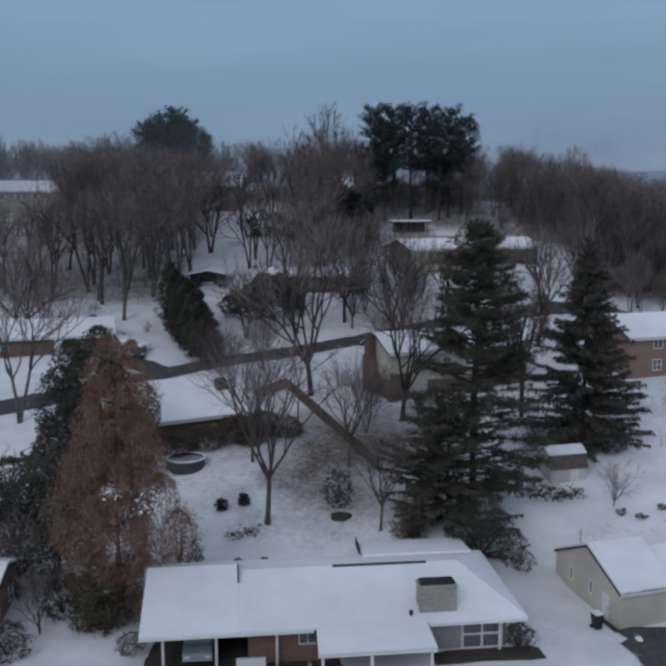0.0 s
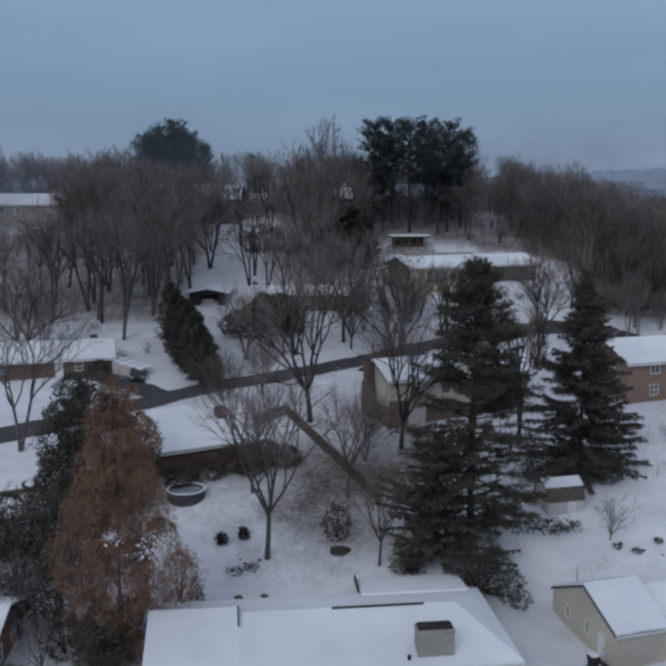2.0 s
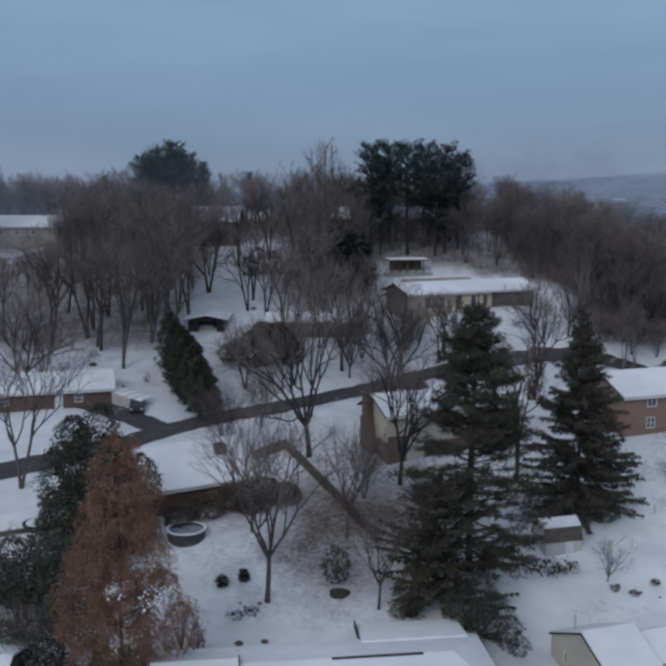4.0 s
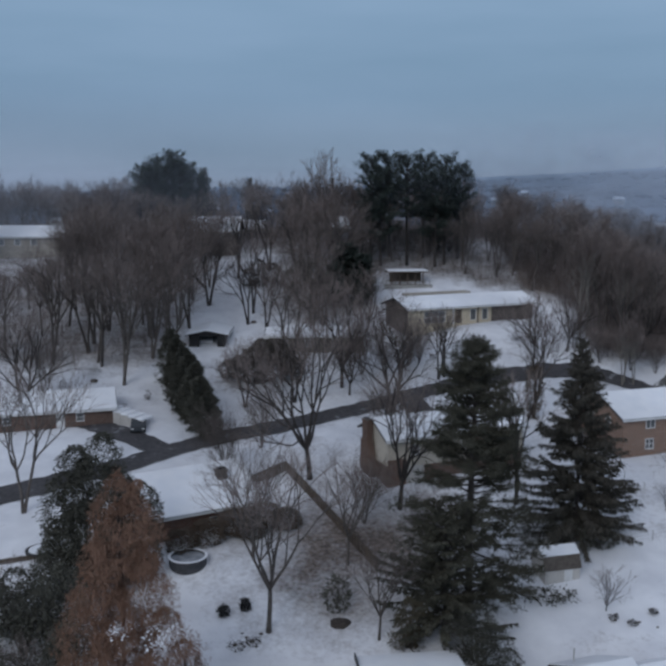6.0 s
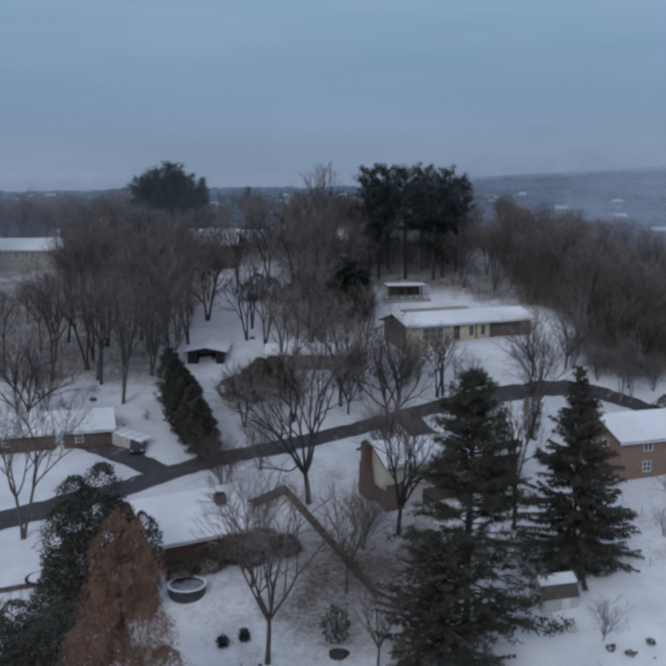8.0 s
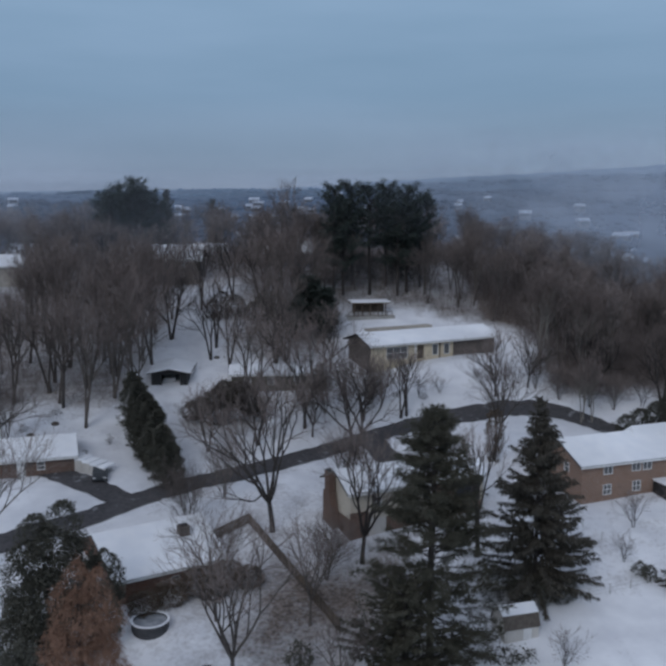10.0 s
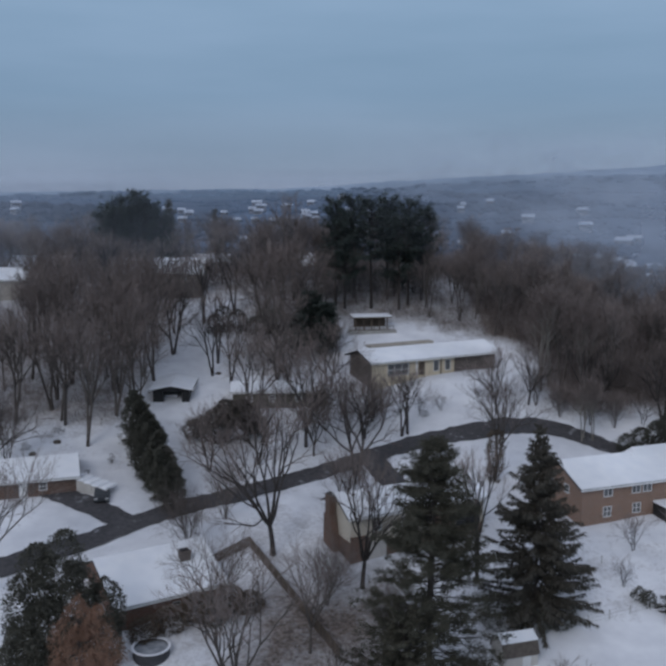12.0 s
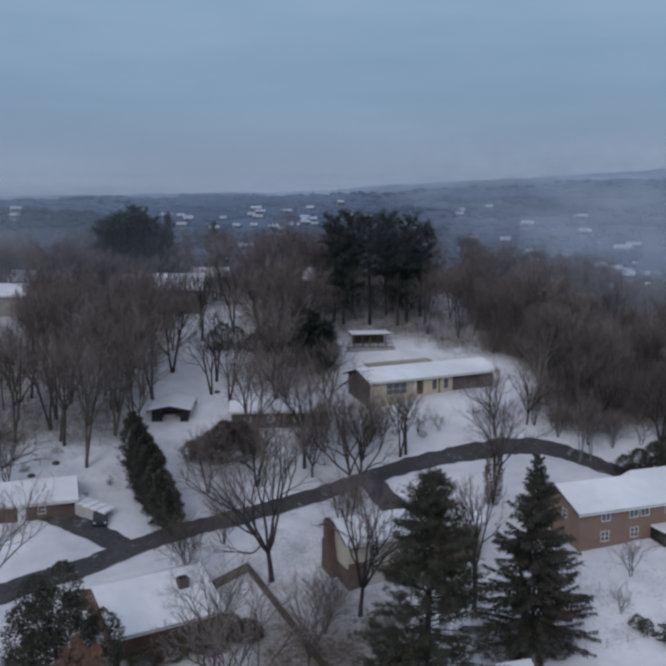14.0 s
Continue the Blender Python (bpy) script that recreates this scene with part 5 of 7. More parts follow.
HOUSE_SPOTS = [(-60, 177, 7), (-57, 170, 4), (-26, 181, 4), (-59, 187, 8), (-32, 189, 6), (-23, 188, 6), (-55, 209, 7), (0, 207, 6.5), (-20, 225, 5), (23, 150, 15), (14, 168, 9), (-17, 144, 9), (-1, 140, 8.5), (-13, 152, 8), (-11, 165, 7), (-12, 176, 6), (24, 160, 12), (8, 156, 7)]


def scatter_woods():
    rnd = random.Random(77)
    spots = []
    tries = 0
    while len(spots) < 290 and tries < 20000:
        tries += 1
        y = rnd.uniform(132, 235)
        x = rnd.uniform(-0.46, 0.52) * y
        if not is_wood(x, y) or lane_distance(x, y) < 3:
            continue
        if any((x - a) ** 2 + (y - b) ** 2 < r * r for a, b, r in HOUSE_SPOTS):
            continue
        near = 3.6 if x < -20 and y < 185 else 2.5 if y < 195 else 3.2
        if any((x - a) ** 2 + (y - b) ** 2 < near**2 for a, b in spots):
            continue
        spots.append((x, y))
    for x, y in spots:
        pale = (x > 30 or x < -22) and rnd.random() < 0.16
        # crowns rise to one rolling canopy line, lower towards the valley
        canopy = 29.5 + y * math.tan(radians(float(np.interp(x / y, (-0.4, -0.1, 0.1, 0.2, 0.27, 0.38), (4.3, 4.1, 4.0, 3.5, 2.7, 1.2)))))
        if x / y < -0.29 and y < 173:
            canopy = min(canopy, 29.5)
        tall = min(22.5, max(8.0, canopy - ground(x, y))) * rnd.uniform(0.74, 1.03)
        bare_tree("pale-barked bare woodland tree" if pale else "bare brown woodland tree on the hillside", PALE[0] if pale else rnd.choice(WOODS), put(x, y), rnd.uniform(0, 360), tall / 18, "woodland trees")


scatter_woods()


def woodland_brush():
    """Undergrowth and saplings between the trees: too many to count."""
    rnd = random.Random(9)
    w = Wood()
    n = 0
    while n < 9600:
        y = rnd.uniform(131, 262) if n % 4 else rnd.uniform(134, 190)
        x = rnd.uniform(-0.48, 0.54) * y if n % 4 else rnd.uniform(36, 84)
        if not is_wood(x, y) or lane_distance(x, y) < 1.5 or any((x - a) ** 2 + (y - b) ** 2 < (0.75 * r) ** 2 for a, b, r in HOUSE_SPOTS):
            continue
        if x < -20 and y < 185 and rnd.random() < 0.12:
            continue
        n += 1
        z = ground(x, y) - 0.1
        top = rnd.choice((1.6, 2.2, 3.0, 4.5, 6.5)) * rnd.uniform(0.7, 1.2) * (1.5 if y > 205 else 1.35 if x > 35 else 1.0)
        base = Vector((x, y, z))
        w.sliver(base, Vector((rnd.gauss(0, 0.12), rnd.gauss(0, 0.12), 1)).normalized(), top, 0.03)
        for _ in range(26):
            f = rnd.uniform(0.1, 0.85)
            d = Vector((rnd.gauss(0, 0.7), rnd.gauss(0, 0.7), rnd.uniform(0.3, 1))).normalized()
            w.sliver(base + Vector((rnd.gauss(0, 0.12 * top), rnd.gauss(0, 0.12 * top), top * f)), d, top * 0.3 * rnd.uniform(0.6, 1.4), 0.024)
    tagged(new("woodland_brush", mesh_of("woodland_brush", w.v, w.f, M_TWIG)), "tangled bare undergrowth between the woodland trees", "brush", kind="stuff")


woodland_brush()


def ridge_thicket():
    """Close young growth along the crest."""
    rnd = random.Random(19)
    w = Wood()
    n = 0
    while n < 4200:
        y = rnd.uniform(182, 262)
        x = rnd.uniform(-0.48, 0.5) * y
        if y < 198 and not 2 < x < 30:
            continue
        if any((x - a) ** 2 + (y - b) ** 2 < r * r for a, b, r in HOUSE_SPOTS):
            continue
        n += 1
        top = rnd.uniform(3.5, 8.5) * (0.5 if x > 42 else 1.0) * (0.75 + 0.5 * noise.noise(Vector((x * 0.05, y * 0.05, 2))))
        base = Vector((x, y, ground(x, y) - 0.1))
        w.sliver(base, Vector((rnd.gauss(0, 0.08), rnd.gauss(0, 0.08), 1)).normalized(), top, 0.05)
        for _ in range(24):
            f = rnd.uniform(0.05, 0.9)
            d = Vector((rnd.gauss(0, 0.6), rnd.gauss(0, 0.6), rnd.uniform(0.3, 1))).normalized()
            w.sliver(base + Vector((rnd.gauss(0, 0.1 * top), rnd.gauss(0, 0.1 * top), top * f)), d, top * 0.26 * rnd.uniform(0.6, 1.4), 0.045)
    tagged(new("ridge_thicket", mesh_of("ridge_thicket", w.v, w.f, M_TWIG)), "close grey-brown young growth along the crest", "brush", kind="stuff")


ridge_thicket()


class Leaves:
    def __init__(self):
        self.v, self.f = [], []

    def blade(self, p, d, side, length, width):
        """A kite-shaped spray."""
        b = len(self.v)
        for q in (p, p + d * length * 0.45 + side * width, p + d * length, p + d * length * 0.45 - side * width):
            self.v.append((q.x, q.y, q.z))
        self.f.append((b, b + 1, b + 2, b + 3))


def conifer_meshes(seed, H, R, mat, gap=0.36, per=8, droop=-0.25, tip_lift=0.12, spray=0.75, width=0.10, hang=0.5, start=0.05, power=0.85, step=0.22, rag=0.25, snow=0.0):
    rnd = random.Random(seed)
    wood, leaf, white = Wood(), Leaves(), Leaves()
    wood.limb([Vector((0, 0, -0.3)), Vector((0.1, 0, H * 0.5)), Vector((0, 0, H * 0.97))], [H * 0.016, H * 0.010, 0.02], 8)
    h = H * start
    while h < H * 0.985:
        f = h / H
        reach = R * (1 - f) ** power * (0.75 + 0.25 * min(1, f / 0.12)) + 0.15
        for k in range(per):
            a = rnd.random() * math.tau
            ln = reach * rnd.uniform(1 - rag * 1.6, 1 + rag)
            d = Vector((math.cos(a), math.sin(a), droop * (1 - f) + rnd.uniform(-0.08, 0.10) + 0.3 * f)).normalized()
            pts, dn = curve_points(Vector((0, 0, h + rnd.uniform(-gap, gap) * 0.5)), d, ln, 4, 0.04, tip_lift, rnd)
            wood.limb(pts, [0.035 * (1 - i / 4.4) + 0.006 for i in range(5)], 3)
            n = max(2, int(ln / step))
            for i in range(n):
                s = 0.18 + 0.82 * (i + rnd.random()) / n
                j = min(int(s * 4), 3)
                q = pts[j].lerp(pts[j + 1], s * 4 - j)
                ax = (pts[j + 1] - pts[j]).normalized()
                u, w = frame_of(ax)
                size = spray * rnd.uniform(0.5, 1.25) * (0.7 + 0.3 * (1 - s)) * min(1.0, 0.35 + ln / 2.5)
                for sg in (-1, 1):
                    dd = (ax * 0.55 + u * sg * 0.6 + Vector((rnd.gauss(0, 0.15), rnd.gauss(0, 0.15), -hang * rnd.uniform(0.3, 1.0)))).normalized()
                    leaf.blade(q, dd, Vector((rnd.gauss(0, 1), rnd.gauss(0, 1), 0.2)).cross(dd).normalized(), size, width * rnd.uniform(0.7, 1.4))
                dd = (ax * 0.3 + Vector((rnd.gauss(0, 0.25), rnd.gauss(0, 0.25), -hang * 1.2 + 0.1))).normalized()
                leaf.blade(q, dd, Vector((rnd.gauss(0, 1), rnd.gauss(0, 1), 0)).cross(dd).normalized(), size * 0.9, width * 1.1)
                if snow and rnd.random() < snow:
                    white.blade(q + Vector((0, 0, 0.05)), ax, u, size * 0.9, width * 1.6)
        h += gap * rnd.uniform(0.8, 1.2)
    out = [mesh_of("trunk", wood.v, wood.f, M_BARK, True), mesh_of("crown", leaf.v, leaf.f, mat)]
    if white.f:
        out.append(mesh_of("snow_load", white.v, white.f, M_SNOW))
    return out


def conifer(name, label, meshes, at, rz=0.0, s=(1, 1, 1), group=""):
    t = thing(name, label, "tree", at, rz, group)
    t.scale = s
    part_mesh("trunk", meshes[0], t)
    part_mesh("crown", meshes[1], t, "dense drooping needle branches")
    if len(meshes) > 2:
        part_mesh("snow_load", meshes[2], t, "snow caught on the branches")
    return t


SPRUCE = conifer_meshes(101, 20.3, 6.3, M_SPRUCE, gap=0.36, per=7, droop=-0.34, hang=1.4, spray=0.9, width=0.05, power=0.92, step=0.10, rag=0.32, start=0.04, tip_lift=0.07)


def tall_pine_meshes(seed, H=24.0):
    """A mature pine: close dark upper crown with a blunt top, single tiered boughs with gaps below."""
    rnd = random.Random(seed)
    wood, leaf = Wood(), Leaves()
    wood.limb([Vector((0, 0, -0.3)), Vector((0.15, 0, H * 0.35)), Vector((-0.1, 0.1, H * 0.7)), Vector((0, 0, H * 0.98))], [0.42, 0.32, 0.18, 0.03], 9)
    h = H * 0.06
    while h < H * 0.985:
        f = h / H
        reach = float(np.interp(f, (0, 0.15, 0.35, 0.5, 0.62, 0.8, 0.92, 1.0), (4.8, 6.6, 6.4, 5.4, 4.7, 3.3, 2.2, 0.5)))
        for _ in range(6 if f > 0.48 else 5):
            a = rnd.random() * math.tau
            ln = reach * rnd.uniform(0.6, 1.12) * (1 + 0.22 * noise.noise(Vector((math.cos(a) * 1.6, math.sin(a) * 1.6, h * 0.45))))
            d = Vector((math.cos(a), math.sin(a), -0.12 + 0.5 * f + rnd.uniform(-0.08, 0.08))).normalized()
            pts, _ = curve_points(Vector((0, 0, h + rnd.uniform(-0.2, 0.2))), d, ln, 4, 0.05, 0.02, rnd)
            wood.limb(pts, [0.06 * (1 - i / 4.6) + 0.008 for i in range(5)], 4)
            for _ in range(int(6 + ln * (9 if f > 0.48 else 7))):
                s = rnd.uniform(0.22, 1.0) ** 0.8
                j = min(int(s * 4), 3)
                q = pts[j].lerp(pts[j + 1], s * 4 - j) + Vector((rnd.gauss(0, 0.26), rnd.gauss(0, 0.26), rnd.gauss(0.02, 0.13)))
                for _ in range(8):
                    dd = Vector((rnd.gauss(0, 1) + d.x * 0.7, rnd.gauss(0, 1) + d.y * 0.7, rnd.gauss(-0.05, 0.6))).normalized()
                    leaf.blade(q, dd, Vector((rnd.gauss(0, 1), rnd.gauss(0, 1), rnd.gauss(0, 1))).cross(dd).normalized(), rnd.uniform(0.3, 0.62), rnd.uniform(0.018, 0.036))
        h += H * (0.017 if f > 0.48 else 0.022) * rnd.uniform(0.8, 1.2)
    return [mesh_of("trunk", wood.v, wood.f, M_BARK, True), mesh_of("crown", leaf.v, leaf.f, M_BLUEPINE)]


def column_meshes(seed, H=9.5, R=1.75, mat=None):
    """An arborvitae: a ragged upright column of flat sprays to the ground."""
    rnd = random.Random(seed)
    wood, leaf = Wood(), Leaves()
    wood.limb([Vector((0, 0, -0.3)), Vector((0, 0, H * 0.5)), Vector((0, 0, H * 0.95))], [0.14, 0.09, 0.02], 6)
    for _ in range(9000):
        f = rnd.random()
        a = rnd.random() * math.tau
        lump = 1 + 0.6 * noise.noise(Vector((math.cos(a) * 1.8, math.sin(a) * 1.8, f * 6 + seed))) + 0.35 * noise.noise(Vector((math.cos(a) * 5, math.sin(a) * 5, f * 20 + seed)))
        r = R * min(1.0, 0.72 + f * 2) * (1 - f ** 2.2) ** 0.6 * lump * rnd.uniform(0.3, 1.0) ** 0.5
        dd = Vector((math.cos(a) * 0.6 + rnd.gauss(0, 0.35), math.sin(a) * 0.6 + rnd.gauss(0, 0.35), rnd.gauss(0.45, 0.4))).normalized()
        q = Vector((r * math.cos(a), r * math.sin(a), f * H))
        thick = noise.noise(q * 1.1 + Vector((seed, 0, 0))) + 0.6 * noise.noise(q * 2.4)
        if thick < -0.16 and rnd.random() < 0.85:
            continue
        q += Vector((math.cos(a), math.sin(a), 0.3)) * (0.7 * thick)
        leaf.blade(q, dd, Vector((rnd.gauss(0, 1), rnd.gauss(0, 1), 0.2)).cross(dd).normalized(), rnd.uniform(0.25, 0.55), rnd.uniform(0.04, 0.08))
    return [mesh_of("trunk", wood.v, wood.f, M_BARK, True), mesh_of("crown", leaf.v, leaf.f, mat or M_EVERGREEN)]


TALLPINE = tall_pine_meshes(102)
COLUMN = [column_meshes(150 + k) for k in range(3)]
CEDAR = conifer_meshes(103, 9.5, 2.3, M_EVERGREEN, gap=0.3, per=9, droop=0.25, hang=0.15, spray=0.5, width=0.07, power=0.6, rag=0.35)
conifer("spruce", "tall dark Norway spruce with drooping branches", SPRUCE, put(24.4, 86.3), 20)
conifer("pine", "tall blue-green pine with ragged layered branches", TALLPINE, put(12.2, 75.5), 200)
LOWPINE = conifer_meshes(104, 11.0, 5.4, M_BLUEPINE, gap=0.45, per=7, droop=-0.10, hang=0.6, spray=0.7, width=0.06, power=0.5, rag=0.5, tip_lift=0.05, step=0.12)
conifer("pine", "broad low pine with spreading layered boughs", LOWPINE, put(9.6, 72.6), 0)
for (x, y), s, rz in (((-14.6, 108.8), (0.85, 0.85, 0.6), 0), ((-15.8, 111.2), (0.95, 0.95, 0.72), 91), ((-17.0, 113.8), (1.0, 1.0, 0.8), 182), ((-18.1, 116.6), (1.05, 1.05, 0.84), 40), ((-19.3, 119.8), (1.05, 1.05, 0.82), 140), ((-20.6, 123.4), (1.05, 1.05, 0.84), 50), ((-22.0, 127.5), (1.05, 1.05, 0.84), 240)):
    conifer("cedar", "dark green columnar cedar in a row along a drive", COLUMN[rz % 3], put(x, y), rz, s, "row of cedars")
for (x, y), s, rz in (((-32.3, 245), 2.2, 0), ((-20.8, 250), 2.0, 60), ((-52, 238), 1.0, 100), ((-68, 250), 1.4, 10)):
    conifer("cedar", "distant dark evergreen on the ridge", CEDAR, put(x, y), rz, (0.7 * s, 0.7 * s, s), "ridge evergreens")

def white_pine_meshes(seed, H=21.0, R=5.5, bare=0.42):
    rnd = random.Random(seed)
    wood, leaf = Wood(), Leaves()
    wood.limb([Vector((0, 0, -0.3)), Vector((0.2, 0, H * 0.5)), Vector((0, 0.1, H * 0.97))], [0.34, 0.22, 0.04], 8)
    h = H * bare
    while h < H * 0.98:
        f = (h / H - bare) / (1 - bare)
        for _ in range(4):
            a = rnd.random() * math.tau
            ln = R * (0.65 + 0.75 * f - 1.05 * f * f) * rnd.uniform(0.6, 1.15) + 0.4
            d = Vector((math.cos(a), math.sin(a), 0.12 + 0.5 * f)).normalized()
            pts, _ = curve_points(Vector((0, 0, h + rnd.uniform(-0.3, 0.3))), d, ln, 4, 0.06, 0.06, rnd)
            wood.limb(pts, [0.07 * (1 - i / 4.6) + 0.01 for i in range(5)], 4)
            for _ in range(int(12 + ln * 6)):
                s = rnd.uniform(0.35, 1.02)
                j = min(int(s * 4), 3)
                q = pts[j].lerp(pts[j + 1], s * 4 - j) + Vector((rnd.gauss(0, 0.35), rnd.gauss(0, 0.35), rnd.gauss(0.1, 0.18)))
                for _ in range(4):
                    dd = Vector((rnd.gauss(0, 1), rnd.gauss(0, 1), rnd.gauss(0.25, 0.6))).normalized()
                    leaf.blade(q, dd, frame_of(dd)[0], rnd.uniform(0.35, 0.65), rnd.uniform(0.06, 0.11))
        h += H * 0.028
    return [mesh_of("trunk", wood.v, wood.f, M_BARK, True), mesh_of("crown", leaf.v, leaf.f, M_PINE)]


WPINE = [white_pine_meshes(130, 21, 5.0, 0.40), white_pine_meshes(131, 21, 5.4, 0.45), white_pine_meshes(132, 20.5, 6.0, 0.28)]
for (x, y), s, k, rz in (((8.6, 180), 0.98, 0, 0), ((12.5, 184), 0.96, 1, 70), ((15.6, 178.5), 1.0, 1, 140), ((19.2, 183), 0.96, 0, 200), ((23.0, 180), 0.97, 0, 300), ((26.0, 182.5), 0.9, 2, 30), ((10.4, 178.5), 0.9, 2, 110), ((21.0, 178.0), 0.88, 2, 250), ((-32.6, 197), 0.92, 1, 30), ((-39.6, 199), 0.8, 2, 90), ((-29.8, 200), 0.8, 0, 200), ((-30.8, 196), 0.84, 2, 160), ((-36.0, 198), 0.88, 2, 280), ((-37.4, 196), 0.78, 2, 20), ((-34.0, 195), 0.8, 2, 330), ((-27.6, 198), 0.72, 2, 75)):
    conifer("white_pine", "tall green white pine above the bare woods", WPINE[k], put(x, y), rz, (s, s, s), "ridge pines")


KPINE = white_pine_meshes(140, 10, 3.4, 0.12)
for (x, y), s, rz in (((3.4, 160.5), 0.95, 0), ((6.2, 158.0), 0.85, 60), ((1.0, 157.0), 0.7, 130)):
    conifer("white_pine", "dark green pine beside the snowy knoll", KPINE, put(x, y), rz, (s, s, s), "knoll pines")


def leaf_cloud(seed, envelope, n, size, mat, name="crown", hang=0.0, width=0.45, shell=0.55):
    """Leaves in a lumpy body. envelope(f) gives the radius at height fraction f of a body 1 high."""
    rnd = random.Random(seed)
    leaf = Leaves()
    for _ in range(n):
        f = rnd.random()
        a = rnd.random() * math.tau
        lump = 1 + 0.28 * noise.noise(Vector((math.cos(a) * 2.2, math.sin(a) * 2.2, f * 6 + seed)))
        lump += 0.16 * noise.noise(Vector((math.cos(a) * 6, math.sin(a) * 6, f * 16 + seed)))
        r = envelope(f) * lump * rnd.uniform(shell, 1.0) ** 0.6
        p = Vector((math.cos(a) * r, math.sin(a) * r, f))
        yield leaf, p, a, rnd, size * rnd.uniform(0.5, 1.3)
    return


def cloud_mesh(seed, envelope, H, n, size, mat, hang=0.0, width=0.4, shell=0.5, name="crown", hollow=0.85):
    out = Leaves()
    for leaf, p, a, rnd, s in leaf_cloud(seed, envelope, n, size, mat, shell=shell):
        q = Vector((p.x, p.y, p.z * H))
        dd = (Vector((math.cos(a), math.sin(a), 0)) * (0.7 if hang else 0.3) + Vector((rnd.gauss(0, 0.6), rnd.gauss(0, 0.6), rnd.gauss(-hang, 0.5)))).normalized()
        thick = noise.noise(q * (2.4 / H ** 0.5) + Vector((seed, 0, 0))) + 0.6 * noise.noise(q * (5.5 / H ** 0.5))
        if thick < -0.1 and rnd.random() < hollow:
            continue
        q += Vector((math.cos(a), math.sin(a), 0.5)) * (0.28 * H ** 0.5 * thick)
        q.z = max(q.z, -0.05)
        out.blade(q, dd, (frame_of(dd)[0] + frame_of(dd)[1] * rnd.gauss(0, 1)).normalized(), s, s * width * 0.5)
    return mesh_of(name, out.v, out.f, mat)


def rust_tree():
    t = thing("rust_brown_conifer", "large conical tree with dead rust-brown drooping foliage", "tree", put(-14.8, 60.8))
    t.scale = (1, 1, 1.05)
    w = Wood()
    rnd = random.Random(5)
    H = 19.3
    w.limb([Vector((0, 0, -0.4)), Vector((0.1, 0.1, H * 0.5)), Vector((0, 0, H * 0.95))], [0.38, 0.24, 0.03], 9)
    for _ in range(90):
        h = rnd.uniform(0.8, H * 0.9)
        a = rnd.random() * math.tau
        ln = 4.2 * (1 - h / H) ** 0.75 * rnd.uniform(0.6, 1.0)
        pts, _ = curve_points(Vector((0, 0, h)), Vector((math.cos(a), math.sin(a), 0.35)).normalized(), ln, 4, 0.06, -0.05, rnd)
        w.limb(pts, [0.05, 0.04, 0.03, 0.02, 0.01], 4)
    part("trunk", (w.v, w.f), M_BARK, t)
    out = Leaves()
    lobes = [(0, 0, 0.2, 2.9, 11.0), (0.1, 0.2, 5.5, 2.9, 11.5), (0, 0, 11.0, 2.2, 8.2), (1.5, -0.2, 12.0, 1.6, 6.6), (3.2, -0.8, 4.2, 2.3, 5.8), (-2.2, -0.5, 4.4, 2.2, 7.6), (0.6, -2.0, 3.5, 2.2, 7.4), (1.9, -0.6, 8.0, 2.0, 6.4), (-1.3, -0.8, 9.2, 1.7, 6.0), (4.2, 0.3, 3.8, 1.6, 3.4), (-2.4, 0.3, 0.8, 1.5, 4.0), (1.8, -1.4, 0.6, 1.6, 4.4)]
    for k, (lx, ly, lz, r, h) in enumerate(lobes):
        env = lambda f, r=r: r * math.sin(math.pi * min(1, 0.16 + f * 0.84)) ** 0.75
        for leaf, p, a, rd, s in leaf_cloud(200 + k, env, int((640 if k not in (4, 9) else 520) * r * h), 0.25, M_RUST, shell=0.35):
            q = Vector((p.x + lx, p.y + ly, p.z * h + lz))
            thick = noise.noise(q * 0.75) + 0.6 * noise.noise(q * 1.7)
            if thick < (-0.12 if q.z > 8 else -0.3) and rd.random() < 0.86:
                continue
            q += Vector((math.cos(a), math.sin(a), -0.3)) * (0.55 * thick)
            dd = (Vector((math.cos(a), math.sin(a), 0)) * 0.45 + Vector((rd.gauss(0, 0.45), rd.gauss(0, 0.45), rd.gauss(-0.75, 0.4)))).normalized()
            out.blade(q, dd, (frame_of(dd)[0] + frame_of(dd)[1] * rd.gauss(0, 1)).normalized(), s * 1.25, s * 0.075)
    part_mesh("crown", mesh_of("crown", out.v, out.f, M_RUST), t, "feathery rust-brown foliage")
    # added white flecks in place of a gap with snowy ground behind
    cap = Leaves()
    for cx, cy, cz, n, w in ((0.4, -3.1, 9.4, 110, 0.3), (3.5, -2.6, 9.0, 60, 0.45), (2.7, -2.9, 8.2, 30, 0.35)):
        for _ in range(n):
            q = Vector((cx + rnd.gauss(0, w), cy + rnd.gauss(0, 0.3), cz + rnd.gauss(0, w * 0.7)))
            dd = Vector((rnd.gauss(0, 1), rnd.gauss(0, 1), rnd.gauss(-0.3, 0.5))).normalized()
            cap.blade(q, dd, frame_of(dd)[0], rnd.uniform(0.12, 0.3), rnd.uniform(0.05, 0.11))
    tagged(part_mesh("snow_load", mesh_of("snow_load", cap.v, cap.f, M_SNOW), t), "white flecks standing in for ground snow seen through the crown", kind="stuff")


rust_tree()


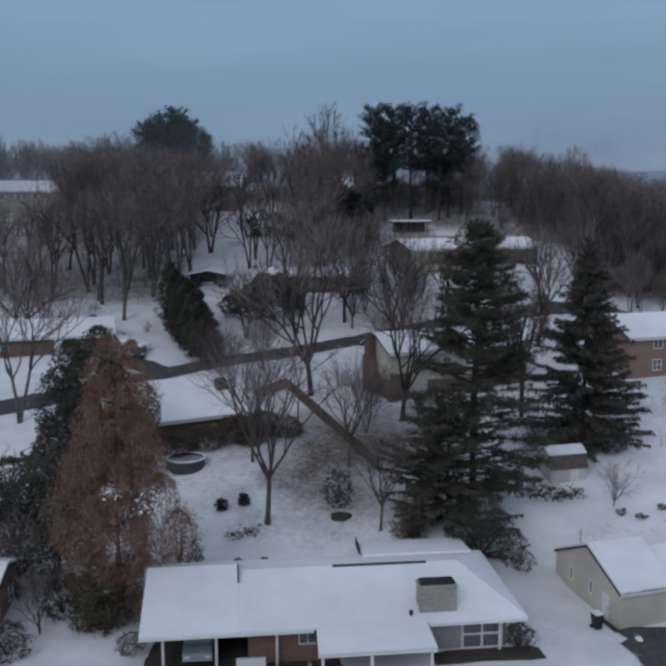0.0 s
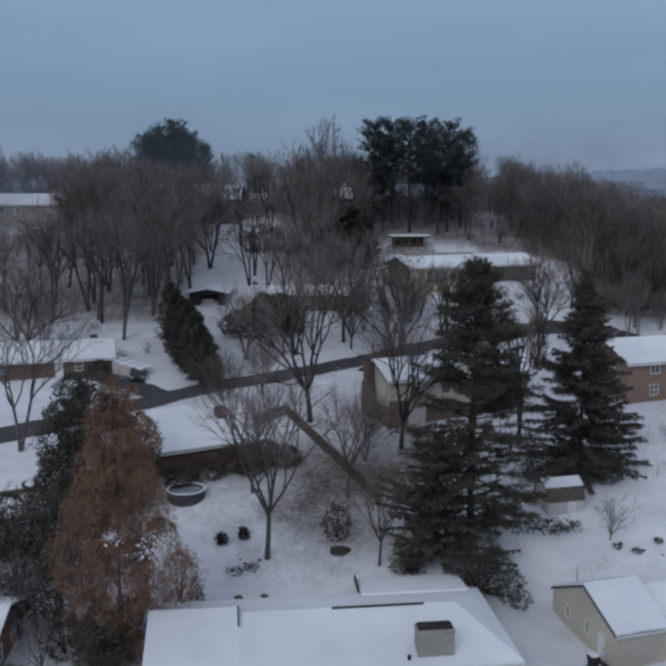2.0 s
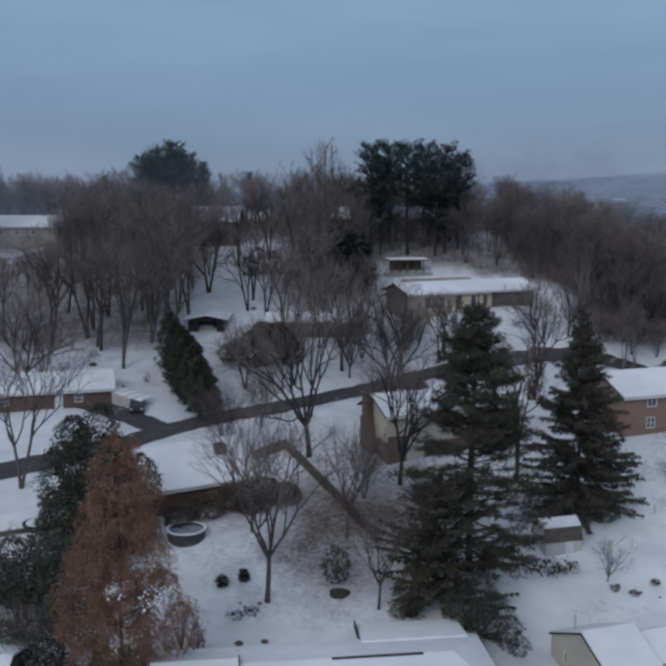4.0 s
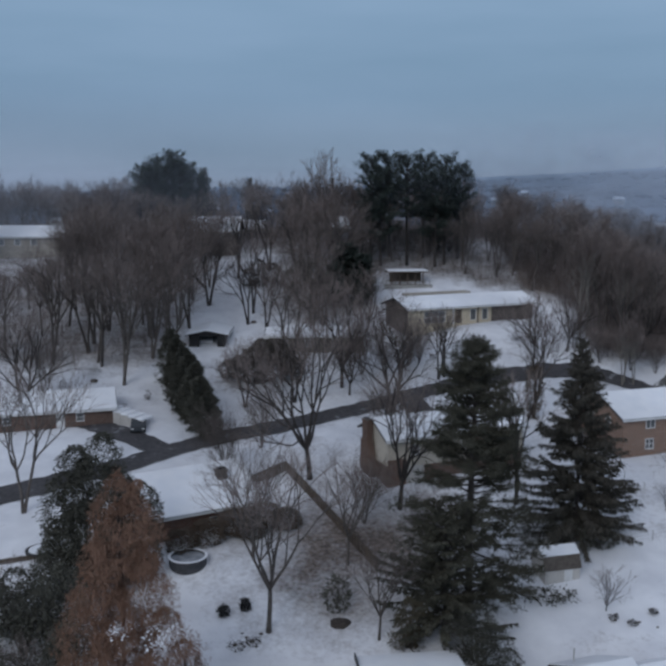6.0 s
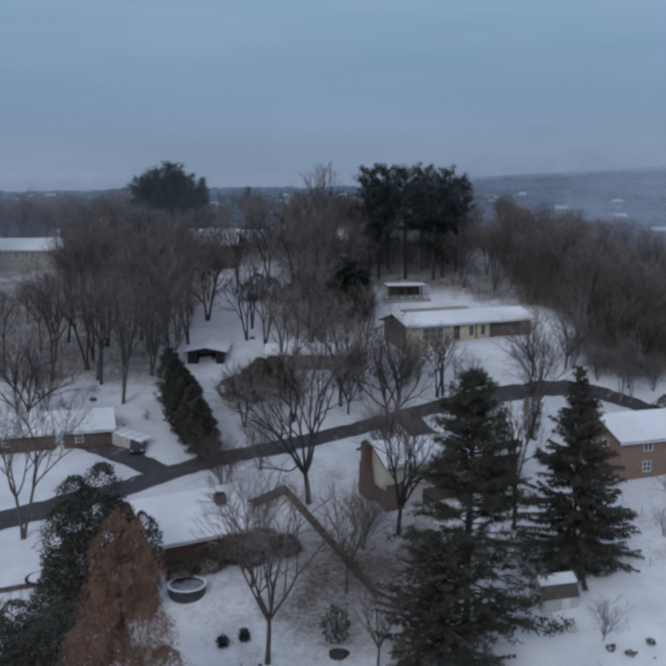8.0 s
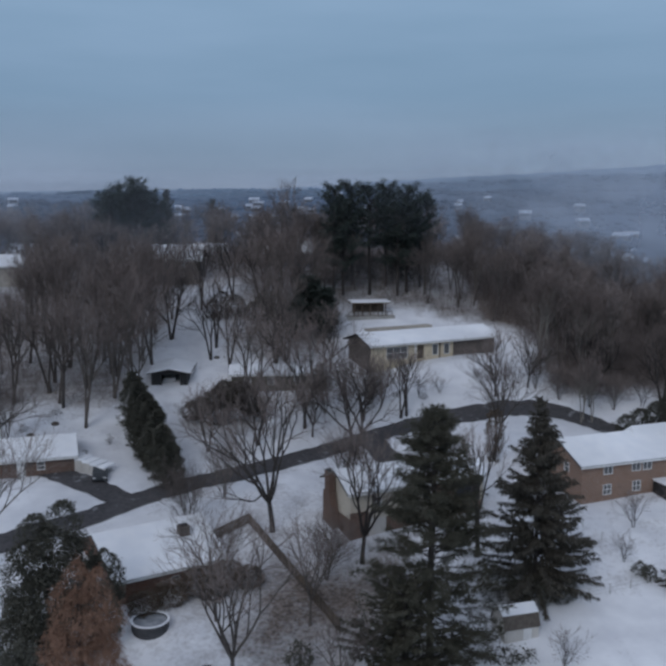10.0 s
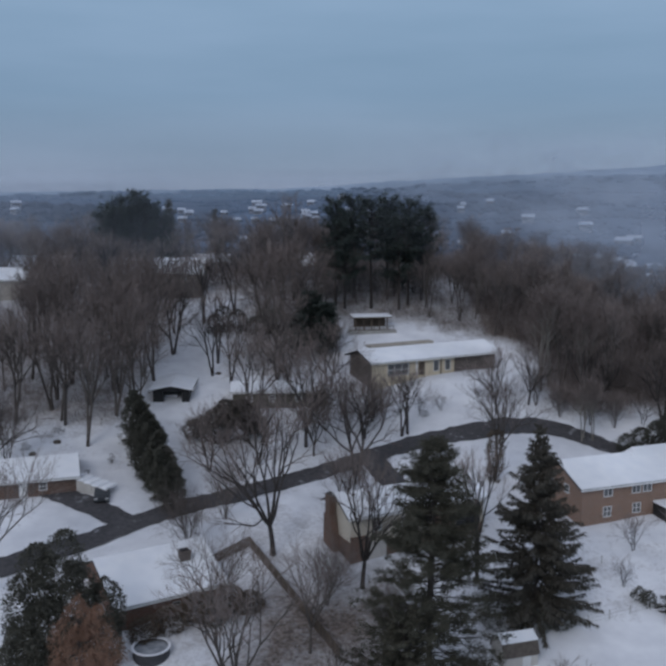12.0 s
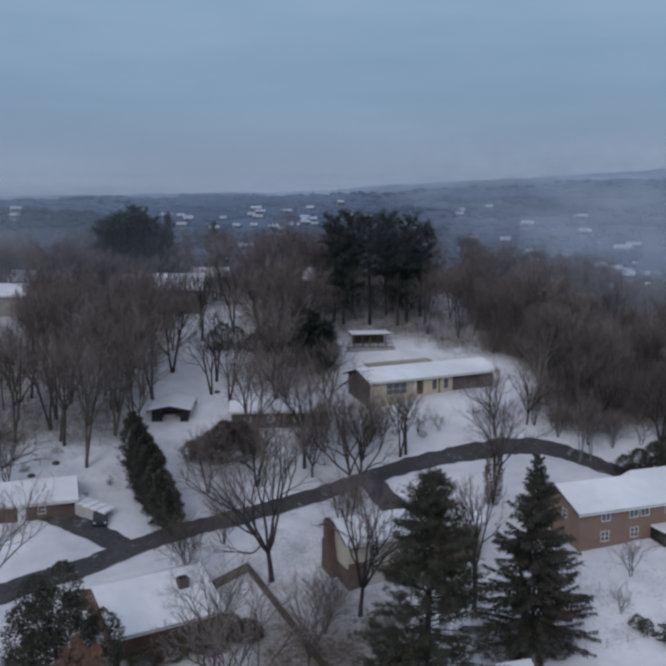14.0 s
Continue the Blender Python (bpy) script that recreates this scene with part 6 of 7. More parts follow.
def shrub(name, label, at, H, R, mat, n=1400, seed=0, size=0.3, top=0.35, category="shrub", shape=None, hollow=0.85):
    t = thing(name, label, category, at)
    w = Wood()
    rnd = random.Random(seed)
    for _ in range(7):
        a = rnd.random() * math.tau
        pts, _ = curve_points(Vector((0, 0, -0.15)), Vector((math.cos(a) * 0.35 * R, math.sin(a) * 0.35 * R, H * 0.6)).normalized(), H * 0.85, 4, 0.08, 0.02, rnd)
        w.limb(pts, [0.05 * H / 3, 0.04 * H / 3, 0.03 * H / 3, 0.02 * H / 3, 0.01], 4)
    part("stem", (w.v, w.f), M_BARK, t)
    env = shape or (lambda f: R * (math.sin(math.pi * min(1, 0.12 + f * 0.88)) ** top))
    part_mesh("foliage", cloud_mesh(seed, env, H, n, size, mat, hollow=hollow), t)
    return t


def lobed_tree(name, label, at, lobes, mat, seed, size=0.4, dens=900):
    """An evergreen whose crown is several uneven lobes (x, y, z, radius, height)."""
    t = thing(name, label, "tree", at)
    w = Wood()
    rnd = random.Random(seed)
    out = Leaves()
    for k, (lx, ly, lz, r, h) in enumerate(lobes):
        pts, _ = curve_points(Vector((0, 0, -0.3)), Vector((lx, ly, lz + h * 0.6)).normalized(), math.sqrt(lx * lx + ly * ly + (lz + h * 0.7) ** 2), 6, 0.03, 0.0, rnd)
        w.limb(pts, [0.16, 0.14, 0.12, 0.09, 0.06, 0.04, 0.02], 6)
        env = lambda f, r=r: r * math.sin(math.pi * min(1, 0.1 + f * 0.9)) ** 0.6
        for leaf, p, a, rd, s in leaf_cloud(seed + k, env, int(dens * r * h / 4), size, mat, shell=0.4):
            dd = (Vector((math.cos(a), math.sin(a), 0)) * 0.4 + Vector((rd.gauss(0, 0.6), rd.gauss(0, 0.6), rd.gauss(0.1, 0.5)))).normalized()
            q = Vector((p.x + lx, p.y + ly, p.z * h + lz))
            thick = noise.noise(q * 0.8) + 0.6 * noise.noise(q * 2.0)
            if thick < -0.14 and rd.random() < 0.88:
                continue
            out.blade(q + Vector((math.cos(a), math.sin(a), 0.2)) * (0.5 * thick), dd, (frame_of(dd)[0] + frame_of(dd)[1] * rd.gauss(0, 1)).normalized(), s, s * 0.2)
    part("trunk", (w.v, w.f), M_BARK, t)
    part_mesh("crown", mesh_of("crown", out.v, out.f, mat), t, "dense glossy dark leaves")


lobed_tree("holly_tree", "tall lumpy dark evergreen holly beside the brown conifer", put(-21.6, 78.8), ((0.3, 0.0, 2.5, 3.0, 9.5), (1.2, 0.6, 7.5, 2.0, 6.6), (-1.2, 0.3, 6.5, 1.9, 6.4), (-1.9, -0.6, 4.5, 2.2, 6.4), (1.9, 0.8, 3.5, 2.4, 7.4), (0.2, -1.0, 1.0, 3.2, 7.0), (-2.2, 0.6, 0.6, 2.5, 6.0), (2.6, -0.4, 0.5, 2.4, 6.0), (3.9, 1.2, 1.0, 1.9, 7.6), (4.6, 0.2, 0.4, 1.6, 5.6), (4.6, 1.4, 3.2, 1.7, 6.0)), M_EVERGREEN, 31, 0.3, 1500)
lobed_tree("holly_tree", "dark evergreen holly next to the brown conifer", put(-20.0, 63.5), ((0, 0, 0.4, 1.5, 6.4), (-0.9, 0.3, 0.2, 1.4, 5.0), (0.8, 0.4, 2.0, 1.4, 5.6)), M_EVERGREEN, 63, 0.28, 1300)
lobed_tree("holly_tree", "dark evergreen holly behind the brown conifer", put(-23.6, 76.4), ((0, 0, 0.4, 2.2, 6.6), (1.6, 0.3, 0.2, 2.0, 5.0), (-1.2, 0.4, 1.0, 1.6, 4.6)), M_EVERGREEN, 64, 0.3, 1300)
shrub("evergreen_shrub", "dark evergreen shrub beside a brick house", put(-20.6, 55.2), 2.2, 1.3, M_EVERGREEN, 2400, 65, 0.2)
lobed_tree("holly_tree", "dark evergreen holly at the lot edge", put(-26.4, 72.5), ((0, 0, 0.3, 2.6, 5.4), (-2.2, 0.5, 0.2, 2.4, 4.6), (2.0, -0.5, 0.2, 2.2, 4.2)), M_EVERGREEN, 66, 0.3, 1300)
lobed_tree("holly_tree", "dark evergreen holly at the lot edge", put(-21.5, 69.0), ((0, 0, 2.5, 2.2, 6.0), (-1.8, 0.4, 1.0, 2.2, 5.0), (1.4, -0.4, 0.5, 1.9, 4.6)), M_EVERGREEN, 61, 0.3, 1300)
shrub("evergreen_shrub", "dark rounded evergreen shrub at the lot edge", put(-25.0, 70.0), 6.0, 3.0, M_EVERGREEN, 5000, 33, 0.32)
shrub("evergreen_shrub", "dark rounded evergreen shrub at the lot edge", put(-24.8, 65.0), 3.2, 2.4, M_EVERGREEN, 3000, 34, 0.32)
lobed_tree("olive_shrub", "olive evergreen shrub under the brown conifer", put(-15.6, 58.6), ((0, 0, 0.1, 1.5, 5.4), (-0.9, -0.2, 0.1, 1.1, 3.6), (1.0, -0.4, 0.1, 1.1, 3.9), (0.3, -0.8, 0.1, 0.9, 2.6), (1.5, 0.2, 0.3, 0.8, 5.0)), M_OLIVE, 35, 0.2, 3000)
shrub("evergreen_shrub", "dark evergreen shrub beside the brown conifer", put(-18.7, 60.6), 3.0, 1.4, M_EVERGREEN, 4200, 68, 0.2)
shrub("evergreen_shrub", "dark low shrub beside a brick house", put(-22.0, 53.8), 2.0, 1.3, M_EVERGREEN, 3000, 69, 0.18)
shrub("rhododendron", "small leafy evergreen in the middle of the yard", put(0.6, 75.4), 3.0, 1.35, M_EVERGREEN, 620, 37, 0.42, top=0.7)
for x, y, hh, r in ((9.0, 187.0, 4.5, 3.6), (14.0, 189.0, 5.0, 4.2), (19.5, 188.0, 4.6, 3.8), (25.0, 187.0, 4.2, 3.4)):
    shrub("evergreen_shrub", "dark evergreen undergrowth below the ridge pines", put(x, y), hh, r, M_EVERGREEN, 2200, int(x * 10), 0.45)
shrub("evergreen_shrub", "dark bush below the spruce", put(20.6, 84.8), 2.6, 1.9, M_EVERGREEN, 3600, 42, 0.24)
shrub("evergreen_shrub", "dark bush below the spruce", put(23.6, 84.2), 2.8, 2.1, M_EVERGREEN, 3800, 47, 0.24)
shrub("evergreen_shrub", "dark bush below the spruce", put(26.6, 84.6), 2.2, 1.5, M_EVERGREEN, 2400, 48, 0.24)
lobed_tree("evergreen_shrub", "broad dark evergreen beside a brick house", put(49.3, 123.6), ((0, 0, 0.1, 2.0, 3.4), (2.4, 0.6, 0.1, 2.0, 4.2), (-2.0, -0.3, 0.1, 1.6, 2.6), (4.4, 1.6, 0.1, 1.8, 5.0)), M_EVERGREEN, 43, 0.3, 2200)
lobed_tree("evergreen_shrub", "tall dark evergreen beside a brick house", put(55.6, 127.2), ((0, 0, 0.1, 2.0, 6.4), (2.4, 0.6, 0.1, 2.2, 5.2)), M_EVERGREEN, 44, 0.3, 2200)
shrub("small_conifer", "tiny dark conifer in the snowy yard", put(-10.3, 67.0), 2.1, 0.7, M_EVERGREEN, 700, 45, 0.22, shape=lambda f: 0.75 * (1 - f) + 0.05)
lobed_tree("juniper", "low dark sprawling juniper at the garden edge", put(36.6, 87.2), ((0, 0, 0.1, 1.0, 1.5), (1.3, -0.7, 0.1, 1.0, 1.3), (2.6, -0.4, 0.1, 0.9, 1.4), (-0.5, 1.2, 0.1, 0.7, 1.6), (1.8, -1.8, 0.1, 0.7, 0.9)), M_EVERGREEN, 46, 0.26, 2600)
lobed_tree("juniper", "dark sprawling juniper behind the ranch house", put(11.9, 69.0), ((0, 0, 0.2, 1.8, 4.8), (1.1, -1.2, 0.2, 1.5, 3.7), (1.9, -2.8, 0.1, 1.1, 2.7), (-1.3, 0.6, 0.2, 1.4, 4.2), (2.5, -4.0, 0.1, 0.7, 1.8), (0.4, -1.6, 0.1, 1.2, 3.0)), M_EVERGREEN, 91, 0.2, 2600)
lobed_tree("juniper", "olive upright juniper behind the ranch house", put(6.6, 70.6), ((0, 0, 0.2, 1.2, 4.3), (0.9, 0.2, 0.2, 1.0, 3.7), (-0.8, -0.2, 0.1, 0.9, 2.9), (0.3, -0.6, 0.1, 0.8, 2.2)), M_OLIVE, 97, 0.18, 3000)
lobed_tree("evergreen_shrub", "ragged dark bush at the corner of the ranch house", put(12.4, 56.2), ((0, 0, 0.1, 0.8, 1.9), (0.5, -0.5, 0.1, 0.7, 1.5), (-0.3, 0.5, 0.1, 0.6, 1.3)), M_EVERGREEN, 51, 0.16, 4000)
shrub("evergreen_shrub", "dark bush at the carport corner", put(-12.9, 55.8), 1.3, 0.9, M_EVERGREEN, 1800, 52, 0.16)
shrub("brown_hedge", "brown leafy hedge beside the bungalow", put(-9.2, 87.0), 2.3, 1.9, M_LEAFLITTER, 6800, 53, 0.18, hollow=0.2)
shrub("brown_hedge", "brown leafy hedge beside the bungalow", put(-6.5, 88.4), 2.1, 1.8, M_LEAFLITTER, 6400, 54, 0.18, hollow=0.2)
shrub("brown_hedge", "brown leafy hedge beside the pool", put(-11.8, 85.4), 2.2, 1.8, M_LEAFLITTER, 6400, 55, 0.18, hollow=0.2)
shrub("brown_hedge", "brown leafy hedge beside the bungalow", put(-4.4, 88.0), 1.8, 1.7, M_LEAFLITTER, 5600, 156, 0.18, hollow=0.2)
shrub("brown_hedge", "brown leafy hedge beside the bungalow", put(-7.8, 86.4), 1.8, 1.7, M_LEAFLITTER, 5600, 157, 0.18, hollow=0.2)
shrub("brown_hedge", "brown leafy hedge beside the pool", put(-14.3, 84.0), 2.0, 1.6, M_LEAFLITTER, 5000, 155, 0.18, hollow=0.2)
shrub("pink_shrub", "pale pinkish twiggy shrub beside the brown conifer", put(-11.5, 66.8), 4.6, 1.5, M_PINKTWIG, 900, 56, 0.22)
shrub("pink_shrub", "pale pinkish twiggy shrub beside the brown conifer", put(-12.2, 65.0), 3.2, 1.1, M_PINKTWIG, 600, 57, 0.2)
shrub("brush_pile", "low heap of cut evergreen boughs beside the shed", put(19.4, 77.8), 0.12, 3.0, M_EVERGREEN, 1300, 58, 0.36, top=0.9)
shrub("ivy", "dark ivy round the foot of a bare tree", put(26.6, 115.2), 7.0, 1.0, M_LEAFLITTER, 3600, 59, 0.3)
lobed_tree("spreading_evergreen", "wide dusky brown spreading tree before a low house", put(-10.4, 127.8), ((0, 0, 1.2, 2.6, 4.2), (2.6, 0.8, 1.8, 2.4, 4.4), (-2.4, 0.2, 1.0, 2.0, 3.2), (1.2, -0.8, 2.8, 2.2, 3.8), (4.4, 0.6, 1.6, 1.8, 3.6), (-3.8, 0.6, 0.8, 1.4, 2.4), (5.8, 1.4, 1.0, 1.4, 2.6), (3.4, -0.6, 4.0, 1.5, 2.6)), M_DUSKY, 71, 0.36, 1900)
bare_tree("bare-topped tree over dusky foliage", TREE["vase"], put(-9.4, 128.2), 65, 0.62)
bare_tree("bare-topped tree over dusky foliage", TREE["vase"], put(-6.2, 128.6), 165, 0.6)
lobed_tree("dark_thicket", "dark purple-brown bushy thicket on the open slope", put(-12.4, 167.0), ((0, 0, 0.2, 2.4, 4.8), (2.4, 0.3, 0.1, 2.2, 4.2), (-1.8, 0.2, 0.1, 1.6, 3.2)), M_MULCH, 83, 0.36)
lobed_tree("yew_tree", "dark blocky evergreen on the open slope", put(-4.8, 166.0), ((0, 0, 0.2, 2.2, 5.0), (2.2, 0.4, 0.2, 2.0, 4.6), (-1.6, 0.2, 0.1, 1.8, 3.4)), M_EVERGREEN, 81, 0.36)
for x, y, hh, r, k in ((-34.0, 131.5, 0.8, 0.8, 301), (-37.3, 126.3, 1.2, 0.6, 302), (-24.6, 122.0, 1.4, 0.4, 303), (-27.0, 117.4, 1.2, 0.5, 304), (-16.8, 162.0, 0.7, 1.4, 305), (-20.5, 131.5, 1.0, 0.6, 306), (15.8, 134.5, 0.8, 0.5, 307), (20.0, 133.8, 0.9, 0.6, 308), (31.5, 140.5, 1.1, 0.8, 309), (29.0, 139.0, 0.9, 0.6, 310), (24.5, 74.0, 0.5, 0.4, 311), (25.9, 73.3, 0.45, 0.4, 312), (28.2, 74.6, 0.5, 0.35, 313), (-7.7, 70.6, 0.6, 0.7, 314), (-6.4, 71.2, 0.5, 0.6, 315)):
    shrub("low_shrub", "small dark leafless shrub poking out of the snow", put(x, y, 0.05), hh, r, M_MULCH, 420, k, 0.16)
shrub("wrapped_shrub", "dark wrapped shrub in the snow", put(-9.2, 74.6), 1.0, 0.45, M_DARK, 900, 49, 0.2, hollow=0.0)
shrub("wrapped_shrub", "dark wrapped shrub in the snow", put(-7.4, 75.4), 1.1, 0.45, M_DARK, 900, 50, 0.2, hollow=0.0)


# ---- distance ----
def haze_glow_material(colour, glow, snow, drifts=(0.75, 1.9)):
    """Distant land: woods and snow patches, with the valley's haze painted in as bluish colour and emission, stronger
    in drifts.
    """
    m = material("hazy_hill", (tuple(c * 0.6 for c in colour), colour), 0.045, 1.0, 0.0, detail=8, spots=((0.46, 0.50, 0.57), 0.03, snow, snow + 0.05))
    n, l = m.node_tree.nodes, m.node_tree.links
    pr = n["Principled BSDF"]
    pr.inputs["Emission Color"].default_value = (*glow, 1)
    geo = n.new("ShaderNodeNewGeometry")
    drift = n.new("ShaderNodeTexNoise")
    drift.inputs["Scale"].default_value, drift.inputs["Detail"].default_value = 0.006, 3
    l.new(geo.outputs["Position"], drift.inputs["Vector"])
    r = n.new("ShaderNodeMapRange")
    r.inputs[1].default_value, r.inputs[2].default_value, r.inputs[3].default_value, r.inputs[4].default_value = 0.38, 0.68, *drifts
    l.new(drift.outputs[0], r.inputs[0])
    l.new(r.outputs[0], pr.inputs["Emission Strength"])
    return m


# last entry of each row: glow painted in for haze, brighter with distance
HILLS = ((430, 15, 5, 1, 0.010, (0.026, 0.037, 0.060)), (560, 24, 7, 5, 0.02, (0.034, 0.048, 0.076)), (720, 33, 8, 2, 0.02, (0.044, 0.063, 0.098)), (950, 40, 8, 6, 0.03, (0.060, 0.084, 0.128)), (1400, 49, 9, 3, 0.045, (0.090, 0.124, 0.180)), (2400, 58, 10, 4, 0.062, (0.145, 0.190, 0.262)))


def clumps(spots, rnd):
    """Far tree crowns, each a small uneven dome (x, y, z, width, height)."""
    v, f = [], []
    for x, y, z, w, h in spots:
        b = len(v)
        for zz, k in ((0.0, 0.75), (0.55, 1.0)):
            for i in range(5):
                a = math.tau * (i + rnd.random() * 0.5) / 5
                r = w * 0.5 * k * rnd.uniform(0.7, 1.2)
                v.append((x + r * math.cos(a), y + r * math.sin(a), z + h * zz * rnd.uniform(0.85, 1.15)))
        v.append((x, y, z + h))
        for i in range(5):
            j = (i + 1) % 5
            f += [(b + i, b + j, b + 5 + j, b + 5 + i), (b + 5 + i, b + 5 + j, b + 10)]
    return v, f


def far_hills():
    rnd = random.Random(88)
    for k, (y, h0, amp, seed, tilt, glow) in enumerate(HILLS):
        # base colour darkens and glow grows from hill to hill, imitating haze
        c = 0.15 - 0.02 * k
        m = haze_glow_material((c * 0.5, c * 0.60, c * 0.84), tuple((0.7, 0.7, 0.68, 0.64, 0.66, 0.82)[k] * g * b for g, b in zip(glow, (0.86, 0.98, 1.1))), 0.62 if k < 3 else 0.95, (0.75, 1.9) if k < 3 else (0.85, 1.2))
        v, f = [], []
        n, rows = 130, 8

        def height(x, s, y=y, h0=h0, amp=amp, seed=seed, tilt=tilt):
            top = h0 + amp * noise.noise(Vector((x / y * 4.2 + seed * 7, seed, 0))) + amp * 0.5 * noise.noise(Vector((x / y * 15 + seed, seed * 3, 1))) + x * tilt * (1 if x > 0 else 0.25)
            return 4 + math.sin(s * math.pi / 2) * max(2.0, top - 4)

        for j in range(rows):
            for i in range(n + 1):
                x = (i / n - 0.5) * y * 1.6
                v.append((x, y + j * y * 0.022, height(x, j / (rows - 1)) + 1.2 * noise.noise(Vector((x * 0.12, j * 2.1, seed))) * (y / 700)))
        for j in range(rows - 1):
            for i in range(n):
                a = j * (n + 1) + i
                f.append((a, a + 1, a + n + 2, a + n + 1))
        tagged(new("backdrop_hill", mesh_of("backdrop_hill", v, f, m, True)), "wooded hills with snow patches and haze painted as a blue glow", "hills", kind="structure")
        spots = []
        tries = 0
        while len(spots) < (2800, 2400, 1800, 1300, 500, 0)[k] and tries < 30000:
            tries += 1
            s = rnd.random() ** 0.6
            x = rnd.uniform(-0.44, 0.5) * y
            yy = y + s * 7 * y * 0.022
            if noise.noise(Vector((x * 0.013, yy * 0.03, seed))) < -0.12 and rnd.random() < 0.93:
                continue
            w = rnd.uniform(4, 8) * (y / 560) ** 0.5
            spots.append((x, yy, height(x, s) - 1.0, w * 1.3, w * rnd.uniform(0.5, 0.8) * (1.0 if k < 3 else 0.6)))
        # the clumps get the same painted haze glow as their hill
        wood = haze_glow_material((c * 0.42, c * 0.48, c * 0.64), tuple(g * (0.62, 0.62, 0.6, 0.58, 0.6, 0.8)[k] * b for g, b in zip(glow, (0.86, 0.98, 1.1))), 0.9)
        tagged(new("far_woods", mesh_of("far_woods", *clumps(spots, rnd), wood)), "far woods with painted haze on the hills beyond the valley", "woods", kind="stuff")
    # valley floor woods, with a faint glow painted in for haze
    spots = []
    while len(spots) < 4200:
        yy = rnd.uniform(268, 440)
        x = rnd.uniform(-0.44, 0.5) * yy
        if noise.noise(Vector((x * 0.02, yy * 0.02, 4))) < -0.1 and rnd.random() < 0.92:
            continue
        w = rnd.uniform(3, 6)
        spots.append((x, yy, ground(x, yy) - 0.4, w, w * rnd.uniform(0.9, 1.7)))
    tagged(new("far_woods", mesh_of("far_woods", *clumps(spots, rnd), haze_glow_material((0.06, 0.06, 0.068), (0.018, 0.024, 0.036), 0.9))), "dim bare woods with painted haze on the valley floor", "woods", kind="stuff")


far_hills()


# ---- far town in the valley ----
bpy.context.view_layer.update()


def land_height(x, y):
    """Top of the land as it is built there."""
    hit, place, *_ = scene.ray_cast(bpy.context.evaluated_depsgraph_get(), Vector((x, y, 400)), Vector((0, 0, -1)))
    return place.z if hit else ground(x, y)


def far_house(name, label, x, y, rz, L, W, H):
    h = thing(name, label, "house", (x, y, land_height(x, y)), rz, "valley houses")
    part("wall", box(0, 0, -2.5, L, W, H), M_HAZEWALL, h)
    part("roof", ([(-0.5, -0.5, H), (L + 0.5, -0.5, H), (L + 0.5, W + 0.5, H), (-0.5, W + 0.5, H), (-0.5, W / 2, H + 2), (L + 0.5, W / 2, H + 2)], [(0, 1, 5, 4), (2, 3, 4, 5), (0, 4, 3), (1, 2, 5), (3, 2, 1, 0)]), M_HAZEROOF, h, "snow-covered roof")
    for k in range(3 if y > 500 else 0):
        part("window", box(1.0 + k * 2.0, -0.1, H - 2.0, 1.9 + k * 2.0, 0.0, H - 0.7), M_DARK, h)


rnd_town = random.Random(404)
for dx, y in ((-0.30, 820), (-0.22, 900), (-0.16, 760), (-0.06, 800), (0.02, 820), (0.06, 640), (0.09, 860), (0.18, 780), (0.24, 720), (0.29, 640), (0.33, 500)):
    for _ in range(4):
        yy = y + rnd_town.uniform(-50, 60)
        far_house("valley_house", "small snow-roofed house far down in the hazy valley", dx * yy + rnd_town.gauss(0, 20), yy, rnd_town.uniform(-40, 40), rnd_town.uniform(5, 9), rnd_town.uniform(4.5, 6.5), rnd_town.uniform(2.5, 4.5))
for dx, y, n in ((-0.075, 640, 4), (-0.02, 690, 5), (0.005, 700, 5), (0.15, 690, 4), (0.22, 650, 4), (0.21, 560, 3), (0.30, 470, 3), (0.38, 450, 3), (0.33, 410, 4), (0.37, 380, 3), (-0.10, 700, 3), (-0.04, 600, 4), (0.11, 610, 4), (0.26, 520, 4), (0.34, 560, 3), (-0.06, 790, 5), (0.03, 780, 6), (0.07, 740, 5), (-0.14, 760, 4), (-0.28, 690, 4)):
    for _ in range(n):
        yy = y + rnd_town.uniform(-35, 45)
        far_house("valley_house", "small snow-roofed house far down in the hazy valley", dx * yy + rnd_town.uniform(-22, 22), yy, rnd_town.uniform(-25, 25), rnd_town.uniform(6, 11) * (0.6 if yy < 520 else 0.8), 6 * (0.55 if yy < 520 else 0.7), rnd_town.uniform(3, 5.5) * (0.65 if yy < 520 else 0.9))


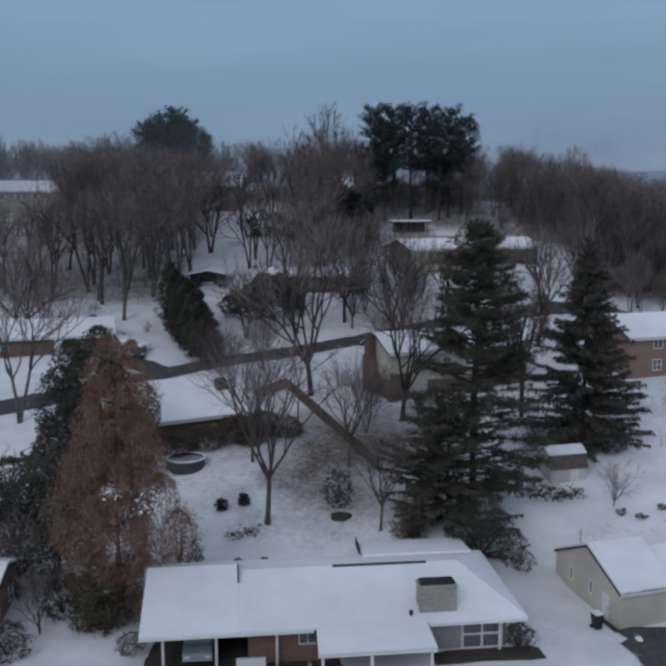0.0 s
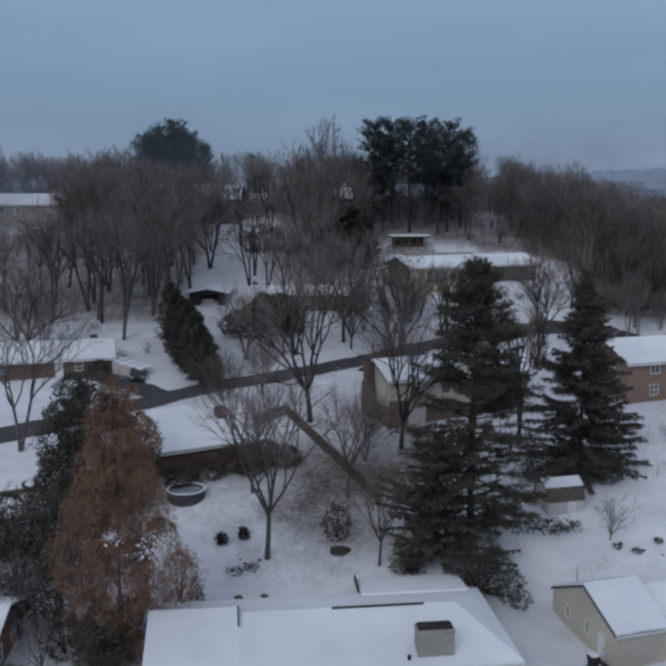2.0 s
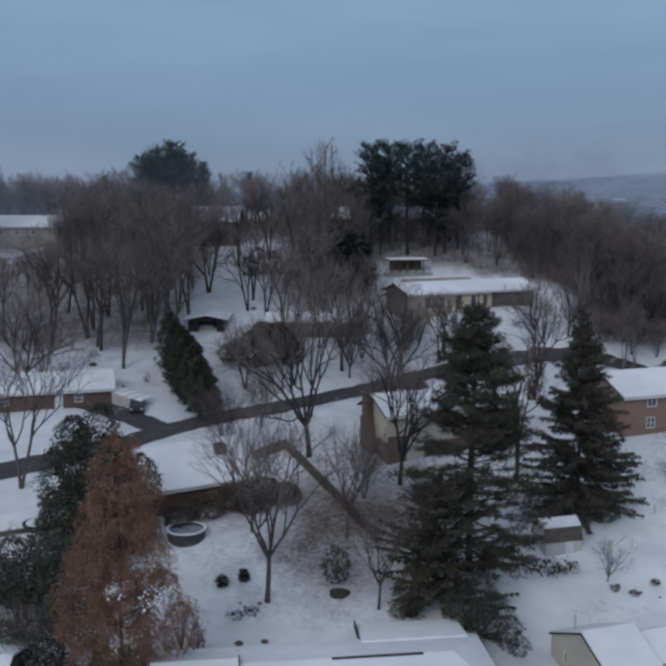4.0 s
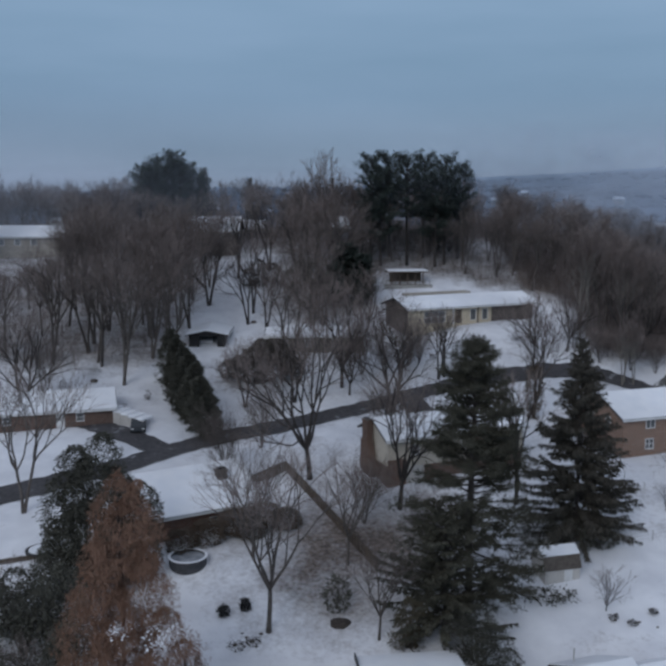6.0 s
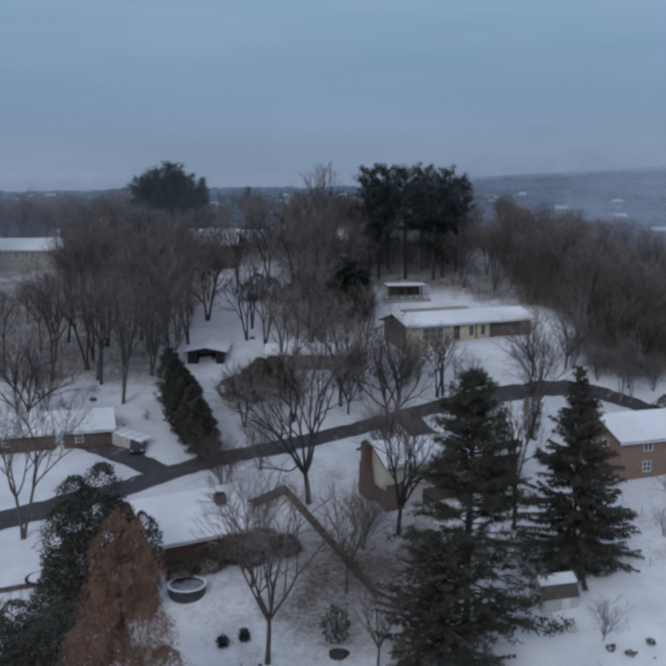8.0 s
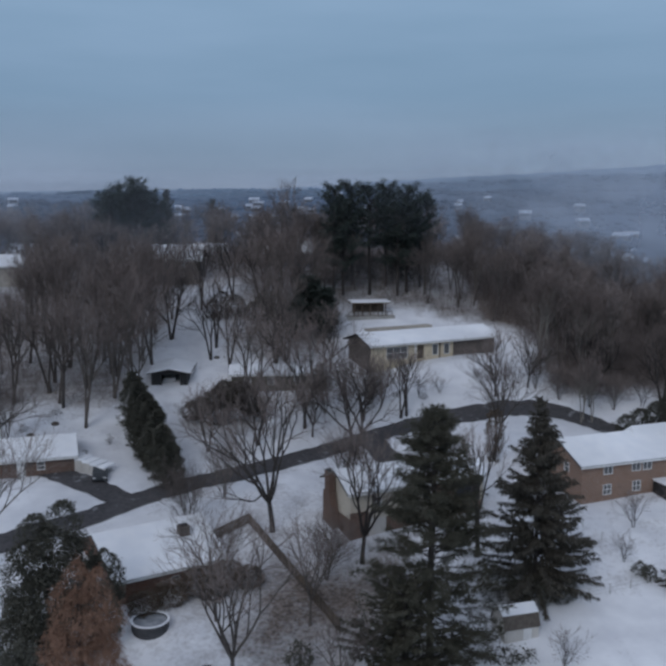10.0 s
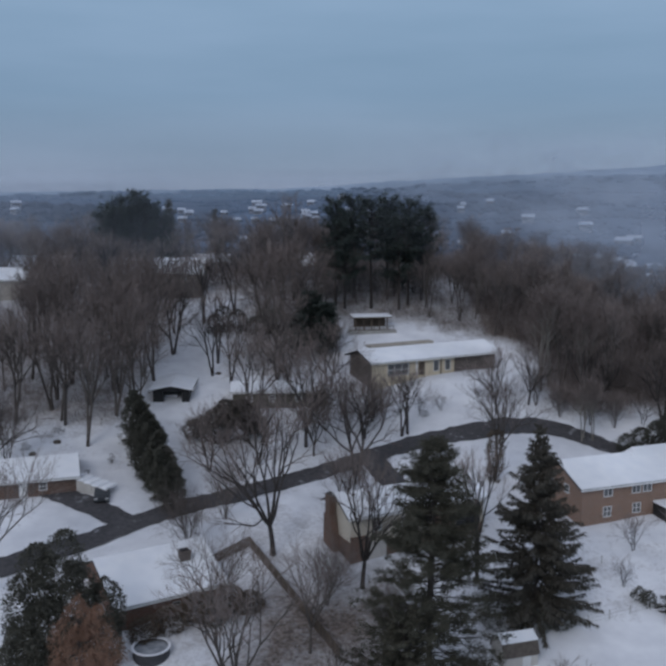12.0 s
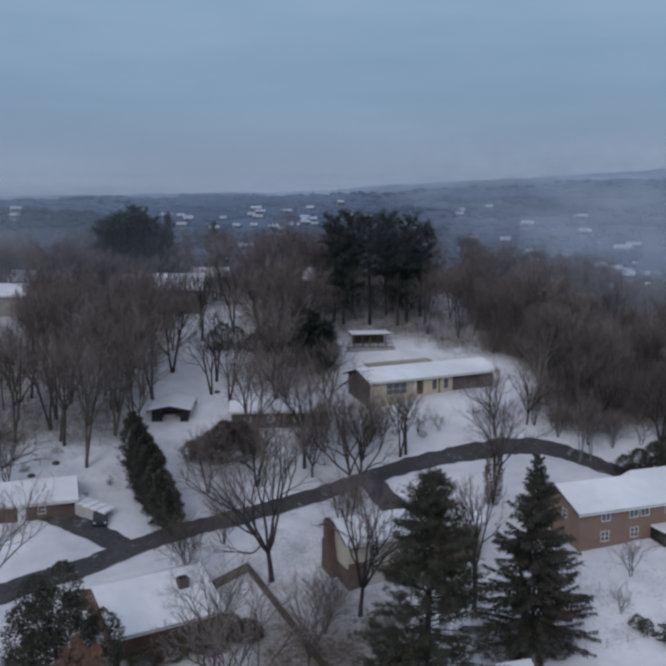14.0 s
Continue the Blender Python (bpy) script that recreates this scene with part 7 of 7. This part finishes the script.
# ---- mist and haze sheets ----
def mist_material(scale=0.016, thick=0.6):
    """Surface of a see-through sheet that imitates mist and haze: mostly clear, lit by the sky, thickest in soft
    billows and fading out at its edges.
    """
    m = bpy.data.materials.new("mist")
    m.use_nodes = True
    n, l = m.node_tree.nodes, m.node_tree.links
    n.clear()
    geo = n.new("ShaderNodeNewGeometry")
    tex = n.new("ShaderNodeTexNoise")
    tex.inputs["Scale"].default_value, tex.inputs["Detail"].default_value = scale, 5
    l.new(geo.outputs["Position"], tex.inputs["Vector"])
    r = n.new("ShaderNodeMapRange")
    r.inputs[1].default_value, r.inputs[2].default_value, r.inputs[3].default_value, r.inputs[4].default_value = 0.35, 0.70, thick * 0.05, thick
    l.new(tex.outputs[0], r.inputs[0])
    out = r.outputs[0]
    at = n.new("ShaderNodeAttribute")
    at.attribute_name = "thickness"
    mu = n.new("ShaderNodeMath")
    mu.operation = "MULTIPLY"
    l.new(out, mu.inputs[0])
    l.new(at.outputs["Fac"], mu.inputs[1])
    clear, white = n.new("ShaderNodeBsdfTransparent"), n.new("ShaderNodeBsdfDiffuse")
    white.inputs[0].default_value = (0.58, 0.66, 0.78, 1)
    mx, o = n.new("ShaderNodeMixShader"), n.new("ShaderNodeOutputMaterial")
    l.new(mu.outputs[0], mx.inputs[0])
    l.new(clear.outputs[0], mx.inputs[1])
    l.new(white.outputs[0], mx.inputs[2])
    l.new(mx.outputs[0], o.inputs[0])
    return m


# one wavy upright sheet that stands in for a depth of mist
def mist_sheet(x0, x1, y, z0, z1, mat):
    v, f, fade = [], [], []
    n, rows = 36, 14
    for j in range(rows + 1):
        for i in range(n + 1):
            u, w = i / n, j / rows
            v.append((x0 + (x1 - x0) * u, y + 14 * noise.noise(Vector((u * 5, w * 3, y))), z0 + (z1 - z0) * w))
            fade.append(min(1, 4 * u, 4 * (1 - u)) * math.sin(math.pi * w) ** 0.8)
    for j in range(rows):
        for i in range(n):
            a = j * (n + 1) + i
            f.append((a, a + 1, a + n + 2, a + n + 1))
    me = mesh_of("backdrop_mist_sheet", v, f, mat, True)
    me.attributes.new("thickness", "FLOAT", "POINT").data.foreach_set("value", fade)
    tagged(new("backdrop_mist_sheet", me), "translucent upright sheet imitating mist and haze", "mist", kind="structure")


M_MIST = mist_material()
mist_sheet(50, 330, 400, -4, 58, M_MIST)
mist_sheet(60, 460, 560, 2, 78, M_MIST)
mist_sheet(60, 620, 900, 10, 110, M_MIST)
# added sheet that blurs the skyline as far haze would
M_HORIZONHAZE = mist_material(0.004, 0.5)
mist_sheet(-1500, 1700, 1900, 10, 96, M_HORIZONHAZE)
# added veils that pale the dark ridge trees, imitating haze in the air
M_HAZEVEIL = mist_material(0.012, 0.17)
mist_sheet(-140, 150, 176, 2, 62, M_HAZEVEIL)
mist_sheet(-150, 160, 206, 4, 66, M_HAZEVEIL)
